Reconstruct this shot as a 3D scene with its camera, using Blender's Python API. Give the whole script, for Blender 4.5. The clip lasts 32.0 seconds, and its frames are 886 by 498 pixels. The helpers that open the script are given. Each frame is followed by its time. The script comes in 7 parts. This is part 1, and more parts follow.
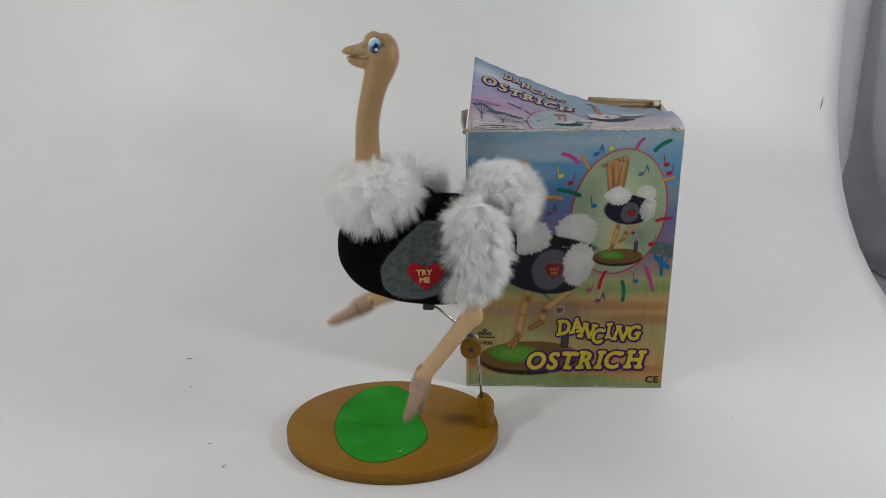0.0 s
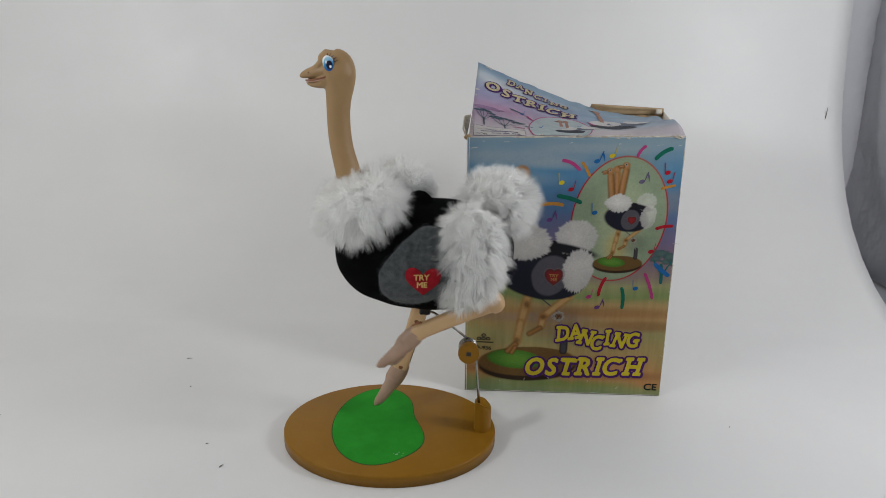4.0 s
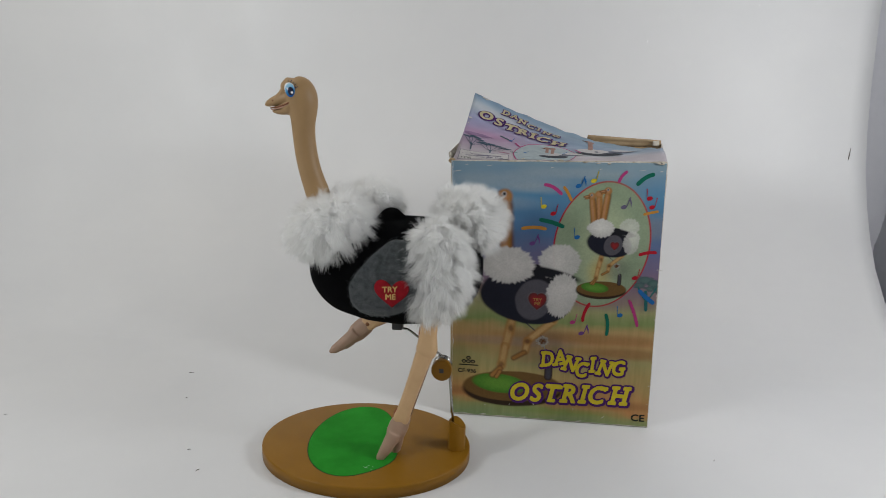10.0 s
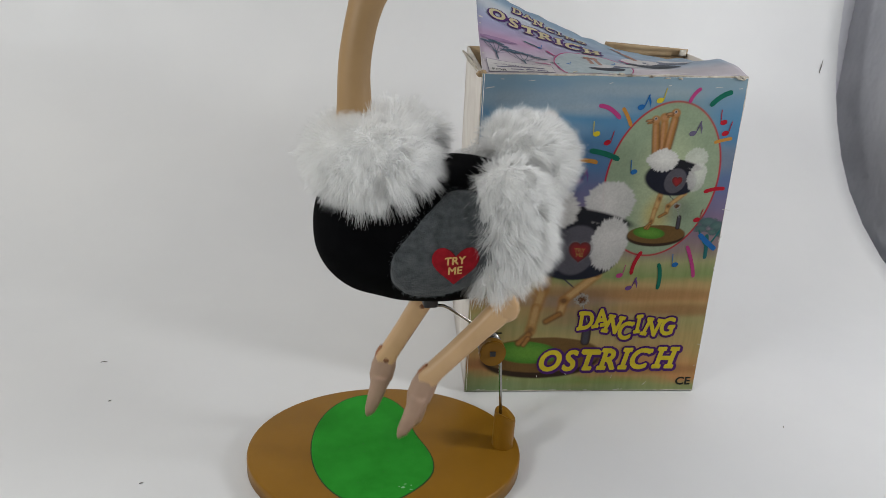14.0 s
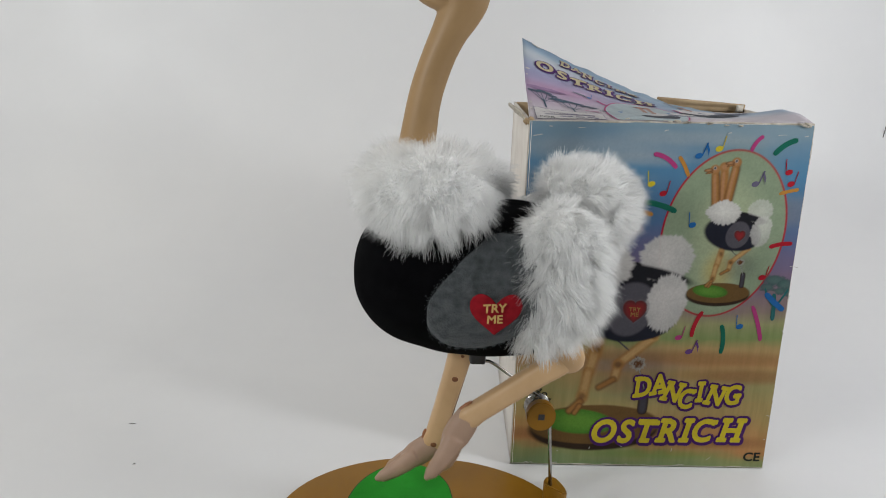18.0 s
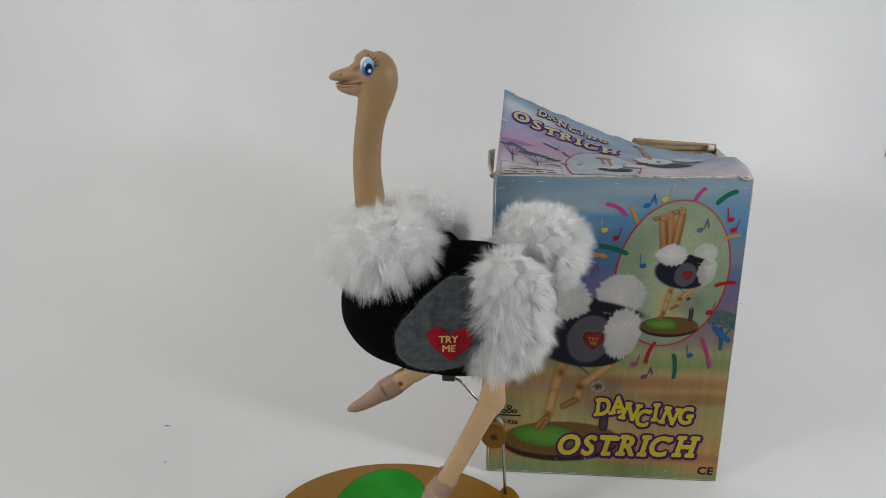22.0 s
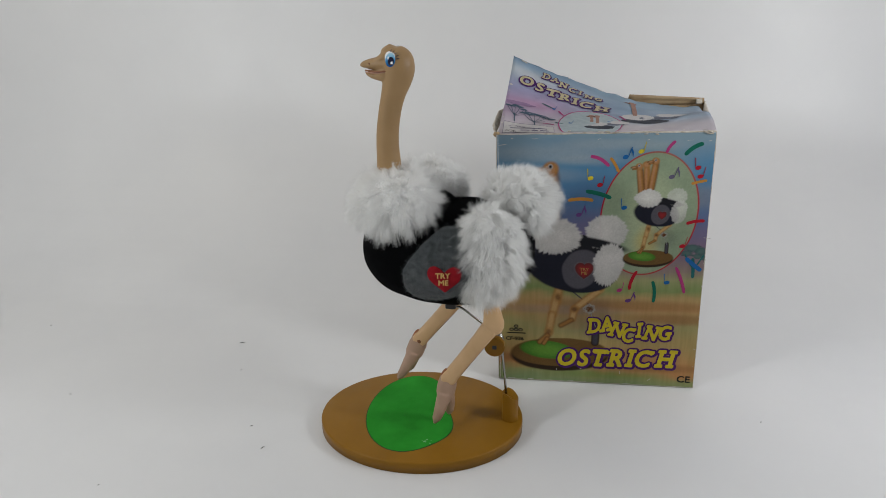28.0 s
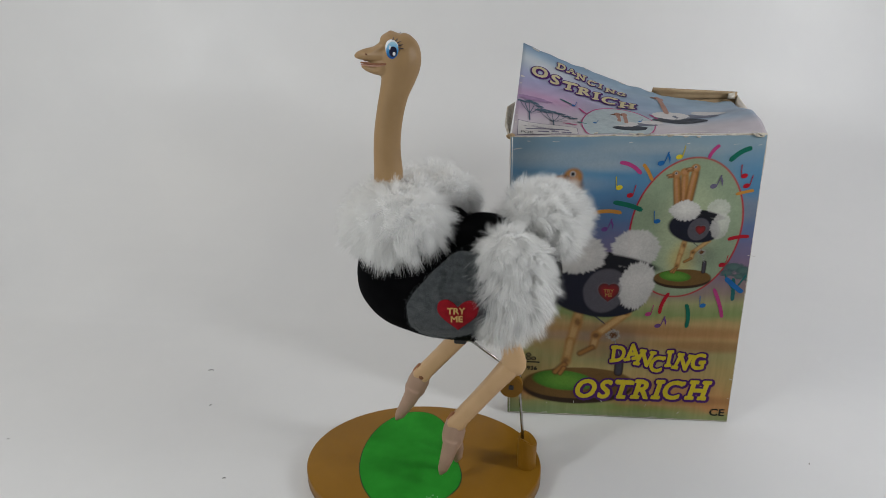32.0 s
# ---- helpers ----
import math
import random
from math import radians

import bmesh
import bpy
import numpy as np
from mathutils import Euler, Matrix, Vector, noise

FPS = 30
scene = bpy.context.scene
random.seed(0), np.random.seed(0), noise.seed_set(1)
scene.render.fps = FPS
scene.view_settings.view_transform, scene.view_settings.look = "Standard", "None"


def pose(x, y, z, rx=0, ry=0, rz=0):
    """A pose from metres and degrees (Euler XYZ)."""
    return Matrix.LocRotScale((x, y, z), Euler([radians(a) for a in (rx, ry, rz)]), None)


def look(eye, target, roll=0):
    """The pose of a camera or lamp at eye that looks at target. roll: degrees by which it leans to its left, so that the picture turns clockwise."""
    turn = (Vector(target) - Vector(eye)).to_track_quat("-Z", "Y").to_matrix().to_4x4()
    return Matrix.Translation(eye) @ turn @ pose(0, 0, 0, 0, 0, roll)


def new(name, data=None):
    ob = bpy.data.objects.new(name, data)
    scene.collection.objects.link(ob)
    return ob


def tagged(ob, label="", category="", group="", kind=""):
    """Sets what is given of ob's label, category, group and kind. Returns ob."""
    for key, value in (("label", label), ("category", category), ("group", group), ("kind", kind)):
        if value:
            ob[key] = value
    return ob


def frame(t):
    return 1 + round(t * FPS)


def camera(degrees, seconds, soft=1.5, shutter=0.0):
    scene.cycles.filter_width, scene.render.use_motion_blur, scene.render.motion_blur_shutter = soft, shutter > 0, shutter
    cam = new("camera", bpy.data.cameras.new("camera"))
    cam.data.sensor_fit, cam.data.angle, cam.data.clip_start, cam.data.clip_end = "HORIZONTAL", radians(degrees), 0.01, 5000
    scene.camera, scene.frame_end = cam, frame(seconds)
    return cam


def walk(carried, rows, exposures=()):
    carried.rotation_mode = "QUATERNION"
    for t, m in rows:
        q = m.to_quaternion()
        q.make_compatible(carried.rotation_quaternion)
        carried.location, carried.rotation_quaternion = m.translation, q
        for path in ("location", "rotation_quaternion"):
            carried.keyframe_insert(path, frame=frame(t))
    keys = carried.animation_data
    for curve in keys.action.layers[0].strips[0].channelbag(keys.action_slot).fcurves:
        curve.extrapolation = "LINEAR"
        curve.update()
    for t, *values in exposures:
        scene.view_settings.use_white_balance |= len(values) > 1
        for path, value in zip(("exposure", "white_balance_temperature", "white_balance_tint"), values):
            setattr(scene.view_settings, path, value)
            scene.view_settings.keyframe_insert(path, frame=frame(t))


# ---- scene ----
cam = camera(59.8, 32.0, 0.85, 0.2)
PATH = [
    (0, (0.429, 0.41, 0.435), (0.399, 2.295, -0.235), 0.3),
    (0.5, (0.431, 0.408, 0.43), (0.39, 2.297, -0.225), 0.3),
    (1, (0.431, 0.406, 0.43), (0.387, 2.294, -0.228), 0.6),
    (1.5, (0.432, 0.407, 0.429), (0.388, 2.294, -0.233), 0.8),
    (2, (0.435, 0.406, 0.429), (0.385, 2.293, -0.232), 1.0),
    (2.5, (0.434, 0.405, 0.433), (0.39, 2.291, -0.23), 1.1),
    (3, (0.435, 0.403, 0.432), (0.39, 2.292, -0.225), 1.2),
    (3.5, (0.435, 0.406, 0.435), (0.391, 2.292, -0.226), 1.1),
    (5.5, (0.435, 0.409, 0.437), (0.369, 2.299, -0.215), 1.3),
    (6, (0.441, 0.406, 0.437), (0.335, 2.293, -0.217), 1.3),
    (6.5, (0.457, 0.405, 0.436), (0.296, 2.29, -0.212), 1.3),
    (7, (0.488, 0.403, 0.435), (0.271, 2.285, -0.207), 1.4),
    (7.5, (0.495, 0.395, 0.442), (0.232, 2.276, -0.187), 1.5),
    (8, (0.507, 0.356, 0.454), (0.204, 2.233, -0.164), 1.8),
    (8.5, (0.531, 0.312, 0.467), (0.198, 2.188, -0.139), 1.8),
    (9, (0.584, 0.346, 0.456), (0.243, 2.225, -0.137), 1.5),
    (9.5, (0.596, 0.359, 0.441), (0.278, 2.252, -0.122), 1.1),
    (10, (0.526, 0.388, 0.409), (0.298, 2.304, -0.119), 1.1),
    (10.5, (0.445, 0.427, 0.382), (0.345, 2.369, -0.087), 1.4),
    (11, (0.407, 0.492, 0.355), (0.422, 2.449, -0.055), 1.9),
    (11.5, (0.391, 0.58, 0.335), (0.517, 2.543, -0.027), 2.1),
    (12, (0.358, 0.61, 0.338), (0.537, 2.573, 0.003), 2.2),
    (12.5, (0.353, 0.611, 0.347), (0.578, 2.571, 0.02), 2.3),
    (13, (0.356, 0.609, 0.346), (0.579, 2.561, -0.028), 2.5),
    (13.5, (0.348, 0.586, 0.367), (0.577, 2.485, -0.218), 3.2),
    (14, (0.342, 0.575, 0.377), (0.572, 2.424, -0.352), 3.5),
    (14.5, (0.335, 0.605, 0.32), (0.57, 2.468, -0.37), 3.2),
    (16.5, (0.366, 0.643, 0.246), (0.482, 2.566, -0.292), 2.5),
    (17, (0.361, 0.641, 0.255), (0.477, 2.56, -0.295), 2.9),
    (17.5, (0.352, 0.63, 0.287), (0.481, 2.556, -0.233), 3.0),
    (18, (0.348, 0.6, 0.343), (0.452, 2.527, -0.183), 2.7),
    (18.5, (0.344, 0.585, 0.379), (0.462, 2.508, -0.157), 2.3),
    (19, (0.343, 0.581, 0.399), (0.495, 2.497, -0.153), 2.1),
    (19.5, (0.336, 0.573, 0.403), (0.518, 2.483, -0.16), 2.3),
    (20, (0.344, 0.563, 0.407), (0.522, 2.469, -0.171), 2.4),
    (20.5, (0.357, 0.561, 0.404), (0.492, 2.468, -0.184), 2.3),
    (21, (0.374, 0.56, 0.407), (0.447, 2.47, -0.181), 2.1),
    (21.5, (0.402, 0.55, 0.41), (0.397, 2.463, -0.175), 1.8),
    (22, (0.421, 0.529, 0.417), (0.351, 2.441, -0.164), 1.5),
    (22.5, (0.431, 0.524, 0.417), (0.322, 2.433, -0.173), 1.2),
    (23, (0.435, 0.522, 0.413), (0.309, 2.428, -0.18), 1.0),
    (23.5, (0.439, 0.498, 0.409), (0.312, 2.398, -0.203), 1.1),
    (24, (0.421, 0.445, 0.426), (0.301, 2.338, -0.209), 1.0),
    (24.5, (0.416, 0.375, 0.45), (0.293, 2.261, -0.204), 0.8),
    (25, (0.412, 0.34, 0.454), (0.275, 2.22, -0.214), 0.2),
    (25.5, (0.421, 0.333, 0.465), (0.26, 2.209, -0.209), -0.1),
    (26, (0.461, 0.32, 0.475), (0.25, 2.187, -0.212), -0.4),
    (26.5, (0.496, 0.329, 0.473), (0.218, 2.183, -0.223), -0.9),
    (28.5, (0.487, 0.408, 0.466), (0.265, 2.253, -0.274), -1.3),
    (29, (0.487, 0.404, 0.462), (0.311, 2.255, -0.275), -0.9),
    (29.5, (0.491, 0.405, 0.463), (0.313, 2.256, -0.274), -0.7),
    (30, (0.488, 0.399, 0.463), (0.306, 2.251, -0.27), -0.1),
    (30.5, (0.489, 0.394, 0.457), (0.294, 2.245, -0.274), 0.4),
    (31, (0.488, 0.401, 0.456), (0.294, 2.25, -0.282), 0.6),
    (31.5, (0.467, 0.431, 0.457), (0.281, 2.276, -0.293), 0.5),
    (32, (0.438, 0.515, 0.461), (0.275, 2.349, -0.322), -0.4),
]
walk(cam, [(t, look(eye, target, roll)) for t, eye, target, roll in PATH], ((0, 0.08), (9, 0.08), (12, 0.14), (14, 0.24), (17, 0.34), (18, 0.30), (19, 0.14), (20, 0.12), (23, 0.10), (32, 0.07)))

# ---- world and light: a white photo tent between two soft side lamps, with an added fill above ----
world = bpy.data.worlds.new("room")
world.use_nodes = True
world.node_tree.nodes["Background"].inputs[0].default_value = (1.0, 0.965, 0.90, 1)
world.node_tree.nodes["Background"].inputs[1].default_value = 0.11
scene.world = world


def strip_lamp(name, eye, target, sx, sy, watts, colour):
    data = bpy.data.lights.new(name, "AREA")
    data.shape, data.size, data.size_y, data.energy, data.color = "RECTANGLE", sx, sy, watts, colour
    ob = new(name, data)
    ob.matrix_world = look(eye, target)
    return ob


strip_lamp("softbox", (-0.49, 0.34, 0.68), (0.10, 1.50, 0.20), 0.18, 0.18, 5.2, (0.955, 0.985, 1.0))
strip_lamp("softbox", (1.09, 0.92, 0.50), (0.55, 1.50, 0.30), 0.16, 0.16, 2.6, (0.965, 0.985, 1.0))
# unseen warm fill, added for ceiling bounce and to brighten the left
strip_lamp("ceiling_fill", (-0.26, 1.08, 1.17), (-0.26, 1.18, 0.0), 0.7, 0.5, 2.0, (1.0, 0.93, 0.80))

# ---- materials ----


def shader(name, rough=0.6, metal=0.0, spec=0.5):
    m = bpy.data.materials.new(name)
    m.use_nodes = True
    b = m.node_tree.nodes["Principled BSDF"]
    b.inputs["Roughness"].default_value, b.inputs["Metallic"].default_value = rough, metal
    b.inputs["Specular IOR Level"].default_value = spec
    return m, m.node_tree, b


def noise_node(nt, scale, detail=4.0, rough=0.55, stretch=(1, 1, 1), coords="Object"):
    tc, mp, n = (nt.nodes.new("ShaderNode" + s) for s in ("TexCoord", "Mapping", "TexNoise"))
    mp.inputs["Scale"].default_value = stretch
    n.inputs["Scale"].default_value, n.inputs["Detail"].default_value, n.inputs["Roughness"].default_value = scale, detail, rough
    nt.links.new(tc.outputs[coords], mp.inputs[0])
    nt.links.new(mp.outputs[0], n.inputs["Vector"])
    return n


def ramp_node(nt, source, stops):
    r = nt.nodes.new("ShaderNodeValToRGB")
    el = r.color_ramp.elements
    while len(el) < len(stops):
        el.new(0.5)
    for e, (p, c) in zip(el, stops):
        e.position, e.color = p, (*c, 1)
    nt.links.new(source, r.inputs[0])
    return r


def bump_node(nt, b, source, strength, distance):
    n = nt.nodes.new("ShaderNodeBump")
    n.inputs["Strength"].default_value, n.inputs["Distance"].default_value = strength, distance
    nt.links.new(source, n.inputs["Height"])
    nt.links.new(n.outputs[0], b.inputs["Normal"])
    return n


def mottled(name, c1, c2, scale=60, rough=0.6, metal=0.0, bump=0.2, fine=900, depth=0.0004, spec=0.5, sheen=0.0):
    m, nt, b = shader(name, rough, metal, spec)
    n = noise_node(nt, scale)
    nt.links.new(ramp_node(nt, n.outputs["Fac"], [(0.3, c1), (0.7, c2)]).outputs[0], b.inputs["Base Color"])
    if bump:
        bump_node(nt, b, noise_node(nt, fine, 3).outputs["Fac"], bump, depth)
    if sheen:
        b.inputs["Sheen Weight"].default_value, b.inputs["Sheen Roughness"].default_value = sheen, 0.5
    return m


def flat(name, c, rough=0.55, spec=0.14):
    """Printing ink on coated card, slightly worn."""
    m, nt, b = shader(name, rough, 0, spec)
    n = noise_node(nt, 140, 6, 0.7)
    nt.links.new(ramp_node(nt, n.outputs["Fac"], [(0.25, [v * 0.82 for v in c]), (0.6, c), (0.8, [min(1, v * 1.12 + 0.01) for v in c])]).outputs[0], b.inputs["Base Color"])
    return m


def make_sheet():
    m, nt, b = shader("white_sheet", 0.42, 0, 0.35)
    n = noise_node(nt, 3.2, 5, 0.6)
    nt.links.new(ramp_node(nt, n.outputs["Fac"], [(0.3, (0.66, 0.66, 0.66)), (0.7, (0.71, 0.707, 0.70))]).outputs[0], b.inputs["Base Color"])
    r = noise_node(nt, 9, 4, 0.6)
    nt.links.new(ramp_node(nt, r.outputs["Fac"], [(0.3, (0.36,) * 3), (0.7, (0.5,) * 3)]).outputs[0], b.inputs["Roughness"])
    bump_node(nt, b, noise_node(nt, 5, 3, 0.5).outputs["Fac"], 0.25, 0.01)
    return m


SHEET = make_sheet()
FABRIC = mottled("tent_fabric", (0.80, 0.80, 0.84), (0.86, 0.86, 0.89), 6, 0.85, bump=0.5, fine=14, depth=0.02)
SIDECLOTH = mottled("side_cloth", (0.70, 0.70, 0.735), (0.78, 0.78, 0.815), 6, 0.85, bump=0.5, fine=14, depth=0.02)
# this grey holds the west wall's weak light; the floor shares it
DIMCLOTH = mottled("dim_grey_cloth", (0.40, 0.41, 0.43), (0.46, 0.47, 0.49), 6, 0.85, bump=0.4, fine=14, depth=0.02)
SKIN = mottled("tan_vinyl", (0.310, 0.194, 0.088), (0.350, 0.220, 0.102), 40, 0.48, bump=0.08, fine=300, spec=0.35)
LEG = mottled("tan_plastic", (0.54, 0.345, 0.175), (0.60, 0.39, 0.205), 50, 0.4, bump=0.06, fine=300, spec=0.4)
FOOT = mottled("foot_vinyl", (0.33, 0.215, 0.15), (0.40, 0.265, 0.185), 50, 0.5, bump=0.1, fine=300, spec=0.35)
SLOT = mottled("hinge_slot", (0.26, 0.095, 0.03), (0.36, 0.14, 0.05), 200, 0.5)
RIVET = mottled("joint_hole", (0.16, 0.06, 0.02), (0.24, 0.09, 0.035), 200, 0.6)
BASE = mottled("ochre_plastic", (0.222, 0.103, 0.007), (0.252, 0.119, 0.010), 25, 0.40, bump=0.05, fine=500, spec=0.19)
WORNFLOCK = mottled("worn_flock", (0.12, 0.36, 0.14), (0.30, 0.46, 0.30), 300, 0.8)
DIRTYFLOCK = mottled("dirty_flock", (0.008, 0.09, 0.012), (0.012, 0.12, 0.016), 300, 0.85)
GREEN = mottled("green_flock", (0.014, 0.205, 0.014), (0.022, 0.272, 0.023), 45, 0.85, bump=0.5, fine=1500, depth=0.0005, spec=0.15)
GROOVE = mottled("groove", (0.012, 0.05, 0.008), (0.02, 0.07, 0.012), 80, 0.8)
BLACK = mottled("black_velour", (0.0018, 0.0018, 0.0022), (0.0035, 0.0035, 0.004), 80, 0.9, bump=0.4, fine=1200, spec=0.03)
PLUSH = mottled("grey_plush", (0.04, 0.046, 0.048), (0.10, 0.11, 0.113), 210, 0.95, bump=0.9, fine=1100, depth=0.0015, spec=0.1, sheen=0.25)
PILE = mottled("grey_pile", (0.075, 0.083, 0.085), (0.16, 0.17, 0.175), 210, 0.95, bump=0, spec=0.1, sheen=0.3)
HEART = mottled("red_felt", (0.23, 0.006, 0.012), (0.32, 0.010, 0.018), 250, 0.85, bump=0.5, fine=1500, spec=0.15)
THREAD = mottled("gold_thread", (0.55, 0.34, 0.09), (0.70, 0.47, 0.16), 600, 0.6, bump=0.5, fine=2500)
STEEL = mottled("steel_wire", (0.30, 0.29, 0.27), (0.42, 0.41, 0.39), 120, 0.25, 1.0, bump=0.05)
DARKPLASTIC = mottled("black_plastic", (0.012, 0.012, 0.014), (0.02, 0.02, 0.022), 60, 0.4)
CARD = mottled("raw_card", (0.30, 0.205, 0.11), (0.41, 0.30, 0.175), 55, 0.85, bump=0.3, fine=500)
WORNEDGE = mottled("worn_card_edge", (0.30, 0.26, 0.20), (0.55, 0.51, 0.44), 160, 0.85, bump=0.6, fine=400, depth=0.001)
DUST = mottled("dust", (0.12, 0.11, 0.10), (0.20, 0.185, 0.17), 500, 0.9)


def make_fur():
    m, nt, b = shader("white_fur", 0.85, 0, 0.12)
    n = noise_node(nt, 90, 4)
    nt.links.new(ramp_node(nt, n.outputs["Fac"], [(0.3, (0.87, 0.87, 0.86)), (0.7, (0.93, 0.93, 0.92))]).outputs[0], b.inputs["Base Color"])
    bump_node(nt, b, noise_node(nt, 900, 3, 0.6, (1, 1, 0.35)).outputs["Fac"], 0.35, 0.0006)
    t, mix = nt.nodes.new("ShaderNodeBsdfTranslucent"), nt.nodes.new("ShaderNodeMixShader")
    t.inputs["Color"].default_value = (0.96, 0.96, 0.96, 1)
    mix.inputs[0].default_value = 0.18
    nt.links.new(b.outputs[0], mix.inputs[1])
    nt.links.new(t.outputs[0], mix.inputs[2])
    nt.links.new(mix.outputs[0], nt.nodes["Material Output"].inputs[0])
    return m


def make_strand():
    m, nt, b = shader("white_strands", 0.8, 0, 0.15)
    b.inputs["Base Color"].default_value = (0.93, 0.93, 0.92, 1)
    t, mix = nt.nodes.new("ShaderNodeBsdfTranslucent"), nt.nodes.new("ShaderNodeMixShader")
    t.inputs["Color"].default_value = (0.93, 0.93, 0.92, 1)
    mix.inputs[0].default_value = 0.62
    nt.links.new(b.outputs[0], mix.inputs[1])
    nt.links.new(t.outputs[0], mix.inputs[2])
    clear, thin = nt.nodes.new("ShaderNodeBsdfTransparent"), nt.nodes.new("ShaderNodeMixShader")
    thin.inputs[0].default_value = 0.38
    nt.links.new(mix.outputs[0], thin.inputs[1])
    nt.links.new(clear.outputs[0], thin.inputs[2])
    nt.links.new(thin.outputs[0], nt.nodes["Material Output"].inputs[0])
    return m


FUR, STRAND = make_fur(), make_strand()


def make_scenery(name, stops, height, picture=None):
    """Printed sky, haze and grass by height, streaked and a little worn."""
    m, nt, b = shader(name, 0.55, 0, 0.14)
    tc, sep, add, mul = (nt.nodes.new("ShaderNode" + s) for s in ("TexCoord", "SeparateXYZ", "Math", "Math"))
    n = noise_node(nt, 14, 4, 0.6, (0.55, 1, 1.3))
    nt.links.new(tc.outputs["Object"], sep.inputs[0])
    mul.operation, add.operation = "MULTIPLY_ADD", "MULTIPLY"
    nt.links.new(n.outputs["Fac"], mul.inputs[0])
    mul.inputs[1].default_value = 0.055
    nt.links.new(sep.outputs["Z"], mul.inputs[2])
    nt.links.new(mul.outputs[0], add.inputs[0])
    add.inputs[1].default_value = 1 / (height + 0.055)
    base = ramp_node(nt, add.outputs[0], [((p + 0.0275) / (height + 0.055), c) for p, c in stops])
    grass = noise_node(nt, 120, 3, 0.6, (1.6, 1, 0.16))
    dark = ramp_node(nt, grass.outputs["Fac"], [(0.35, (0.88, 0.92, 0.86)), (0.65, (1.06, 1.06, 1.05))])
    mix = nt.nodes.new("ShaderNodeMix")
    mix.data_type, mix.blend_type = "RGBA", "MULTIPLY"
    low = ramp_node(nt, add.outputs[0], [(0.45, (1, 1, 1)), (0.62, (0.12, 0.12, 0.12))])
    nt.links.new(low.outputs[0], mix.inputs[0])
    nt.links.new(base.outputs[0], mix.inputs[6])
    nt.links.new(dark.outputs[0], mix.inputs[7])
    nt.links.new(picture(nt, mix.outputs[2]) if picture else mix.outputs[2], b.inputs["Base Color"])
    bump_node(nt, b, noise_node(nt, 22, 4).outputs["Fac"], 0.12, 0.004)
    return m


TONE = dict(snow=(0.58, 0.56, 0.53), dim=(0.40, 0.385, 0.37), coat=(0.011, 0.012, 0.022), dark=(0.010, 0.010, 0.014), plush=(0.085, 0.08, 0.095), smoke=(0.05, 0.047, 0.06), heart=(0.24, 0.018, 0.02), rust=(0.10, 0.02, 0.02),
            board=(0.125, 0.068, 0.020), rim=(0.028, 0.016, 0.009), lawn=(0.055, 0.17, 0.02), leaf=(0.10, 0.24, 0.03), bone=(0.46, 0.28, 0.11), fawn=(0.36, 0.18, 0.08), amber=(0.30, 0.14, 0.04), umber=(0.10, 0.04, 0.014), mint=(0.225, 0.285, 0.185), glow=(0.35, 0.40, 0.25), halo=(0.42, 0.36, 0.14), ring=(0.34, 0.004, 0.022),
            cloud=(0.36, 0.38, 0.37), grove=(0.06, 0.125, 0.11), copse=(0.045, 0.085, 0.085), haze=(0.20, 0.185, 0.19), clay=(0.26, 0.125, 0.05), steel=(0.30, 0.30, 0.27), bright=(0.68, 0.67, 0.62))


def over_print(nt, below):
    """The printed picture lies over the plain scenery, by its own cover."""
    at, mix = nt.nodes.new("ShaderNodeAttribute"), nt.nodes.new("ShaderNodeMix")
    at.attribute_name = "ink"
    mix.data_type = "RGBA"
    nt.links.new(at.outputs["Alpha"], mix.inputs[0])
    nt.links.new(below, mix.inputs[6])
    nt.links.new(at.outputs["Color"], mix.inputs[7])
    return mix.outputs[2]


def soft_field(rng, x, z, cell):
    """Smooth random values over the sheet, one knot every cell."""
    g = rng.random((int(0.31 / cell) + 3, int(0.24 / cell) + 3))
    u, v = (x + 0.01) / cell, (z + 0.01) / cell
    i, j = u.astype(int), v.astype(int)
    f, h = u - i, v - j
    f, h = f * f * (3 - 2 * f), h * h * (3 - 2 * h)
    return (g[j, i] * (1 - f) + g[j, i + 1] * f) * (1 - h) + (g[j + 1, i] * (1 - f) + g[j + 1, i + 1] * f) * h


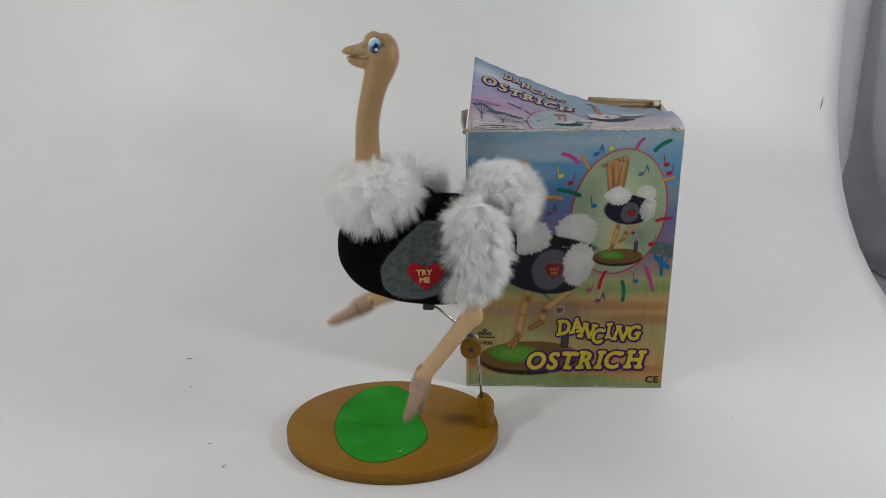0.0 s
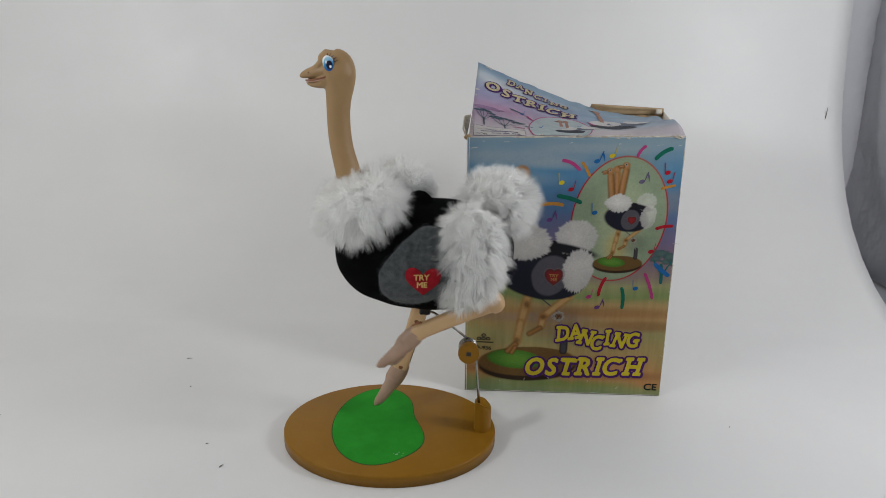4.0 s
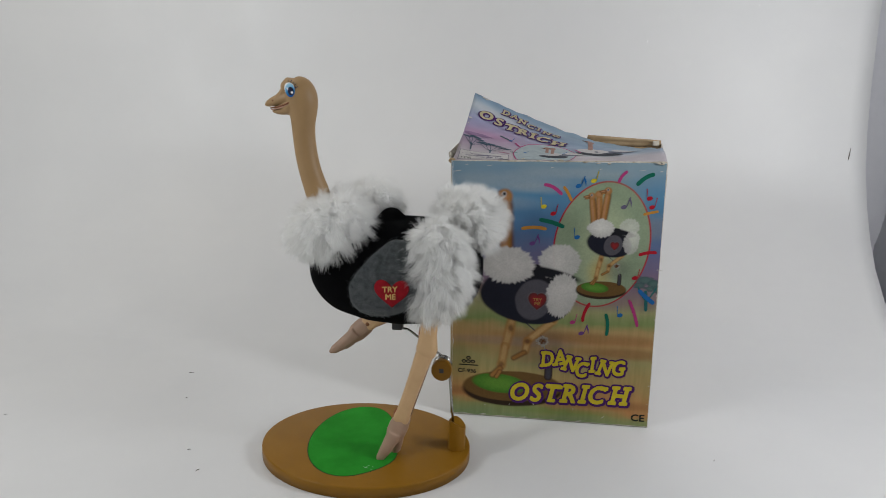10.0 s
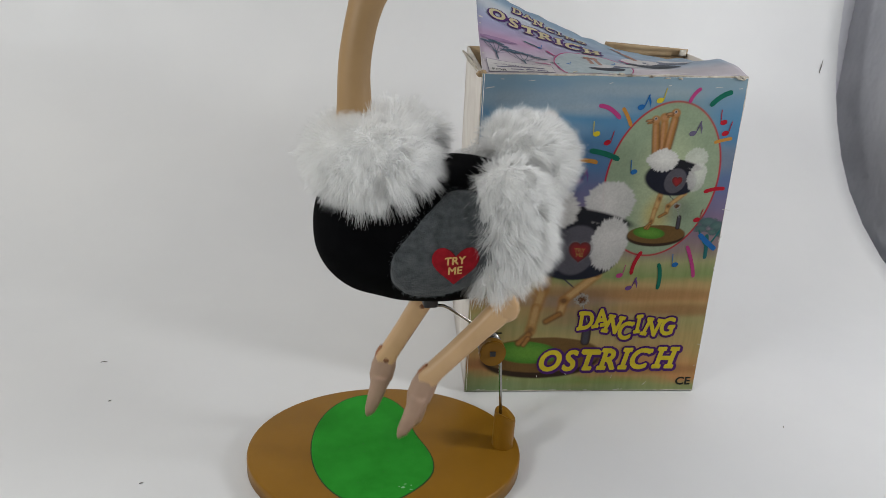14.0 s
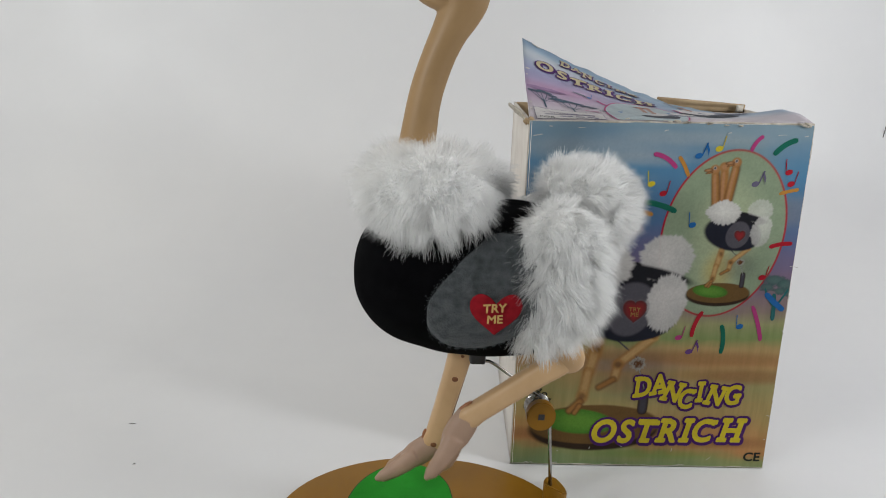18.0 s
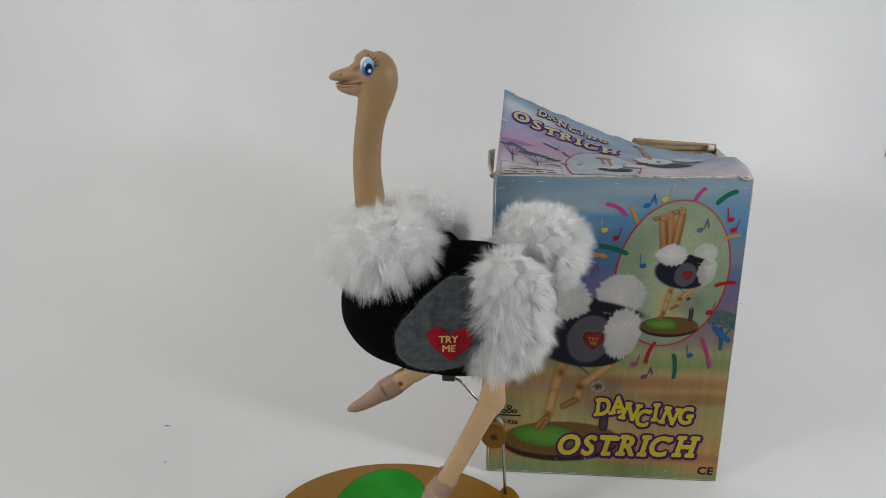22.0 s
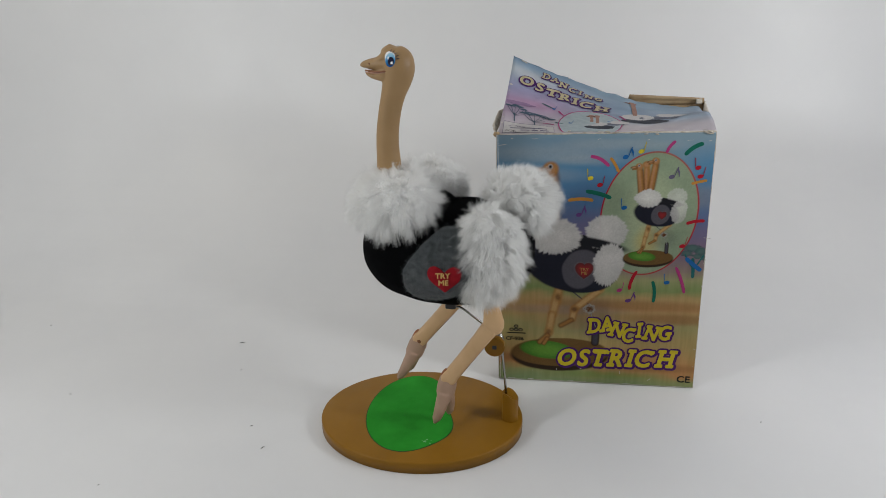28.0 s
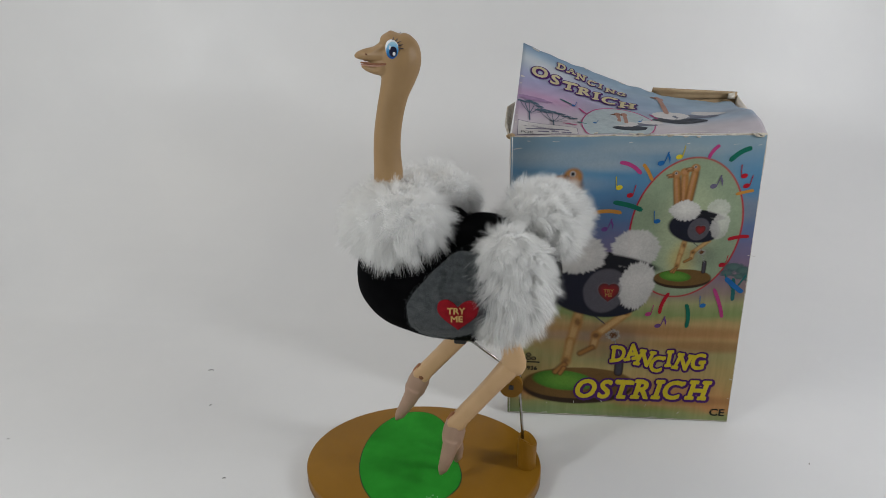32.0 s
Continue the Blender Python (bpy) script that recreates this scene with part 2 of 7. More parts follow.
def savanna_picture(x, z):
    """Soft-edged dabs of printed colour laid over one another, as in a screened photograph."""
    rng = np.random.default_rng(4)
    fine, wide = soft_field(rng, x, z, 0.0011) * 0.7 + soft_field(rng, x, z, 0.004) * 0.3, soft_field(rng, x, z, 0.011)
    ink, cover = np.zeros((len(x), 3)), np.zeros(len(x))

    def dab(cx, cz, rx, rz, tilt, inner, outer, soft=0.08, fuzz=0.03, strength=1.0, blunt=2):
        a = radians(tilt)
        u, v = (x - cx) * math.cos(a) + (z - cz) * math.sin(a), (z - cz) * math.cos(a) - (x - cx) * math.sin(a)
        d = np.sqrt(np.abs(u / rx) ** blunt + (v / rz) ** 2) + ((fine if fuzz > 0.05 else wide) - 0.5) * 2 * fuzz
        m = np.clip((1 + soft - d) / (2 * soft), 0, 1)
        m = (m * m * (3 - 2 * m) * strength)[:, None]
        g = np.clip((d - 0.35) / 0.6, 0, 1)[:, None]
        ink[:] = ink * (1 - m) + (np.array(TONE[inner]) * (1 - g) + np.array(TONE[outer]) * g) * m
        cover[:] = cover * (1 - m[:, 0]) + m[:, 0]

    def stick(x0, z0, x1, z1, w, inner, outer, soft=0.45):
        half = math.hypot(x1 - x0, z1 - z0) / 2
        dab((x0 + x1) / 2, (z0 + z1) / 2, half * 1.04, w / 2, math.degrees(math.atan2(z1 - z0, x1 - x0)), inner, outer, soft, 0.02, 1.0, 8)

    def tuft(cx, cz, rx, rz, white, strength=1.0, tilt=0.0):
        """A printed plume: a pale mass with a soft halo and ragged feather tips round it."""
        a, barbs, knots = radians(tilt), rng.random(97), rng.random(12)
        u, v = ((x - cx) * math.cos(a) + (z - cz) * math.sin(a)) / rx, ((z - cz) * math.cos(a) - (x - cx) * math.sin(a)) / rz
        turn = (np.arctan2(v, u) / (2 * math.pi)) % 1.0
        lobe = np.interp((turn * 12) % 12, np.arange(13), np.append(knots, knots[0]))
        barb = np.interp((turn * 96) % 96, np.arange(97), np.append(barbs[:96], barbs[0]))
        d = np.hypot(u, v) + 0.13 * (lobe - 0.5) + 0.16 * barb * np.clip(np.hypot(u, v), 0, 1) + 0.05 * (fine - 0.5)
        m = np.clip((1.10 - d) / 0.16, 0, 1)
        m = (m * m * (3 - 2 * m) * strength)[:, None]
        g = np.clip(0.55 * d + 0.30 * (0.5 - v) * 0.6 + 0.35 * (wide - 0.5) + 0.15 * (barb - 0.5), 0, 1)[:, None]
        ink[:] = ink * (1 - m) + (np.array(TONE[white]) * (1 - g) + np.array(TONE["dim"]) * g) * m
        cover[:] = cover * (1 - m[:, 0]) + m[:, 0]

    def heart_dab(cx, cz, r, inner, outer, strength=1.0):
        """A heart with a soft rim."""
        u, v = (x - cx) / r, (z - cz) / r * 1.12 + 0.12
        d = np.sqrt(u * u + (v - 0.62 * np.sqrt(np.abs(u) + 0.02)) ** 2)
        m = np.clip((1.06 - d) / 0.12, 0, 1)[:, None] * strength
        g = np.clip((d - 0.45) / 0.5, 0, 1)[:, None]
        ink[:] = ink * (1 - m) + (np.array(TONE[inner]) * (1 - g) + np.array(TONE[outer]) * g) * m
        cover[:] = cover * (1 - m[:, 0]) + m[:, 0]

    def bird(k, ox, oz, necks, soft, white, tail, thigh):
        X, Z = (lambda x: ox + x * k), (lambda z: oz + z * k)
        d = lambda x, z, rx, rz, *rest: dab(X(x), Z(z), rx * k, rz * k, *rest)
        s = lambda x0, z0, x1, z1, w, *rest: stick(X(x0), Z(z0), X(x1), Z(z1), w * k, *rest)
        d(-0.010, -0.1130, 0.0550, 0.0195, 2, "rim", "rim", 0.06, 0.01)
        d(-0.010, -0.1085, 0.0545, 0.0180, 2, "board", "board", 0.05, 0.01)
        d(-0.0240, -0.1060, 0.0300, 0.0112, -4, "leaf", "lawn", 0.10, 0.02)
        d(0.018, -0.060, 0.030, 0.022, 0, "smoke", "smoke", 0.6, 0.04, 0.35)
        s(0.0285, -0.071, 0.0285, -0.098, 0.0088, "smoke", "rim", 0.15)
        s(0.0210, -0.055, 0.0285, -0.076, 0.0012, "steel", "smoke")
        s(-0.002, -0.030, 0.020, -0.048, 0.0013, "smoke", "smoke")
        # far leg, raised
        s(0.0330, -0.027, 0.0035, -0.054, 0.0082, "bone", "amber", 0.6)
        s(0.0045, -0.050, 0.0020, -0.069, 0.0078, "bone", "amber", 0.6)
        s(0.0035, -0.066, -0.0120, -0.0760, 0.0058, "amber", "umber", 0.6)
        d(0.0310, -0.029, 0.0042, 0.0036, -30, "amber", "bone", 0.6, 0.03, 0.8)
        d(0.0040, -0.054, 0.0046, 0.0042, 0, "umber", "amber", 0.7, 0.03, 0.85)
        # near leg, with its brown joints
        s(-0.0130, -0.027, -0.0200, -0.064, 0.0098, "bone", "amber", 0.6)
        s(-0.0195, -0.058, -0.0235, -0.088, 0.0086, "bone", "amber", 0.6)
        d(-0.0145, -0.040, 0.0042, 0.0060, 10, "umber", "amber", 0.8, 0.04, 0.75)
        d(-0.0230, -0.083, 0.0044, 0.0050, 0, "umber", "amber", 0.8, 0.04, 0.75)
        s(-0.0225, -0.086, -0.0345, -0.0985, 0.0070, "amber", "umber", 0.6)
        s(-0.0235, -0.090, -0.0290, -0.1000, 0.0050, "amber", "umber", 0.6)
        d(0.0205, -0.053, 0.0062, 0.0054, 0, "umber", "steel", 0.2, 0.40)
        d(0.000, -0.003, 0.0490, 0.0300, -6, "coat", "coat", soft, 0.02)
        d(0.010, -0.012, 0.0370, 0.0215, 0, "coat", "coat", soft, 0.02)
        d(0.018, 0.0225, 0.0340, 0.0100, -8, "dark", "dark", soft * 1.5, 0.03)
        tuft(tail[0], tail[1], tail[2], tail[3], white, 0.95 if k > 0.6 else 0.55)
        d(0.026, 0.024, 0.0300, 0.0052, -12, "dark", "dark", 0.3, 0.03)
        d(0.0090, -0.0060, 0.0195, 0.0232, -20, "plush", "plush", 0.07, 0.03, 0.92)
        tuft(thigh[0], thigh[1], thigh[2], thigh[3], white, 0.97 if k > 0.6 else 0.62, -8)
        heart_dab(X(0.0125), Z(-0.0088), 0.0118 * k, "dim", "plush", 0.45)
        heart_dab(X(0.0125), Z(-0.0088), 0.0098 * k, "heart", "rust")
        for hx, hz, bx, ghost in necks:
            s(bx, 0.030, hx + 0.001, hz, 0.0150, "amber", "amber" if ghost else "umber", 0.4)
            s(bx - 0.001, 0.030, hx - 0.001, hz, 0.0085, "fawn", "amber", 0.7)
            d(hx - 0.0005, hz + 0.001, 0.0085, 0.0080, 15, "fawn", "amber", 0.25, 0.03)
            if ghost:
                continue
            d(hx - 0.0110, hz - 0.0005, 0.0078, 0.0030, 8, "fawn", "umber", 0.25, 0.03)
            d(hx - 0.0095, hz - 0.0045, 0.0065, 0.0018, 14, "amber", "umber", 0.3, 0.03)
            d(hx - 0.0008, hz + 0.0035, 0.0026, 0.0028, 0, "dark", "dim", 0.3, 0.02)
        tuft(X(-0.0200), Z(0.0310), 0.0300 * k, 0.0215 * k, white)

    for cx, cz, rx, rz, tone, strength in ((0.050, 0.268, 0.060, 0.009, "cloud", 0.40), (0.120, 0.279, 0.060, 0.005, "cloud", 0.35), (0.090, 0.262, 0.030, 0.005, "cloud", 0.3), (0.030, 0.246, 0.05, 0.008, "cloud", 0.3), (0.200, 0.225, 0.04, 0.012, "haze", 0.5), (0.150, 0.100, 0.090, 0.006, "clay", 0.6), (0.060, 0.092, 0.070, 0.005, "haze", 0.35), (0.190, 0.085, 0.050, 0.006, "clay", 0.7), (0.030, 0.030, 0.060, 0.005, "clay", 0.7), (0.180, 0.024, 0.050, 0.005, "clay", 0.7), (0.120, 0.012, 0.050, 0.004, "leaf", 0.3)):
        dab(cx, cz, rx, rz, 0, tone, tone, 0.6, 0.045, strength)
    dab(0.1535, 0.2045, 0.0493, 0.0683, -8, "ring", "ring", 0.010, 0.0)
    dab(0.1535, 0.2045, 0.0477, 0.0667, -8, "mint", "mint", 0.010, 0.0)
    dab(0.1555, 0.2080, 0.0360, 0.0560, -8, "glow", "mint", 0.45, 0.03, 0.9)
    dab(0.1530, 0.1750, 0.0170, 0.0240, 0, "halo", "glow", 0.6, 0.04, 0.8)
    bird(1.0, 0.078, 0.147, ((-0.0265, 0.104, -0.022, False),), 0.05, "snow", (0.1115, 0.1840, 0.0235, 0.0200), (0.1155, 0.1470, 0.0165, 0.0270))
    bird(0.47, 0.1610, 0.2080, ((-0.0290, 0.106, -0.024, True), (-0.0440, 0.101, -0.034, False), (-0.0100, 0.114, -0.018, False)), 0.08, "bright", (0.1805, 0.2250, 0.0105, 0.0098), (0.1835, 0.2085, 0.0085, 0.0135))
    for cx, cz, rx, rz in ((0.2010, 0.1690, 0.0090, 0.0046), (0.2100, 0.1655, 0.0065, 0.0050), (0.1955, 0.1630, 0.0060, 0.0034), (0.2070, 0.1600, 0.0060, 0.0030), (0.2130, 0.1600, 0.0035, 0.0040)):
        dab(cx, cz, rx, rz, 0, "grove", "copse", 0.25, 0.30, 0.9)
    # grain of the printing
    grain = 0.80 + 0.20 * fine
    return np.concatenate([ink / np.maximum(cover, 1e-4)[:, None] * grain[:, None], cover[:, None]], 1)


FRONT = make_scenery("printed_savanna", [(0.0, (0.164, 0.218, 0.102)), (0.014, (0.228, 0.233, 0.095)), (0.026, (0.384, 0.179, 0.068)), (0.045, (0.344, 0.227, 0.089)), (0.07, (0.286, 0.250, 0.108)), (0.09, (0.409, 0.233, 0.095)), (0.108, (0.368, 0.250, 0.108)), (0.118, (0.188, 0.233, 0.089)), (0.133, (0.269, 0.265, 0.129)), (0.148, (0.219, 0.162, 0.142)), (0.165, (0.163, 0.110, 0.167)), (0.19, (0.106, 0.106, 0.194)), (0.215, (0.060, 0.128, 0.240)), (0.25, (0.068, 0.182, 0.300)), (0.275, (0.135, 0.225, 0.305)), (0.29, (0.185, 0.262, 0.310))], 0.29, over_print)
LID = make_scenery("printed_lid", [(0.0, (0.40, 0.37, 0.38)), (0.288, (0.38, 0.355, 0.37)), (0.300, (0.32, 0.27, 0.34)), (0.312, (0.25, 0.235, 0.335)), (0.326, (0.16, 0.24, 0.335)), (0.338, (0.26, 0.33, 0.38)), (0.36, (0.17, 0.27, 0.36))], 0.36, over_print)
SIDE = mottled("faded_card_side", (0.62, 0.56, 0.50), (0.74, 0.70, 0.64), 25, 0.7, bump=0.3, fine=200)
INK = {k: flat("ink_" + k, c) for k, c in dict(
    pink=(0.363, 0.040, 0.158), orange=(0.409, 0.185, 0.033), green=(0.006, 0.113, 0.073), red=(0.330, 0.008, 0.019), blue=(0.013, 0.106, 0.304),
    yellow=(0.50, 0.40, 0.022), purple=(0.056, 0.013, 0.106), violet=(0.113, 0.047, 0.172), mint=(0.198, 0.290, 0.152), grey=(0.113, 0.099, 0.158),
    plush=(0.086, 0.083, 0.096), tan=(0.304, 0.158, 0.047), brown=(0.132, 0.047, 0.019),
    board=(0.113, 0.049, 0.011), lawn=(0.040, 0.145, 0.013), teal=(0.017, 0.106, 0.106), slate=(0.055, 0.088, 0.125), ink=(0.013, 0.017, 0.013),
    cream=(0.42, 0.37, 0.22), bluegrey=(0.023, 0.028, 0.040), heart=(0.220, 0.013, 0.018), leaf=(0.062, 0.176, 0.022), glow=(0.229, 0.317, 0.194), straw=(0.220, 0.167, 0.079), scuff=(0.484, 0.458, 0.414), frost=(0.317, 0.370, 0.387), snow=(0.458, 0.440, 0.431), shade=(0.106, 0.114, 0.150), lilac=(0.24, 0.15, 0.26), label=(0.46, 0.44, 0.43), blush=(0.29, 0.155, 0.115), dim=(0.16, 0.155, 0.15)).items()}

# ---- mesh helpers ----
GLYPHS = {}


def cut_letters():
    """All letters that are needed, as flat meshes one unit high."""
    wanted = [(ch, bold, shear) for ch in sorted(set("DANCINGOSTRICH")) for shear in (0.22, 0.05) for bold in (0.0,)] + [(w, bold, 0.0) for w, bold in (("TRY", 0.0), ("ME", 0.0), ("CE", 0.0), ("CF-936", 0.0), ("FOR", 0.0), ("WARNING", 0.0))]
    made = []
    for text, bold, shear in wanted:
        cu = bpy.data.curves.new("letters", "FONT")
        cu.body, cu.size, cu.offset, cu.shear, cu.resolution_u = text, 1.0, bold, shear, 4
        made.append(new("letters", cu))
    graph = bpy.context.evaluated_depsgraph_get()
    for key, ob in zip(wanted, made):
        GLYPHS[key] = bpy.data.meshes.new_from_object(ob.evaluated_get(graph))
    for ob in made:
        bpy.data.objects.remove(ob)


def glyphs(text, size, bold=0.0, shear=0.0):
    bm = bmesh.new()
    bm.from_mesh(GLYPHS[(text, bold, shear)])
    for v in bm.verts:
        v.co *= size
    return bm


cut_letters()


def link(name, bm, material, parent=None, label="", smooth=True):
    me = bm
    if isinstance(bm, bmesh.types.BMesh):
        me = bpy.data.meshes.new(name)
        bm.to_mesh(me)
        bm.free()
    if smooth:
        me.polygons.foreach_set("use_smooth", [True] * len(me.polygons))
    if not me.materials:
        me.materials.append(material)
    ob = new(name, me)
    ob.parent = parent
    return tagged(ob, label)


def part(name, bm, material, parent, label="", smooth=True):
    return link(name, bm, material, parent, label, smooth)


def tube(points, radii, n=16, bm=None, flat_y=1.0, square=1.0):
    """Rings along a line; radii may be (across, in y); square below 1 flattens the four sides."""
    bend = lambda c: math.copysign(abs(c) ** square, c)
    bm = bm or bmesh.new()
    pts = [Vector(p) for p in points]
    rings = []
    for i, p in enumerate(pts):
        d = (pts[min(i + 1, len(pts) - 1)] - pts[max(i - 1, 0)]).normalized()
        side = Vector((0, 1, 0)) if abs(d.y) < 0.9 else Vector((1, 0, 0))
        a = d.cross(side).normalized()
        b = a.cross(d).normalized()
        r = radii[i] if isinstance(radii[i], (tuple, list)) else (radii[i], radii[i] * flat_y)
        rings.append([bm.verts.new(p + a * (r[0] * bend(math.cos(2 * math.pi * k / n))) + b * (r[1] * bend(math.sin(2 * math.pi * k / n)))) for k in range(n)])
    for r1, r2 in zip(rings, rings[1:]):
        for k in range(n):
            bm.faces.new((r1[k], r1[(k + 1) % n], r2[(k + 1) % n], r2[k]))
    bm.faces.new(rings[0][::-1])
    bm.faces.new(rings[-1])
    bmesh.ops.recalc_face_normals(bm, faces=bm.faces)
    return bm


def ball(c, semi, bm=None, seg=24, turn=0.0):
    bm = bm or bmesh.new()
    m = Matrix.Translation(c) @ Matrix.Rotation(radians(turn), 4, "Y") @ Matrix.Diagonal((*semi, 1))
    bmesh.ops.create_uvsphere(bm, u_segments=seg, v_segments=seg // 2, radius=1, matrix=m)
    return bm


def slab(x0, x1, y0, y1, z0, z1, bevel=0.0):
    bm = bmesh.new()
    bmesh.ops.create_cube(bm, size=1, matrix=Matrix.Translation(((x0 + x1) / 2, (y0 + y1) / 2, (z0 + z1) / 2)) @ Matrix.Diagonal((x1 - x0, y1 - y0, z1 - z0, 1)))
    if bevel:
        bmesh.ops.bevel(bm, geom=bm.edges[:], offset=bevel, segments=2, affect="EDGES", profile=0.5)
    return bm


def prism(outline, z0, z1, bevel=0.0, axis="z"):
    """A plate with the given outline, from z0 to z1 along its axis."""
    bm = bmesh.new()
    put = (lambda a, b, c: (a, b, c)) if axis == "z" else (lambda a, b, c: (a, c, b))
    low, high = ([bm.verts.new(put(x, y, z)) for x, y in outline] for z in (z0, z1))
    top = bm.faces.new(high)
    bm.faces.new(low[::-1])
    n = len(outline)
    for k in range(n):
        bm.faces.new((low[k], low[(k + 1) % n], high[(k + 1) % n], high[k]))
    bmesh.ops.recalc_face_normals(bm, faces=bm.faces)
    if bevel:
        bmesh.ops.bevel(bm, geom=list(top.edges), offset=bevel, segments=3, affect="EDGES", profile=0.5)
    return bm


def fur(lobes, strands, length, flow=(0, 0, -0.5), seed=1, width=0.00017, clumps=260, origin=(0, 0, 0), rise=0.30, fat=0.0045):
    """A tuft: soft lumpy bodies (centre, half sizes, tilt) with fine strands on them, in clumps that lean together."""
    rng = np.random.default_rng(seed)
    flow, origin = np.array(flow, float), np.array(origin, float)
    shapes = []
    for c, s, tilt in lobes:
        a = radians(tilt)
        shapes.append((np.array(c, float) - origin, np.array(s, float) + fat, np.array([[math.cos(a), 0, math.sin(a)], [0, 1, 0], [-math.sin(a), 0, math.cos(a)]])))
    area = np.array([s[0] * s[1] + s[1] * s[2] + s[0] * s[2] for _, s, _ in shapes])
    roots, normals = [], []
    for (c, s, r), share in zip(shapes, area / area.sum()):
        d = rng.normal(size=(int(strands * share * 1.5), 3))
        d /= np.linalg.norm(d, axis=1)[:, None]
        p, nrm = (d * (s - 0.0006)) @ r.T + c, (d / s) @ r.T
        keep = np.ones(len(p), bool)
        for c2, s2, r2 in shapes:
            if c2 is not c:
                keep &= (((p - c2) @ r2 / s2) ** 2).sum(1) > 0.9
        roots.append(p[keep])
        normals.append(nrm[keep] / np.linalg.norm(nrm[keep], axis=1)[:, None])
    p, nrm = np.concatenate(roots), np.concatenate(normals)
    seeds = p[rng.choice(len(p), clumps)]
    lean = rng.normal(size=(clumps, 3)) * 0.22
    long = rng.uniform(0.7, 1.2, clumps)
    own = np.concatenate([np.argmin(((q[:, None, :] - seeds[None]) ** 2).sum(2), 1) for q in np.array_split(p, 24)])
    d = nrm * rise + flow + lean[own] + rng.normal(size=p.shape) * 0.10
    d = d / np.linalg.norm(d, axis=1)[:, None] + (seeds[own] + nrm * length * 1.2 - p) / length * 0.30
    d /= np.linalg.norm(d, axis=1)[:, None]
    d += nrm * np.clip(0.36 - (d * nrm).sum(1), 0, None)[:, None]
    ln = (length * long[own] * rng.uniform(0.55, 1.15, len(p)))[:, None]
    side = np.cross(d, nrm + rng.normal(size=p.shape) * 0.5)
    side /= np.linalg.norm(side, axis=1)[:, None]
    droop = np.array([0, 0, -1.0]) * 0.12 + flow * 0.2
    verts = np.empty((len(p), 7, 3))
    for i, f in enumerate((0.0, 0.45, 0.8)):
        at, half = p + d * ln * f + droop * ln * f * f, width * (1 - 0.55 * f)
        verts[:, 2 * i], verts[:, 2 * i + 1] = at - side * half, at + side * half
    verts[:, 6] = p + d * ln + droop * ln
    quads = np.array([[0, 1, 3, 2], [2, 3, 5, 4]])
    start = 7 * np.arange(len(p))
    faces = (start[:, None, None] + quads).reshape(-1, 4).tolist() + (start[:, None] + np.array([4, 5, 6])).tolist()
    verts, count = [verts.reshape(-1, 3)], 7 * len(p)
    for c, s, r in shapes:
        bm = ball((0, 0, 0), (1, 1, 1), None, 88)
        bm.verts.ensure_lookup_table()
        co = []
        for v in bm.verts:
            w = Vector(v.co * 9.0) + Vector((seed, 0, 0))
            k = abs(noise.noise(w * 0.45)) * 0.10 + noise.noise((w.x * 1.6, w.y * 1.6, w.z * 0.8)) * 0.045 + noise.noise((w.x * 4.5, w.y * 4.5, w.z * 2.0)) * 0.022
            co.append(v.co * (0.955 + k))
        verts.append((np.array(co) * s) @ r.T + c)
        faces += [[v.index + count for v in f.verts] for f in bm.faces]
        count += len(bm.verts)
        bm.free()
    me = bpy.data.meshes.new("fur")
    me.from_pydata(np.concatenate(verts).tolist(), [], faces)
    me.materials.append(FUR)
    me.materials.append(STRAND)
    me.polygons.foreach_set("material_index", [1 if k < 3 * len(p) else 0 for k in range(len(faces))])
    return me


# ---- the setting: white sweep inside a tent ----
PROFILE = [(-0.6, 0.0), (0.6, 0.0), (1.0, 0.0), (1.09, 0.0), (1.15, 0.0), (1.19, 0.0), (1.22, 0.0), (1.25, 0.0), (1.30, 0.001), (1.34, 0.003), (1.40, 0.014), (1.45, 0.031), (1.50, 0.058), (1.545, 0.092), (1.58, 0.130), (1.61, 0.175), (1.635, 0.225), (1.652, 0.28), (1.665, 0.35), (1.674, 0.43), (1.68, 0.52), (1.68, 0.65), (1.665, 0.80), (1.63, 0.95), (1.57, 1.06)]


EDGE_Y, EDGE_X = (1.09, 1.15, 1.19, 1.22, 1.25, 1.30, 1.40, 1.50, 1.58, 1.635, 1.66), (-0.545, -0.40, -0.30, -0.262, -0.25, -0.285, -0.365, -0.438, -0.487, -0.517, -0.53)


def sweep():
    bm, nx = bmesh.new(), 60
    rows = []
    fine = []
    for (y0, z0), (y1, z1) in zip(PROFILE, PROFILE[1:]):
        fine += [(y0 + (y1 - y0) * k / 3, z0 + (z1 - z0) * k / 3) for k in range(3)]
    fine.append(PROFILE[-1])
    for y, z in fine:
        row = []
        for i in range(nx + 1):
            left = float(np.interp(y, EDGE_Y, EDGE_X)) if z < 0.3 else -0.53
            x = left + (1.030 - left) * i / nx
            wave = 0.006 * noise.noise((x * 2.4, y * 1.5, z * 2.2)) if z > 0.03 else 0.0
            row.append(bm.verts.new((x, y + wave, z)))
        rows.append(row)
    for a, b in zip(rows, rows[1:]):
        for i in range(nx):
            bm.faces.new((a[i], a[i + 1], b[i + 1], b[i]))
    ob = link("backdrop", bm, SHEET)
    mod = ob.modifiers.new("thick", "SOLIDIFY")
    mod.thickness, mod.offset = 0.0015, -1
    return tagged(ob, "seamless white vinyl sweep curving from floor to wall", "backdrop", kind="structure")


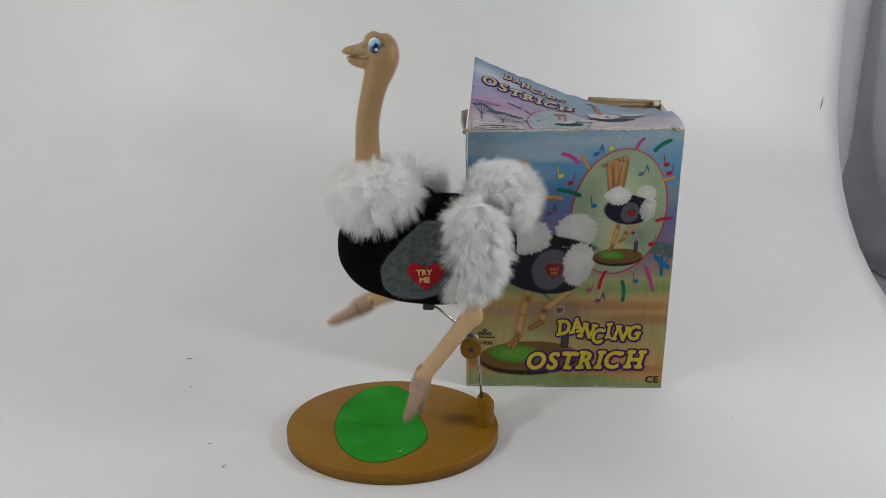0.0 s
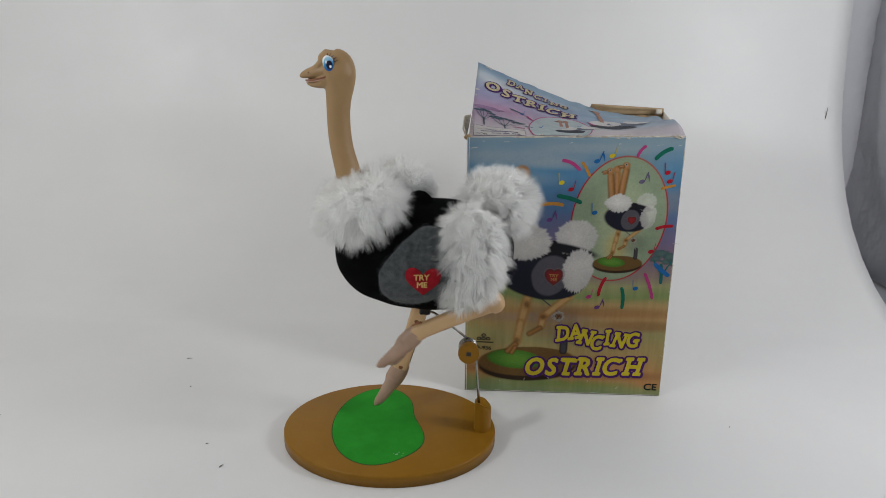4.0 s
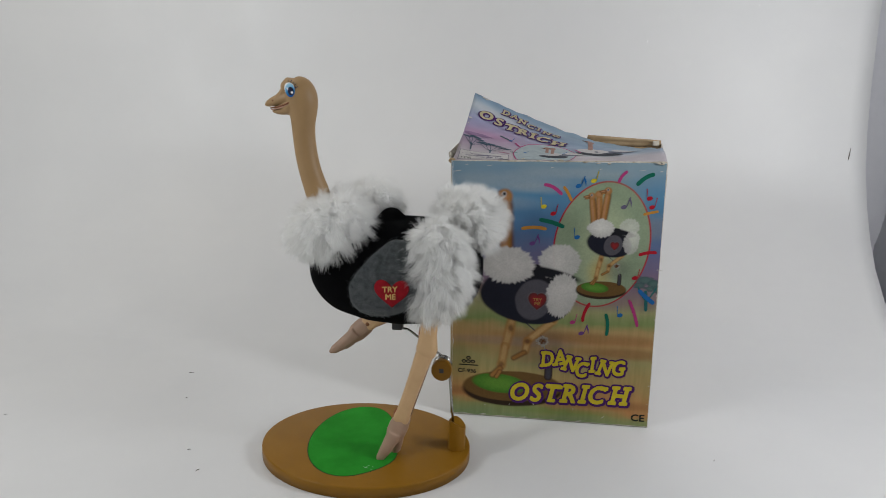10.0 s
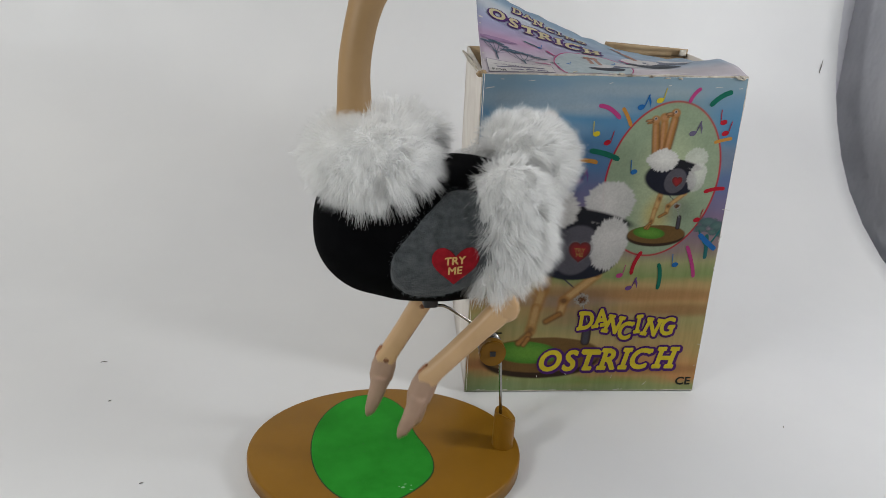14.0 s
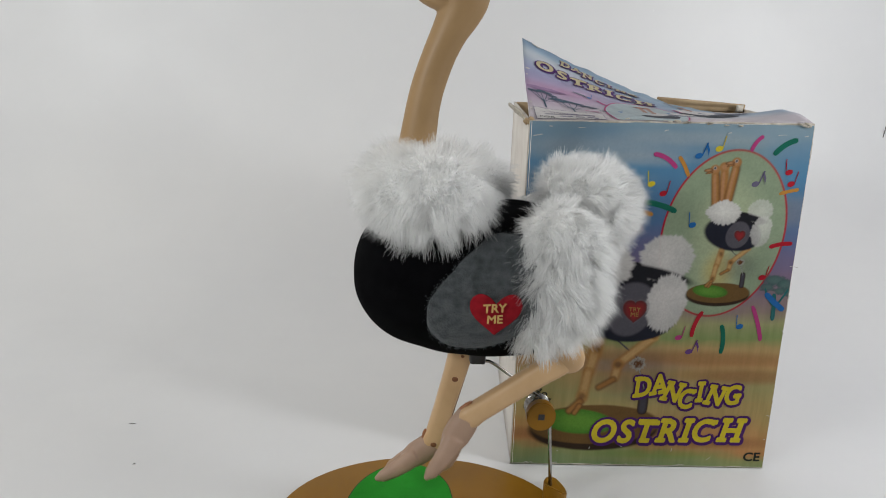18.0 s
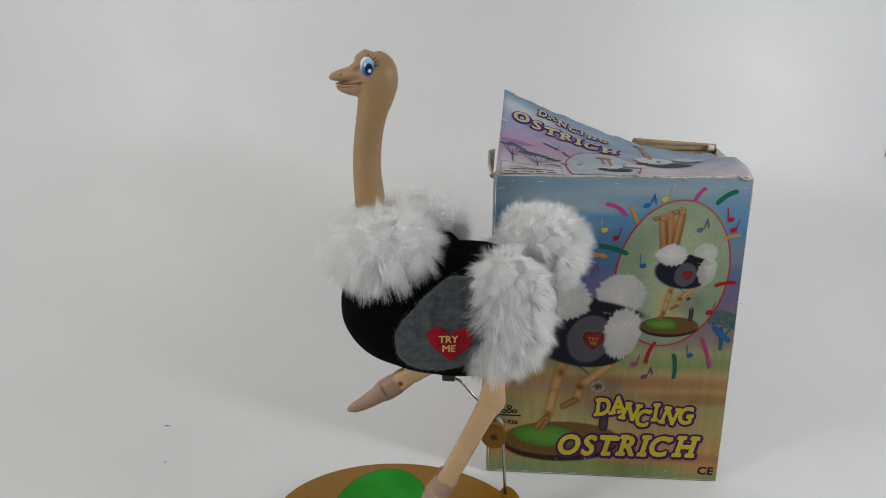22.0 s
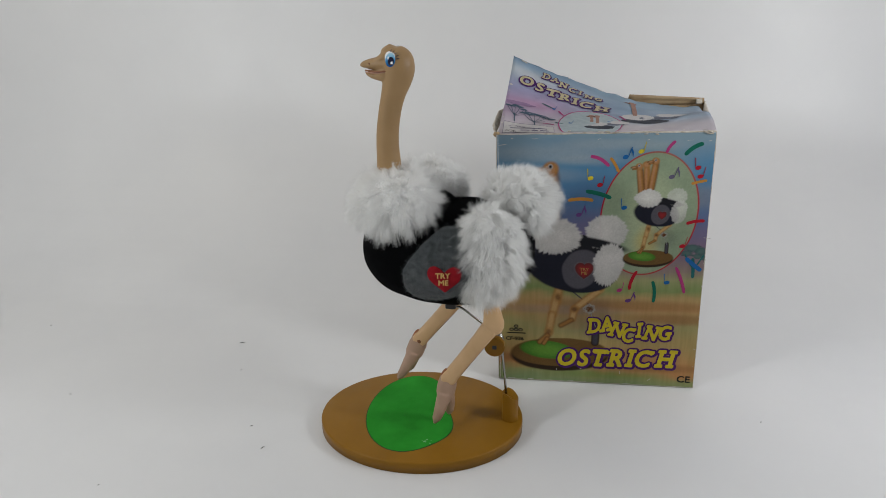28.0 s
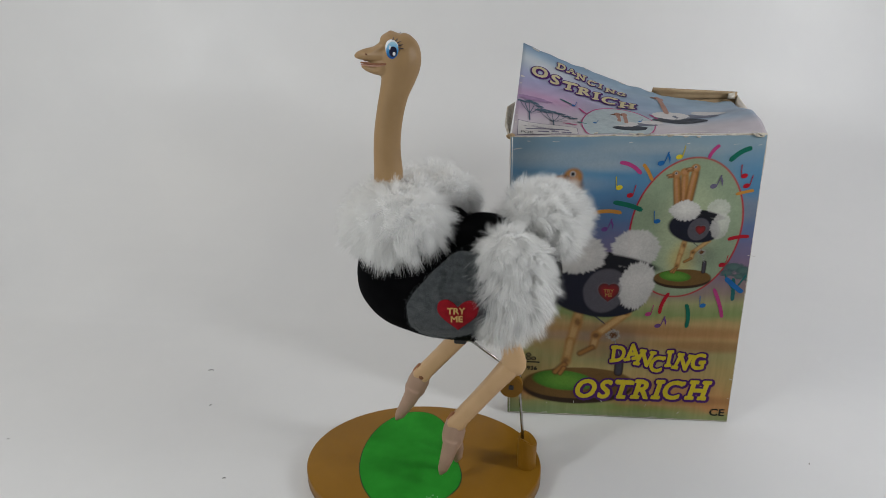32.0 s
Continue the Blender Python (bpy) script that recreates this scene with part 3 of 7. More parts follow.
def fabric_wall(name, corner, u, v, thick, label, cloth=FABRIC):
    bm, n = bmesh.new(), 40
    c, u, v = Vector(corner), Vector(u), Vector(v)
    nrm = u.cross(v).normalized()
    g = [[bm.verts.new(c + u * (i / n) + v * (j / n) + nrm * (0.016 * noise.noise((i * 0.22, j * 0.10, c.x * 7)) + 0.012 * noise.noise((i * 0.5, j * 0.35, c.y * 5 + 3)))) for j in range(n + 1)] for i in range(n + 1)]
    for i in range(n):
        for j in range(n):
            bm.faces.new((g[i][j], g[i + 1][j], g[i + 1][j + 1], g[i][j + 1]))
    ob = link(name, bm, cloth)
    mod = ob.modifiers.new("thick", "SOLIDIFY")
    mod.thickness, mod.offset = thick, 0
    return tagged(ob, label, "tent wall", kind="structure")


sweep()
# west side: shade is put into the cloth colour, darker than the east side
fabric_wall("wall_west", (-0.66, -0.6, -0.03), (0, 2.45, 0), (0, 0, 1.28), 0.004, "creased tent side fabric, its weak light put into a mid-grey colour", DIMCLOTH)
fabric_wall("wall_east", (1.14, -0.6, -0.03), (0, 2.45, 0), (0, 0, 1.28), 0.004, "creased pale grey tent side fabric", SIDECLOTH)
fabric_wall("wall_north", (-0.68, 1.80, -0.03), (1.84, 0, 0), (0, 0, 1.28), 0.004, "pale grey tent back fabric behind the sweep", SIDECLOTH)
fabric_wall("ceiling", (-0.68, -0.6, 1.22), (1.84, 0, 0), (0, 2.42, 0), 0.004, "white tent ceiling fabric")
tagged(link("floor", slab(-0.9, 1.4, -0.9, 2.0, -0.06, -0.035), DIMCLOTH, smooth=False), "grey tent floor under the sweep", "floor", kind="structure")

# ---- the toy: an ostrich sprung above an oval base ----
O = Vector((0.369, 1.079, 0.0))  # centre of the base on the floor
NEAR, FAR = 1.055 - O.y, 1.10 - O.y  # planes of the two legs
REST_BODY = (0.405 - O.x, 0.197)
NECK_PIVOT = (0.381 - O.x, 0.205)
SHANK = 0.078


def body_front(x, z, grow=0.0):
    """Depth of the body's near face over a point of its side view, in the toy's space."""
    a = min(0.999, abs((x - 0.030) / 0.082) ** 2.6 + abs((z - 0.200) / (0.053 if z < 0.2 else 0.0465)) ** 2.6)
    return -(0.052 + grow) * (1 - a) ** (1 / 2.6)


def make_body(root):
    bm = bmesh.new()
    bmesh.ops.create_uvsphere(bm, u_segments=64, v_segments=40, radius=1)
    for v in bm.verts:
        d = v.co.normalized()
        e = 2.6 - 0.25 * min(1, max(0, -d.x) * max(0, -d.z) * 3)
        k = (abs(d.x) ** e + abs(d.y) ** e + abs(d.z) ** e) ** (-1 / e)
        x, y, z = d * k
        # the chest drops to a rounded keel, the rump lifts
        if z < 0:
            z *= 1.02 - 0.22 * max(0, x - 0.45)
        p = Vector((x * 0.082 + 0.030, y * (0.052 - 0.010 * max(0, -z)), z * (0.053 if z < 0 else 0.0465) + 0.200))
        p += p.normalized() * 0.0012 * noise.noise(p * 40)
        v.co = p - Vector((REST_BODY[0], 0, REST_BODY[1]))
    # shoulder behind the ruff
    ball((0.393 - O.x - REST_BODY[0], 0.004, 0.2365 - REST_BODY[1]), (0.015, 0.018, 0.019), bm, 24)
    body = part("body", bm, BLACK, root, "black velour plush body")
    mod = body.modifiers.new("melt", "REMESH")
    mod.mode, mod.voxel_size, mod.use_smooth_shade = "VOXEL", 0.002, True
    sm = body.modifiers.new("soft", "SMOOTH")
    sm.factor, sm.iterations = 0.5, 6
    body.location = (REST_BODY[0], 0, REST_BODY[1])
    rb = Vector((REST_BODY[0], 0, REST_BODY[1]))

    def shell(outline, grow, dome, edge=0.7):
        """A pad that lies on the body's near side."""
        bmx = bmesh.new()
        n = len(outline)
        cx, cz = sum(p[0] for p in outline) / n, sum(p[1] for p in outline) / n
        rings = []
        for f in (1.0, 0.97, 0.9, 0.75, 0.55, 0.3):
            up = grow + dome * (1 - f ** 2) ** edge
            rings.append([bmx.verts.new(Vector((x, body_front(x, z) - (up if f < 1 else -0.004), z)) - rb) for x, z in ((cx + (a - cx) * f, cz + (b - cz) * f) for a, b in outline)])
        for r1, r2 in zip(rings, rings[1:]):
            for k in range(n):
                bmx.faces.new((r1[k], r1[(k + 1) % n], r2[(k + 1) % n], r2[k]))
        bmx.faces.new(rings[-1])
        bmesh.ops.recalc_face_normals(bmx, faces=bmx.faces)
        return bmx

    # grey wing pad: pear shaped, wide below
    pad = []
    for k in range(48):
        a = 2 * math.pi * k / 48
        r = 1 + 0.10 * math.cos(2 * (a - 1.1)) + 0.025 * noise.noise((math.cos(a) * 4, math.sin(a) * 4, 1))
        x, z = 0.0390 * r * math.cos(a), 0.0345 * r * math.sin(a)
        x -= 0.010 * max(0, -z / 0.0375) - 0.003 * max(0, z / 0.0375)
        if z > 0:
            x *= 1 - 0.33 * z / 0.0375
        pad.append((0.403 - O.x + x, 0.2005 + z))
    part("wing_pad", shell(pad, 0.0005, 0.0035), PLUSH, body, "grey short-pile plush wing pad")
    rng = np.random.default_rng(12)
    fuzz = bmesh.new()
    for k in range(9000):
        f = math.sqrt(rng.random()) if k > 2600 else rng.uniform(0.86, 0.965)
        q = pad[rng.integers(len(pad))]
        mx, mz = sum(p[0] for p in pad) / len(pad), sum(p[1] for p in pad) / len(pad)
        x, z = mx + (q[0] - mx) * f + rng.normal() * 0.0012, mz + (q[1] - mz) * f + rng.normal() * 0.0012
        up = 0.0005 + 0.0035 * max(0.0, 1 - f ** 2) ** 0.7 - 0.0006
        root_at = Vector((x, body_front(x, z) - up, z)) - rb
        out = Vector(((q[0] - mx) * (14 if f > 0.9 else 3), -1.0 + 0.45 * (f > 0.9), (q[1] - mz) * (14 if f > 0.9 else 3) - 0.2)) + Vector(rng.normal(size=3)) * 0.35
        out = out.normalized() * rng.uniform(0.0007, 0.0015)
        across = Vector((out.z, 0.0, -out.x)).normalized() * 0.00016
        fuzz.faces.new([fuzz.verts.new(v) for v in (root_at - across, root_at + across, root_at + out)])
    heart = []
    for k in range(40):
        a = 2 * math.pi * k / 40
        hx, hz = 16 * math.copysign(abs(math.sin(a)) ** 2.2, math.sin(a)), 13 * math.cos(a) - 5 * math.cos(2 * a) - 2 * math.cos(3 * a) - math.cos(4 * a)
        heart.append((0.4035 - O.x + hx * 0.00100, 0.1900 + (hz + 2.5) * 0.00094))
    tagged(part("pad_fuzz", fuzz, PILE, body, "short grey plush pile"), kind="stuff")
    part("heart", shell(heart[::-1], 0.0042, 0.0012), HEART, body, "red felt heart")
    for word, dx, dz, size in (("TRY", -0.0078, 0.0010, 0.0074), ("ME", -0.0054, -0.0058, 0.0074)):
        bmt = bmesh.new()
        for k in range(6):
            q = 2 * math.pi * k / 6
            one = glyphs(word, size, 0.0)
            for v in one.verts:
                x, z = 0.4035 - O.x + dx + v.co.x + 0.00022 * math.cos(q), 0.1915 + dz + v.co.y + 0.07 * v.co.x + 0.00022 * math.sin(q)
                v.co = Vector((x, body_front(x, z) - 0.0067 - 0.00002 * k, z)) - rb
            copy = bpy.data.meshes.new("letter_copy")
            one.to_mesh(copy)
            one.free()
            bmt.from_mesh(copy)
            bpy.data.meshes.remove(copy)
        part("lettering", bmt, THREAD, body, "gold embroidered words " + word, smooth=False)
    # plastic bracket under the belly
    part("bracket", slab(0.395 - O.x - rb.x, 0.4055 - O.x - rb.x, -0.006, 0.006, 0.1365 - rb.z, 0.153 - rb.z, 0.0015), DARKPLASTIC, body, "black plastic wire bracket")
    at = lambda x, y, z: (x - O.x - rb.x, y - O.y, z - rb.z)
    part("tail_tuft", fur([(at(0.4645, 1.088, 0.2545), (0.0220, 0.026, 0.0130), 2), (at(0.4785, 1.088, 0.243), (0.0105, 0.025, 0.0165), 12)], 26000, 0.0130, (0.26, -0.08, 0.0), 3, clumps=300), FUR, body, "white fluffy tail tuft")
    part("thigh_tuft", fur([(at(0.4420, 1.040, 0.228), (0.0200, 0.012, 0.0205), 8), (at(0.4445, 1.040, 0.207), (0.0220, 0.013, 0.027), 0), (at(0.4380, 1.042, 0.186), (0.0150, 0.010, 0.0175), 20)], 34000, 0.0130, (0.03, -0.12, -0.20), 5, clumps=340), FUR, body, "white fluffy thigh tuft on the near side")
    part("thigh_tuft", fur([(at(0.4420, 1.118, 0.218), (0.0200, 0.012, 0.024), 8), (at(0.4445, 1.118, 0.196), (0.0220, 0.012, 0.027), 0), (at(0.4380, 1.116, 0.176), (0.0150, 0.010, 0.0175), 20)], 6000, 0.0100, (0.03, 0.08, -0.25), 6), FUR, body, "white fluffy thigh tuft on the far side")
    return body


def make_neck(root):
    px, pz = NECK_PIVOT
    at = lambda x, y, z: (x - O.x - px, y - O.y, z - pz)
    keys = [(0.3425, 0.225, 0.0130), (0.3450, 0.262, 0.0122), (0.3462, 0.280, 0.0114), (0.3464, 0.300, 0.0105), (0.3478, 0.315, 0.0103), (0.3512, 0.332, 0.0103), (0.3552, 0.3460, 0.0110), (0.3592, 0.3575, 0.0130), (0.3613, 0.3670, 0.0148), (0.3612, 0.3755, 0.0145), (0.3598, 0.3818, 0.0112), (0.3580, 0.3862, 0.0055)]
    line, radii = [], []
    for k in range(len(keys) - 1):
        p0, p1, p2, p3 = (np.array(keys[max(0, min(len(keys) - 1, k + o))]) for o in (-1, 0, 1, 2))
        for f in (0, 0.25, 0.5, 0.75):
            q = 0.5 * (2 * p1 + (p2 - p0) * f + (2 * p0 - 5 * p1 + 4 * p2 - p3) * f * f + (3 * p1 - p0 - 3 * p2 + p3) * f ** 3)
            line.append((q[0], q[1]))
            radii.append((q[2], q[2] * 0.96))
    bm = tube([at(x, 1.08, z) for x, z in line], radii, 32)
    # brow, cheek and the two halves of the bill
    high = lambda x, y, z: at(x, y, z + 0.003)
    ball(high(0.3565, 1.08, 0.3790), (0.0098, 0.0112, 0.0068), bm, 24, 12)
    tube([high(x, 1.08, z) for x, z in ((0.3560, 0.3795), (0.3500, 0.3766), (0.3440, 0.3734), (0.3385, 0.3716))], [(0.0046, 0.0105), (0.0040, 0.0096), (0.0034, 0.0084), (0.0024, 0.0066)], 18, bm)
    ball(high(0.3545, 1.08, 0.3800), (0.0070, 0.0112, 0.0062), bm, 24, -20)
    tube([high(x, 1.08, z) for x, z in ((0.3590, 0.3795), (0.3562, 0.3828), (0.3545, 0.3853), (0.3536, 0.3866))], [(0.0055, 0.0085), (0.0040, 0.0068), (0.0024, 0.0045), (0.0010, 0.0020)], 16, bm)
    ball(high(0.3505, 1.08, 0.3625), (0.0105, 0.0108, 0.0075), bm, 24, 0)
    tube([high(x, 1.08, z) for x, z in ((0.3560, 0.3702), (0.3480, 0.3703), (0.3410, 0.3704), (0.3345, 0.3704), (0.3295, 0.3700), (0.3268, 0.3694))], [(0.0074, 0.0105), (0.0066, 0.0098), (0.0055, 0.0082), (0.0042, 0.0062), (0.0028, 0.0040), (0.0008, 0.0014)], 20, bm)
    tube([high(x, 1.08, z) for x, z in ((0.3560, 0.3598), (0.3480, 0.3596), (0.3415, 0.3601), (0.3362, 0.3611), (0.3318, 0.3626))], [(0.0062, 0.0098), (0.0050, 0.0089), (0.0040, 0.0073), (0.0028, 0.0054), (0.0012, 0.0024)], 20, bm)
    neck = part("neck_and_head", bm, SKIN, root, "tan vinyl ostrich neck and head with open bill")
    mod = neck.modifiers.new("melt", "REMESH")
    mod.mode, mod.voxel_size, mod.use_smooth_shade = "VOXEL", 0.0008, True
    sm = neck.modifiers.new("soft", "SMOOTH")
    sm.factor, sm.iterations = 0.5, 9
    neck.location = (px, 0, pz)

    def oval(cx, cz, rx, rz, y, tilt=0.0, n=28, dome=0.0):
        bmo = bmesh.new()
        a = radians(tilt)
        mid = bmo.verts.new(high(cx, y - dome, cz))
        ring = [bmo.verts.new(high(cx + rx * math.cos(q) * math.cos(a) - rz * math.sin(q) * math.sin(a), y, cz + rx * math.cos(q) * math.sin(a) + rz * math.sin(q) * math.cos(a))) for q in (2 * math.pi * k / n for k in range(n))]
        for k in range(n):
            bmo.faces.new((mid, ring[k], ring[(k + 1) % n]))
        return bmo

    for s in (-1, 1):
        path = [high(x, 1.08 + s * y, z) for x, y, z in ((0.3325, 0.0050, 0.3656), (0.3395, 0.0074, 0.3648), (0.3465, 0.0095, 0.3646), (0.3525, 0.0108, 0.3652), (0.3555, 0.0116, 0.3666))]
        part("mouth_line", tube(path, [0.0006, 0.0008, 0.0008, 0.0007, 0.0003], 8), RIVET, neck, "brown mouth line")
        path = [high(x, 1.08 + s * y, z) for x, y, z in ((0.3325, 0.0046, 0.3640), (0.3395, 0.0073, 0.3634), (0.3465, 0.0094, 0.3634), (0.3520, 0.0107, 0.3641))]
        part("lip", tube(path, [0.0005, 0.0007, 0.0007, 0.0003], 8), LIP, neck, "pinkish lower lip")
    ex, ez = 0.3578, 0.3752
    for s in (-1, 1):
        y = lambda lift: 1.08 + s * (0.0132 + lift)
        eye = part("eye", ball(high(ex, y(-0.0022), ez), (0.0051, 0.0034, 0.0070), None, 28, -12), EYEWHITE, neck, "large white painted eye")
        for nm, cx, cz, rx, rz, lift, mat in (("iris", 0.0004, -0.0002, 0.0044, 0.0061, 0.00130, IRIS), ("pupil", 0.0009, -0.0012, 0.0027, 0.0037, 0.00165, PUPIL), ("glint", 0.0016, -0.0026, 0.0011, 0.0013, 0.0019, EYEWHITE), ("glint", -0.0012, 0.0018, 0.0007, 0.0014, 0.0019, EYEWHITE)):
            bme = oval(ex + cx, ez + cz, rx, rz, y(lift - 0.0004), -12, 24, -s * 0.0003)
            bmesh.ops.recalc_face_normals(bme, faces=bme.faces)
            ob = part(nm, bme, mat, eye)
        for k, deg in enumerate((78, 58, 40, 22, 4)):
            a = radians(deg)
            p, q = (high(ex + 0.0052 * math.cos(a), y(0.0002), ez + 0.0070 * math.sin(a)), high(ex + 0.0082 * math.cos(a) + 0.0004, y(0.0004), ez + 0.0088 * math.sin(a) + 0.0002))
            part("eyelash", tube([p, q], [0.00042, 0.00018], 6), PUPIL, eye)
        for k in range(3):
            p = high(ex - 0.0012 + k * 0.0016, y(0.0001), ez - 0.0074)
            part("lower_lash", tube([p, (p[0] + 0.0003, p[1], p[2] - 0.0014)], [0.0003, 0.0001], 6), PUPIL, eye)
        part("nostril", ball(high(0.3372, 1.08 + s * 0.0060, 0.3714), (0.0010, 0.0016, 0.0008), None, 12), RIVET, neck)
    part("ruff", fur([(at(0.356, 1.050, 0.252), (0.031, 0.023, 0.020), 0), (at(0.372, 1.112, 0.252), (0.034, 0.022, 0.017), 0), (at(0.343, 1.080, 0.250), (0.021, 0.033, 0.020), 0), (at(0.356, 1.080, 0.257), (0.026, 0.034, 0.016), 0)], 52000, 0.0140, (-0.02, -0.12, -0.14), 9, clumps=480), FUR, neck, "white fluffy ruff round the neck")
    return neck


EYEWHITE = mottled("eye_white", (0.78, 0.80, 0.82), (0.84, 0.85, 0.86), 80, 0.25, bump=0)
LIP = mottled("lip_pink", (0.40, 0.21, 0.14), (0.44, 0.24, 0.16), 200, 0.5)
PUPIL = mottled("eye_black", (0.006, 0.008, 0.03), (0.01, 0.012, 0.04), 80, 0.3, bump=0)


def make_iris():
    m, nt, b = shader("eye_blue", 0.25)
    tc, sep = nt.nodes.new("ShaderNodeTexCoord"), nt.nodes.new("ShaderNodeSeparateXYZ")
    nt.links.new(tc.outputs["Generated"], sep.inputs[0])
    nt.links.new(ramp_node(nt, sep.outputs["Z"], [(0.1, (0.02, 0.10, 0.35)), (0.45, (0.05, 0.28, 0.60)), (0.75, (0.26, 0.55, 0.78)), (0.95, (0.42, 0.68, 0.82))]).outputs[0], b.inputs["Base Color"])
    return m


IRIS = make_iris()


def make_shank(root, side, y):
    """Lower leg, from its ankle at the origin to its knee along x: a flat-sided bar with rounded ends."""
    line = [(-0.0052, 0.0030, 0.0030), (-0.0040, 0.0056, 0.0050), (0.0, 0.0078, 0.0062), (0.0045, 0.0080, 0.0064), (0.0090, 0.0071, 0.0062), (0.030, 0.0070, 0.0064), (0.056, 0.0076, 0.0067), (0.070, 0.0084, 0.0071), (0.077, 0.0080, 0.0068), (0.0815, 0.0058, 0.0052), (0.0835, 0.0030, 0.0028)]
    bm = tube([(x, 0, 0.0008 * max(0.0, x / 0.08)) for x, _, _ in line], [(a, b) for _, a, b in line], 24, square=0.62)
    leg = part("shank", bm, LEG, root, "tan plastic lower leg on the " + side + " side")
    # screw holes on the inner side, where the two halves are joined
    inner = 1 if side == "near" else -1
    for x, r in ((0.002, 0.0021), (0.055, 0.0021), (0.073, 0.0016)):
        part("screw_hole", ball((x, inner * (0.0060 if x < 0.03 else 0.0064), 0.0), (r, 0.0008, r * 1.1), None, 14), RIVET, leg)
    part("slot", ball((0.0030, 0, 0.0072), (0.0068, 0.0021, 0.0019), None, 16, -8), SLOT, leg, "orange-brown slot at the ankle hinge")
    part("seam", slab(0.006, 0.070, -0.0002, 0.0002, -0.0079, -0.0068), FOOT, leg)
    return leg


def make_thigh(root, side, y):
    """Upper leg, from its knee at the origin up to its hip along x."""
    line = [(-0.0102, 0.0030, 0.0030), (-0.0085, 0.0062, 0.0052), (-0.0040, 0.0092, 0.0070), (0.0010, 0.0102, 0.0075), (0.0090, 0.0090, 0.0073), (0.016, 0.0080, 0.0072), (0.032, 0.0082, 0.0075), (0.055, 0.0092, 0.0084)]
    leg = part("thigh", tube([(x, 0, 0) for x, _, _ in line], [(a, b) for _, a, b in line], 24, square=0.72), LEG, root, "tan plastic upper leg on the " + side + " side")
    inner = 1 if side == "near" else -1
    part("screw_hole", ball((0.012, inner * 0.0070, 0.0), (0.0018, 0.0008, 0.0018), None, 14), RIVET, leg)
    part("slot", ball((0.014, 0, 0.0079), (0.0085, 0.0020, 0.0012), None, 16, -3), SLOT, leg, "orange-brown slot behind the knee")
    return leg


def make_foot(root, side, y):
    """Two-toed foot from its ankle at the origin to the toes along x, sole towards +z."""
    bm = tube([(-0.007, 0, 0.0), (-0.004, 0, 0), (0.005, 0, 0.001), (0.015, 0, 0.002), (0.024, 0, 0.003)], [(0.003, 0.003), (0.0080, 0.0060), (0.0096, 0.0068), (0.0094, 0.0078), (0.0066, 0.0078)], 18)
    wide = 0.72 if side == "near" else 0.35
    tube([(0.014, -0.004, 0.001), (0.024, -0.0060, 0.0016), (0.034, -0.0078, 0.0016), (0.042, -0.0088, 0.0010), (0.0475, -0.0092, 0.0004)], [(0.0070, 0.0054), (0.0066, 0.0054), (0.0056, 0.0048), (0.0044, 0.0040), (0.0014, 0.0014)], 14, bm)
    tube([(x, y, 0.002 + wide * z) for x, y, z in ((0.012, 0.003, 0.0), (0.021, 0.0056, 0.0054), (0.030, 0.0074, 0.0100), (0.0385, 0.0082, 0.0132), (0.0440, 0.0086, 0.0146))], [(0.0068, 0.0056), (0.0066, 0.0056), (0.0060, 0.0052), (0.0048, 0.0043), (0.0016, 0.0016)], 14, bm)
    foot = part("foot", bm, FOOT, root, "brownish tan vinyl two-toed foot on the " + side + " side")
    mod = foot.modifiers.new("melt", "REMESH")
    mod.mode, mod.voxel_size, mod.use_smooth_shade = "VOXEL", 0.0008, True
    sm = foot.modifiers.new("soft", "SMOOTH")
    sm.factor, sm.iterations = 0.5, 4
    return foot


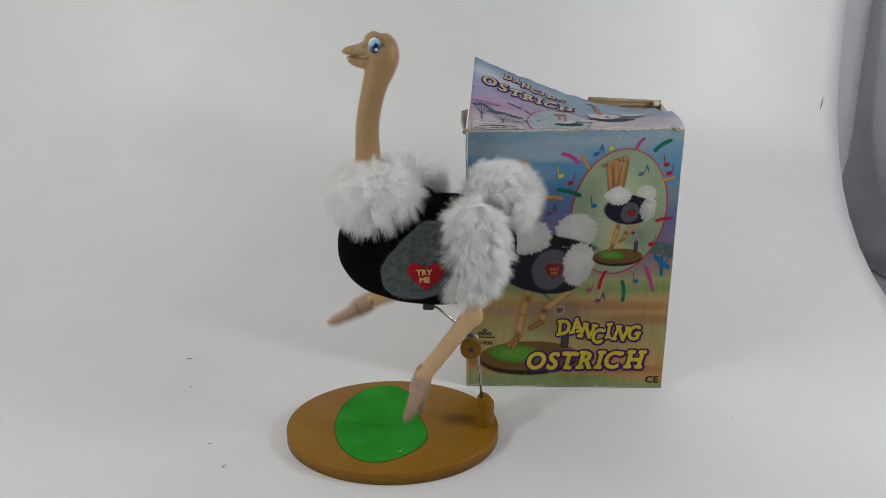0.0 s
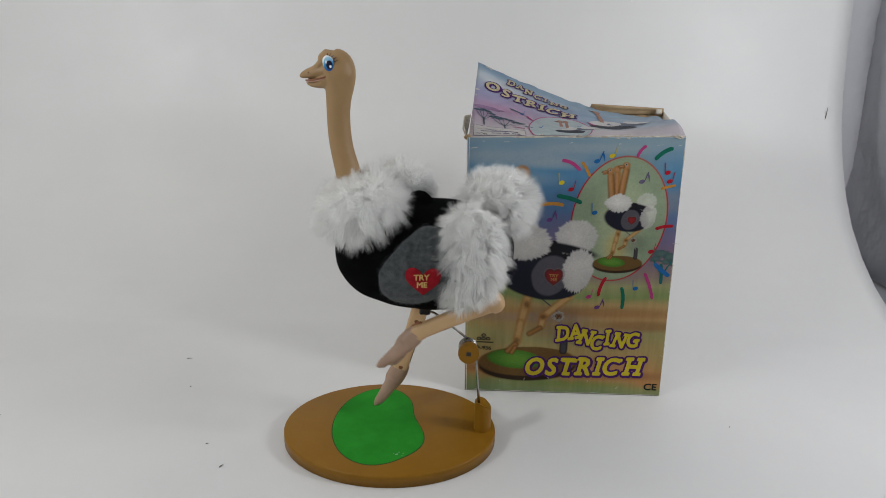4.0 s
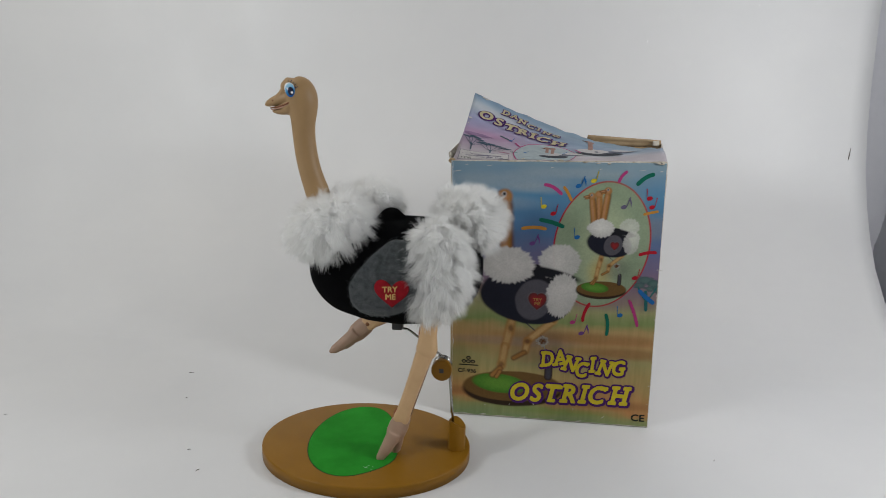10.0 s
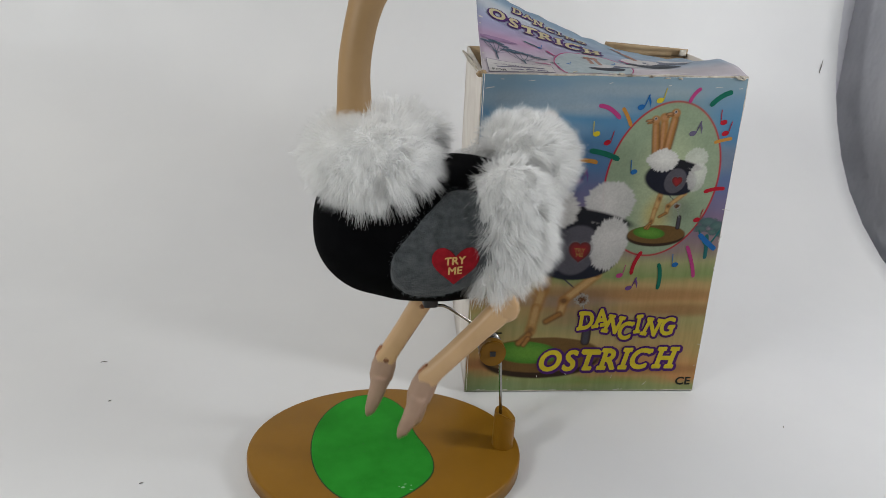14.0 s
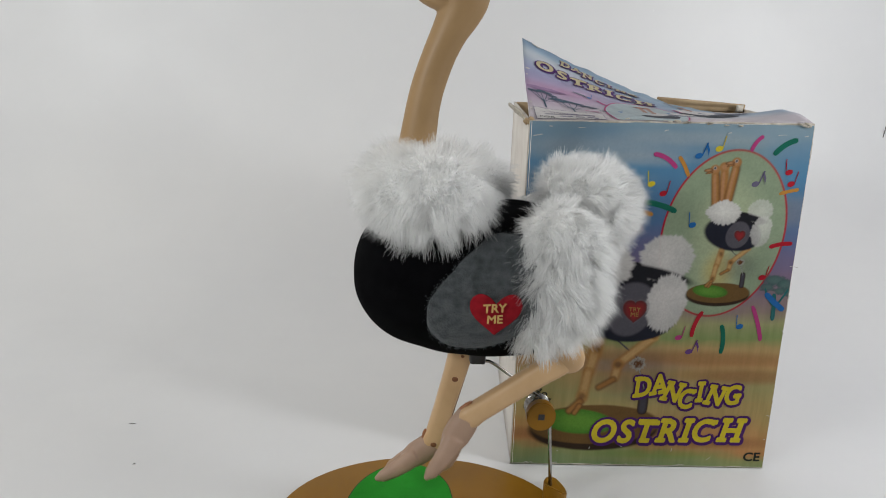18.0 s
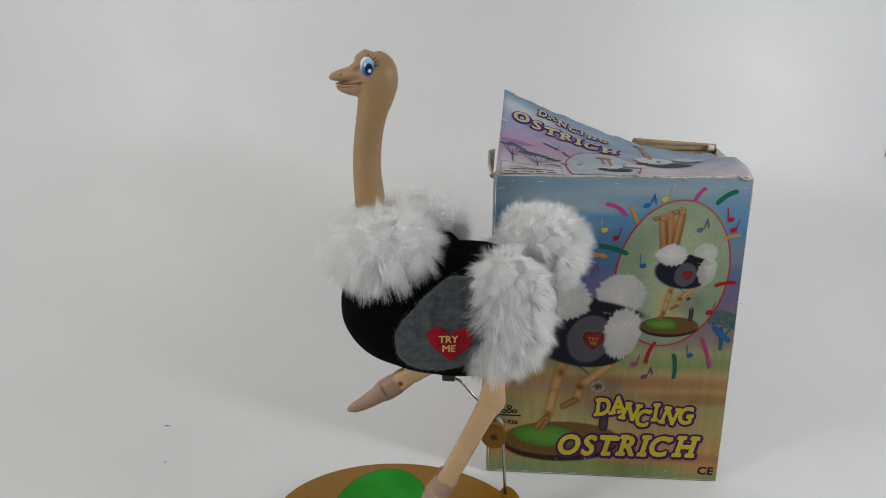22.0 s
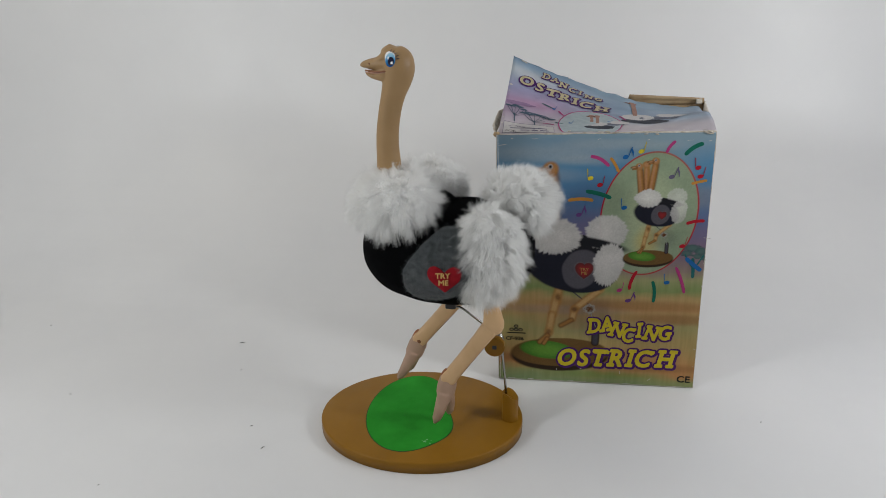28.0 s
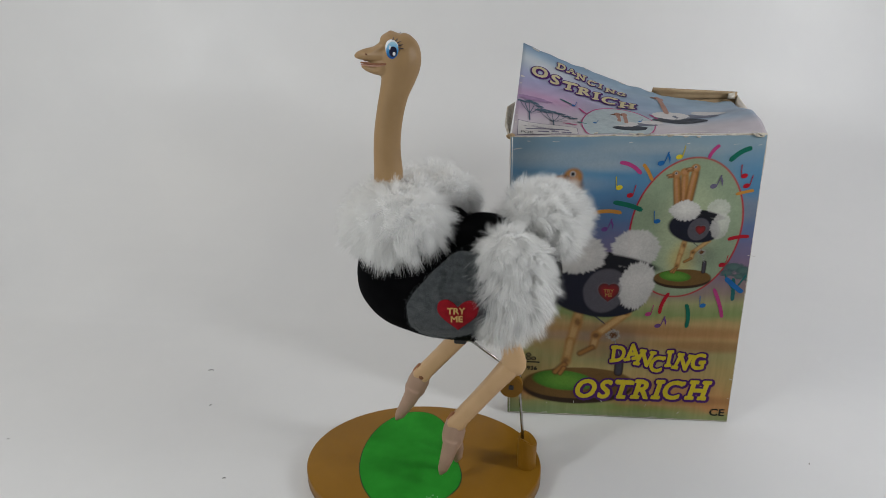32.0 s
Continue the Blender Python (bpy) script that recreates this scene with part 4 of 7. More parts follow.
def make_stand(root):
    ring = [(0.1055 * math.cos(a), -0.0008 + 0.0847 * math.sin(a)) for a in (2 * math.pi * k / 96 for k in range(96))]
    base = part("base", prism(ring, 0.0005, 0.0125, 0.0016), BASE, root, "oval ochre plastic base")
    # kidney of green flock let into the base
    lawn = []
    for k in range(72):
        a = 2 * math.pi * k / 72
        x, y = 0.0455 * math.cos(a), 0.0700 * math.sin(a)
        deg = (math.degrees(a) + 180) % 360 - 180
        x += 0.006 * math.exp(-((deg + 32) / 22) ** 2) - 0.009 * math.exp(-((deg - 14) / 20) ** 2) - 0.004 * math.exp(-((deg - 45) / 25) ** 2)
        lawn.append((-0.0115 + x, 0.002 + y))
    big = [(-0.0115 + (x + 0.0115) * 1.020, 0.002 + (y - 0.002) * 1.014) for x, y in lawn]
    part("groove", prism(big, 0.0120, 0.01265), GROOVE, base, "dark groove round the green patch", smooth=False)
    part("lawn", prism(lawn, 0.0120, 0.0131, 0.0004), GREEN, base, "kidney-shaped green flocked patch")
    # worn flock near its front edge, with pinpricks of dirt
    worn, dirt, rng = bmesh.new(), bmesh.new(), random.Random(12)
    for k in range(7):
        ball((0.013 + rng.uniform(-0.006, 0.005), -0.050 + rng.uniform(-0.004, 0.006), 0.01305), (rng.uniform(0.0004, 0.0022), rng.uniform(0.0003, 0.0008), 0.00022), worn, 8, rng.uniform(-20, 20))
    for k in range(22):
        a, r = rng.uniform(0, 6.28), math.sqrt(rng.random()) * 0.92
        ball((-0.0115 + 0.038 * r * math.cos(a), 0.002 + 0.064 * r * math.sin(a), 0.01305), (rng.uniform(0.0003, 0.0006), rng.uniform(0.0003, 0.0006), 0.0002), dirt, 6)
    tagged(part("worn_spots", worn, WORNFLOCK, base, "pale worn spots in the green flock"), kind="stuff")
    tagged(part("dirt_specks", dirt, DIRTYFLOCK, base, "dark specks in the green flock"), kind="stuff")
    # post at the rim, its top cut slantwise
    out = [(0.0084 * math.cos(a), 0.0092 * math.sin(a)) for a in (2 * math.pi * k / 28 for k in range(28))]
    bm = prism([(0.0925 + x, 0.0 + y) for x, y in out], 0.0122, 0.044)
    for v in bm.verts:
        if v.co.z > 0.03:
            v.co.z += -0.70 * max(0, v.co.x - 0.0910)
            v.co.z -= 0.25 * max(0, 0.0875 - v.co.x)
    bmesh.ops.bevel(bm, geom=[e for e in bm.edges if min(v.co.z for v in e.verts) > 0.03], offset=0.0009, segments=2, affect="EDGES")
    post = part("post", bm, BASE, root, "ochre plastic post at the rim", smooth=False)
    part("wire", tube([(0.0885, -0.002, 0.040), (0.0868, -0.002, 0.060), (0.0845, -0.002, 0.085), (0.0835, -0.002, 0.103)], [0.00125] * 4, 10), STEEL, root, "upright steel wire")
    # coil with its cheeks
    turns = []
    for k in range(97):
        a = 2 * math.pi * k / 24
        turns.append((0.0760 + 0.0083 * math.cos(a), -0.0015 + 0.010 * k / 96, 0.1000 + 0.0083 * math.sin(a)))
    part("spring", tube(turns, [0.00105] * 97, 8), STEEL, root, "steel coil spring")
    disc = [(0.0765 + 0.0100 * math.cos(a), 0.0988 + 0.0106 * math.sin(a)) for a in (2 * math.pi * k / 36 for k in range(36))]
    bm = prism(disc, -0.0090, -0.0030, axis="y")
    bmesh.ops.bevel(bm, geom=[e for e in bm.edges if all(v.co.y < -0.0085 for v in e.verts)], offset=0.0008, segments=2, affect="EDGES")
    cheek = part("cheek", bm, BASE, root, "round ochre plastic spring cap", smooth=False)
    part("square_hole", slab(0.0744, 0.0786, -0.00925, -0.0080, 0.0967, 0.1009), DARKPLASTIC, cheek, "dark square hole", smooth=False)
    part("hub", prism([(0.0760 + 0.0066 * math.cos(a), 0.1000 + 0.0066 * math.sin(a)) for a in (2 * math.pi * k / 24 for k in range(24))], -0.0030, 0.0105, axis="y"), BASE, root)
    return base


def make_rod(root):
    """Bent steel rod, from the spring at the origin to the bracket along x."""
    bm = tube([(0, 0, 0), (0.02, 0, 0), (0.041, 0, 0.0), (0.0455, 0, 0.0006), (0.0490, 0, 0.0026), (0.0530, 0, 0.0056)], [0.00115] * 6, 10)
    return part("rod", bm, STEEL, root, "bent steel rod that carries the body")


def make_toy():
    root = new("ostrich_toy")
    root.location = O
    parts = {"body": make_body(root), "neck": make_neck(root), "rod": make_rod(root)}
    make_stand(root)
    for side, y in (("near", NEAR), ("far", FAR)):
        for nm, made in (("thigh", make_thigh), ("shank", make_shank), ("foot", make_foot)):
            parts[side + nm] = made(root, side, y)
    tagged(root, "battery ostrich toy with white fluff sprung above an oval ochre base", "toy")
    return parts


TOY = make_toy()

# ---- the worn cardboard box ----
BX, BY, BW, BH, BD = 0.4445, 1.1755, 0.217, 0.2875, 0.176


def lean(z):
    return -0.0050 * z / BH


def card(corners, thick, cuts=10, wob=0.0008, seed=0):
    """A sheet of card between four corners, slightly buckled."""
    bm = bmesh.new()
    a, b, c, d = (Vector(p) for p in corners)
    nrm = (b - a).cross(d - a).normalized()
    g = []
    for i in range(cuts + 1):
        row = []
        for j in range(cuts + 1):
            s, t = i / cuts, j / cuts
            p = a.lerp(b, s).lerp(d.lerp(c, s), t)
            row.append(p + nrm * (wob * math.sin(math.pi * s) * math.sin(math.pi * t) * noise.noise((s * 3, t * 3, seed))))
        g.append(row)
    front = [[bm.verts.new(p) for p in row] for row in g]
    back = [[bm.verts.new(p - nrm * thick) for p in row] for row in g]
    for i in range(cuts):
        for j in range(cuts):
            bm.faces.new((front[i][j], front[i + 1][j], front[i + 1][j + 1], front[i][j + 1]))
            bm.faces.new((back[i][j], back[i][j + 1], back[i + 1][j + 1], back[i + 1][j]))
    for i in range(cuts):
        for f, e in ((0, 1), (cuts, -1)):
            bm.faces.new((front[i][f], back[i][f], back[i + 1][f], front[i + 1][f])[::e])
            bm.faces.new((front[f][i], front[f][i + 1], back[f][i + 1], back[f][i])[::e])
    bmesh.ops.recalc_face_normals(bm, faces=bm.faces)
    return bm


LIDX, LIDZ = (0, 0.19, 0.49, 0.68, 0.9, 1), (0.347, 0.329, 0.305, 0.293, 0.286, 0.287)


def lid_point(s, t, lift=0.0):
    """The raised, twisted lid flap: s from left to right, t from the fold to its free edge."""
    f = Vector((-0.0045 + 0.2165 * s, 0.002, 0.288 + 0.006 * s))
    zb = float(np.interp(s, LIDX, LIDZ))
    b = Vector((0.0055 + 0.217 * s, 0.146 + 0.012 * s, zb))
    p = f.lerp(b, t)
    p.z += 0.0045 * s ** 2 * math.sin(math.pi * min(1, t * 1.3)) - 0.006 * (1 - s) * math.sin(math.pi * t) + 0.0015 * noise.noise((s * 5, t * 5, 2)) * (1 if t < 0.95 else 0.6)
    p.z += 0.0035 * max(0.0, (s - 0.84) / 0.16) * math.sin(math.pi * min(1, t * 1.5)) + (0.0016 * noise.noise((s * 19, 3, 1)) if t > 0.9 else 0.0)
    return p + Vector((0, -0.45, 0.9)) * lift


def lid_tint(s, t):
    """Sky of the lid print: blue with a cloud at the free edge, lilac and rose below, pale towards the fold."""
    stops = (0.0, 0.16, 0.34, 0.50, 0.66, 0.80, 0.90, 1.0)
    rgb = [np.interp(t - 0.10 * s, stops, c) for c in ((0.40, 0.39, 0.34, 0.32, 0.245, 0.27, 0.20, 0.13), (0.36, 0.35, 0.26, 0.245, 0.245, 0.31, 0.28, 0.21), (0.38, 0.38, 0.34, 0.36, 0.37, 0.385, 0.36, 0.31))]
    for cs, ct, rs, rt, tint, w in ((0.10, 0.84, 0.16, 0.07, (0.46, 0.47, 0.48), 0.8), (0.62, 0.62, 0.10, 0.22, (0.17, 0.26, 0.38), 0.9), (0.80, 0.75, 0.09, 0.20, (0.20, 0.30, 0.40), 0.8), (0.92, 0.40, 0.14, 0.40, (0.36, 0.345, 0.37), 0.8), (0.66, 0.20, 0.16, 0.12, (0.44, 0.43, 0.42), 0.6), (0.14, 0.47, 0.16, 0.05, (0.36, 0.20, 0.31), 0.8)):
        m = w * math.exp(-((s - cs) / rs) ** 2 - ((t - ct + 0.35 * (s - cs)) / rt) ** 2)
        rgb = [a * (1 - m) + b * m for a, b in zip(rgb, tint)]
    cool = 0.75 * min(1.0, max(0.0, (s - 0.22) / 0.25)) * min(1.0, max(0.0, (t - 0.15) / 0.2))
    rgb = [a * (1 - cool) + b * cool for a, b in zip(rgb, (0.190, 0.282, 0.360))]
    k = 1 + 0.16 * noise.noise((s * 7, t * 5, 4)) + 0.10 * noise.noise((s * 20, t * 15, 9))
    return (rgb[0] * k, rgb[1] * k, rgb[2] * k, 0.92)


def make_box():
    root = new("toy_box")
    root.location = (BX, BY, 0)
    l0, l1 = (0.0, 0.0), (lean(BH), BH)
    fl, fr, tr, tl = (0, 0, 0.0005), (BW, 0, 0.0005), (BW + lean(0.293), 0, 0.2925), (lean(BH), 0, BH)
    bl, br, btr, btl = (0.009, BD, 0.0005), (BW + 0.012, BD, 0.0005), (BW + 0.016, BD, 0.290), (0.006, BD, 0.2875)
    front = part("front_panel", card((fl, fr, tr, tl), 0.0016, 14, 0.0, 1), SIDE, root, "front panel printed with a savanna scene")
    print_sheet(front, (fl, fr, tr, tl))
    part("side_panel", card((bl, fl, tl, btl), 0.0016, 10, 0.006, 2), SIDE, root, "faded pale side panel")
    part("side_panel", card((fr, br, btr, tr), 0.0016, 10, 0.004, 3), SIDE, root, "faded pale side panel")
    part("back_panel", card((br, bl, btl, btr), 0.0016, 10, 0.003, 4), CARD, root, "bare brown back panel")
    part("bottom_panel", card((fl, bl, br, fr), 0.0016, 4, 0.0, 5), CARD, root)
    # lid flap
    bm, n = bmesh.new(), 48
    layer = bm.verts.layers.float_color.new("ink")
    top = [[bm.verts.new(lid_point(i / n, j / n)) for j in range(n + 1)] for i in range(n + 1)]
    low = [[bm.verts.new(lid_point(i / n, j / n, -0.0016)) for j in range(n + 1)] for i in range(n + 1)]
    for i in range(n):
        for j in range(n):
            bm.faces.new((top[i][j], top[i + 1][j], top[i + 1][j + 1], top[i][j + 1]))
            bm.faces.new((low[i][j], low[i][j + 1], low[i + 1][j + 1], low[i + 1][j]))
    for i in range(n):
        bm.faces.new((top[i][n], top[i + 1][n], low[i + 1][n], low[i][n]))
        bm.faces.new((top[i + 1][0], top[i][0], low[i][0], low[i + 1][0]))
        bm.faces.new((top[0][i], top[0][i + 1], low[0][i + 1], low[0][i]))
        bm.faces.new((top[n][i + 1], top[n][i], low[n][i], low[n][i + 1]))
    # soft printed sky, by place on the flap
    for i in range(n + 1):
        for j in range(n + 1):
            top[i][j][layer] = lid_tint(i / n, j / n)
    lid = part("lid_flap", bm, LID, root, "bent open lid flap printed in lilac and blue")
    # worn folds and inner flaps
    part("worn_fold", tube([lid_point(k / 16, 0.0, 0.0004 + 0.0006 * noise.noise((k, 0, 0))) + Vector((0, -0.0012, -0.0012)) for k in range(17)], [0.0007 + 0.0009 * max(0.0, noise.noise((k * 0.9, 3, 0))) for k in range(17)], 8), WORNEDGE, root, "frayed whitish fold along the lid")
    part("worn_corner", tube([Vector(fl).lerp(Vector(tl), k / 14) + Vector((-0.0002, 0.0004, 0)) for k in range(15)], [0.0004 + 0.0011 * max(0.0, noise.noise((k * 0.8, 7, 0))) for k in range(15)], 8), WORNEDGE, root, "scuffed whitish corner")
    part("worn_corner", tube([Vector(fr).lerp(Vector(tr), k / 14) + Vector((0.0002, 0.0006, 0)) for k in range(15)], [0.0003 + 0.0009 * max(0.0, noise.noise((k * 0.8, 9, 0))) for k in range(15)], 8), WORNEDGE, root, "scuffed whitish corner")
    part("worn_corner", tube([Vector(fl).lerp(Vector(fr), k / 18) + Vector((0, 0.0002, 0.0008)) for k in range(19)], [0.0004 + 0.0010 * max(0.0, noise.noise((k * 0.7, 11, 0))) for k in range(19)], 8), WORNEDGE, root, "scuffed whitish bottom edge")
    part("dust_flap", card(((-0.006, 0.006, 0.287), (-0.001, 0.150, 0.286), (-0.008, 0.100, 0.2925), (-0.0095, 0.022, 0.2930)), 0.0016, 8, 0.004, 6), WORNEDGE, root, "bent grey-white dust flap")
    part("dust_flap", card(((0.140, 0.170, 0.285), (BW + 0.014, 0.172, 0.2875), (BW + 0.013, 0.168, 0.2945), (0.143, 0.166, 0.2985)), 0.0016, 8, 0.002, 7), CARD, root, "brown inner flap of the back")
    part("torn_patch", card(((BW + 0.003, 0.1655, 0.2880), (BW + 0.011, 0.1665, 0.2880), (BW + 0.010, 0.1650, 0.2950), (BW + 0.003, 0.1640, 0.2940)), 0.0006, 3, 0.001, 8), WORNEDGE, root, "torn white paper patch")
    ball_bm = bmesh.new()
    for k in range(9):
        ball((-0.0045 + random.uniform(-0.003, 0.003), random.uniform(-0.001, 0.012), 0.2855 + random.uniform(-0.003, 0.003)), (random.uniform(0.0012, 0.0028), random.uniform(0.0015, 0.003), random.uniform(0.001, 0.0022)), ball_bm, 8, random.uniform(0, 90))
    part("crushed_corner", ball_bm, CARD, root, "crushed brown corner")
    for cx, cz, wide in ((BW - 0.0125, 0.2925, 0.004), (0.11, 0.2905, 0.05)):
        frayed = bmesh.new()
        for k in range(12):
            ball((cx + random.uniform(-wide, wide), random.uniform(-0.0012, 0.0015), cz + random.uniform(-0.0012, 0.0012)), (random.uniform(0.0012, 0.0035), random.uniform(0.0006, 0.0014), random.uniform(0.0004, 0.0010)), frayed, 8, random.uniform(-25, 25))
        part("frayed_edge", frayed, WORNEDGE, root, "frayed bits of card along the fold")
    print_front(front)
    print_lid(lid)
    return tagged(root, "worn cardboard toy box with a colourful printed front and bent lid", "box")


def print_sheet(front, corners):
    """The printed face of the front panel, finely gridded so that it can hold its picture."""
    a, b, c, d = (np.array(p) for p in corners)
    nx, nz = 400, 530
    s, t = (g.ravel()[:, None] for g in np.meshgrid(np.linspace(0.0004, 0.9996, nx), np.linspace(0.0006, 0.9994, nz)))
    p = (a * (1 - s) + b * s) * (1 - t) + (d * (1 - s) + c * s) * t
    p[:, 1] -= 0.00006
    k = (np.arange(nz - 1)[:, None] * nx + np.arange(nx - 1)).ravel()
    me = bpy.data.meshes.new("print")
    me.from_pydata(p.tolist(), [], np.stack([k, k + 1, k + nx + 1, k + nx], 1).tolist())
    ink = me.attributes.new("ink", "FLOAT_COLOR", "POINT")
    ink.data.foreach_set("color", savanna_picture(p[:, 0], p[:, 2]).astype(np.float32).ravel())
    part("printed_sheet", me, FRONT, front, "glossy savanna print with two ostrich pictures", smooth=False)


def sheet_poly(name, pts, mat, parent, lift, put):
    """A flat printed shape, in rings where it is round so that it can follow a curved sheet."""
    bm, n = bmesh.new(), len(pts)
    if n == 26:  # a stroke: two sides of thirteen points
        v = [bm.verts.new(put(x, y, lift)) for x, y in pts]
        for k in range(12):
            bm.faces.new((v[k], v[k + 1], v[24 - k], v[25 - k]))
    elif n == 4:
        a, b, c, d = pts
        at = lambda s, t: ((a[0] * (1 - s) + b[0] * s) * (1 - t) + (d[0] * (1 - s) + c[0] * s) * t, (a[1] * (1 - s) + b[1] * s) * (1 - t) + (d[1] * (1 - s) + c[1] * s) * t)
        g = [[bm.verts.new(put(*at(i / 6, j / 3), lift)) for j in range(4)] for i in range(7)]
        for i in range(6):
            for j in range(3):
                bm.faces.new((g[i][j], g[i + 1][j], g[i + 1][j + 1], g[i][j + 1]))
    elif n >= 12:
        cx, cy = sum(p[0] for p in pts) / n, sum(p[1] for p in pts) / n
        rings = [[bm.verts.new(put(cx + (x - cx) * f, cy + (y - cy) * f, lift)) for x, y in pts] for f in (1.0, 0.75, 0.5, 0.25)]
        for a, b in zip(rings, rings[1:]):
            for k in range(n):
                bm.faces.new((a[k], a[(k + 1) % n], b[(k + 1) % n], b[k]))
        bm.faces.new(rings[-1])
    else:
        bm.faces.new([bm.verts.new(put(x, y, lift)) for x, y in pts])
    return part(name, bm, mat, parent, smooth=False)


def oval_pts(cx, cy, rx, ry, tilt=0.0, n=40, jag=0.0, seed=0):
    rng = random.Random(seed)
    a, out = radians(tilt), []
    for k in range(n):
        q = 2 * math.pi * k / n
        r = 1 + (rng.uniform(-jag, jag) if jag else 0)
        x, y = rx * r * math.cos(q), ry * r * math.sin(q)
        out.append((cx + x * math.cos(a) - y * math.sin(a), cy + x * math.sin(a) + y * math.cos(a)))
    return out


def ribbon_pts(pts, w):
    """Outline of a brush stroke through three points."""
    (ax, ay), (bx, by), (cx, cy) = pts
    mx, my = 2 * bx - (ax + cx) / 2, 2 * by - (ay + cy) / 2
    line = [((1 - t) ** 2 * ax + 2 * t * (1 - t) * mx + t * t * cx, (1 - t) ** 2 * ay + 2 * t * (1 - t) * my + t * t * cy) for t in (k / 12 for k in range(13))]
    left, right = [], []
    for k, (x, y) in enumerate(line):
        x0, y0 = line[max(0, k - 1)]
        x1, y1 = line[min(12, k + 1)]
        d = math.hypot(x1 - x0, y1 - y0) or 1
        h = w / 2 * (0.55 if k in (0, 12) else 1)
        left.append((x - (y1 - y0) / d * h, y + (x1 - x0) / d * h))
        right.append((x + (y1 - y0) / d * h, y - (x1 - x0) / d * h))
    return left + right[::-1]


SERIFS = {"D": ((0, 0), (0, 1)), "A": ((0, 0), (1, 0)), "N": ((0, 0), (0, 1), (1, 1)), "C": ((1, 0.93),), "I": ((0.5, 0), (0.5, 1)), "G": ((1, 0.45),), "S": (), "T": ((0.5, 0), (0, 0.9), (1, 0.9)), "R": ((0, 0), (0, 1)), "H": ((0, 0), (1, 0), (0, 1), (1, 1)), "O": ()}


def add_serifs(bm, ch, lo, hi, size, grow, shear):
    """Slab feet on a letter."""
    hi -= shear * size * 0.70
    for fx, fy in SERIFS.get(ch, ()):
        inset = 0.05 * size
        cx, cy = lo + inset + (hi - lo - 2 * inset) * fx, size * 0.035 + (size * 0.70 - size * 0.07) * fy
        w, h = size * 0.135 + grow, size * 0.042 + grow
        c = [bm.verts.new((cx + a * w + shear * (cy + b * h), cy + b * h, 0.00008)) for a, b in ((-1, -1), (1, -1), (1, 1), (-1, 1))]
        bm.faces.new(c)


def print_words(text, spots, size, parent, put, lift, fill, edge, shear=0.2, wide=1.0):
    """Letters one by one, each with a thick dark edge behind it: copies of the letter set round a small circle."""
    for rank, (ch, (x, y, turn)) in enumerate(zip(text, spots)):
        a = radians(turn)
        for mat, reach, count, up, nm in ((edge, 0.12, 18, 0.0, "letter_edge"), (fill, 0.036, 10, 0.0018, "letter")):
            bm = bmesh.new()
            for k in range(count):
                one = glyphs(ch, size, 0.0, shear)
                lo, hi = min(v.co.x for v in one.verts), max(v.co.x for v in one.verts)
                add_serifs(one, ch, lo, hi, size, 0.0, shear)
                mid = (lo + hi - shear * size * 0.7) / 2 + shear * size * 0.36
                q = 2 * math.pi * k / count
                down = 0.02 * size if nm == "letter_edge" else 0.0
                dx, dy = reach * size * math.cos(q) + down, reach * size * math.sin(q) - down
                for v in one.verts:
                    gx, gy = (v.co.x - mid) * wide + dx * min(1.0, wide * 1.2), v.co.y - size * 0.36 + dy
                    v.co = put(x + gx * math.cos(a) - gy * math.sin(a), y + gx * math.sin(a) + gy * math.cos(a), lift + up + v.co.z + 0.00006 * k + 0.000007 * rank)
                flat_copy = bpy.data.meshes.new("letter_copy")
                one.to_mesh(flat_copy)
                one.free()
                bm.from_mesh(flat_copy)
                bpy.data.meshes.remove(flat_copy)
            part(nm, bm, mat, parent, smooth=False)


def print_note(x, y, kind, mat, parent, put, lift, k=0.84):
    head = oval_pts(x, y, 0.0036 * k, 0.0026 * k, 20, 16)
    sheet_poly("music_note", head, mat, parent, lift, put)
    w = 0.0006 * k
    if kind == "l":
        sheet_poly("music_stem", [(x - 0.0034 * k, y), (x - 0.0034 * k + w, y), (x - 0.0042 * k + w, y + 0.012 * k), (x - 0.0046 * k, y + 0.012 * k)], mat, parent, lift + 0.0004, put)
    elif kind == "r":
        sheet_poly("music_stem", [(x + 0.0026 * k, y), (x + 0.0034 * k, y), (x + 0.0056 * k, y + 0.012 * k), (x + 0.0048 * k, y + 0.012 * k)], mat, parent, lift + 0.0004, put)
    else:
        sheet_poly("music_stem", [(x + 0.0024 * k, y), (x + 0.0034 * k, y), (x + 0.0078 * k, y + 0.0125 * k), (x + 0.0064 * k, y + 0.0125 * k)], mat, parent, lift + 0.0004, put)
        sheet_poly("music_flag", [(x + 0.0064 * k, y + 0.0125 * k), (x + 0.0092 * k, y + 0.006 * k), (x + 0.0088 * k, y - 0.0005), (x + 0.0078 * k, y + 0.004 * k), (x + 0.0060 * k, y + 0.0085 * k)], mat, parent, lift + 0.0008, put)


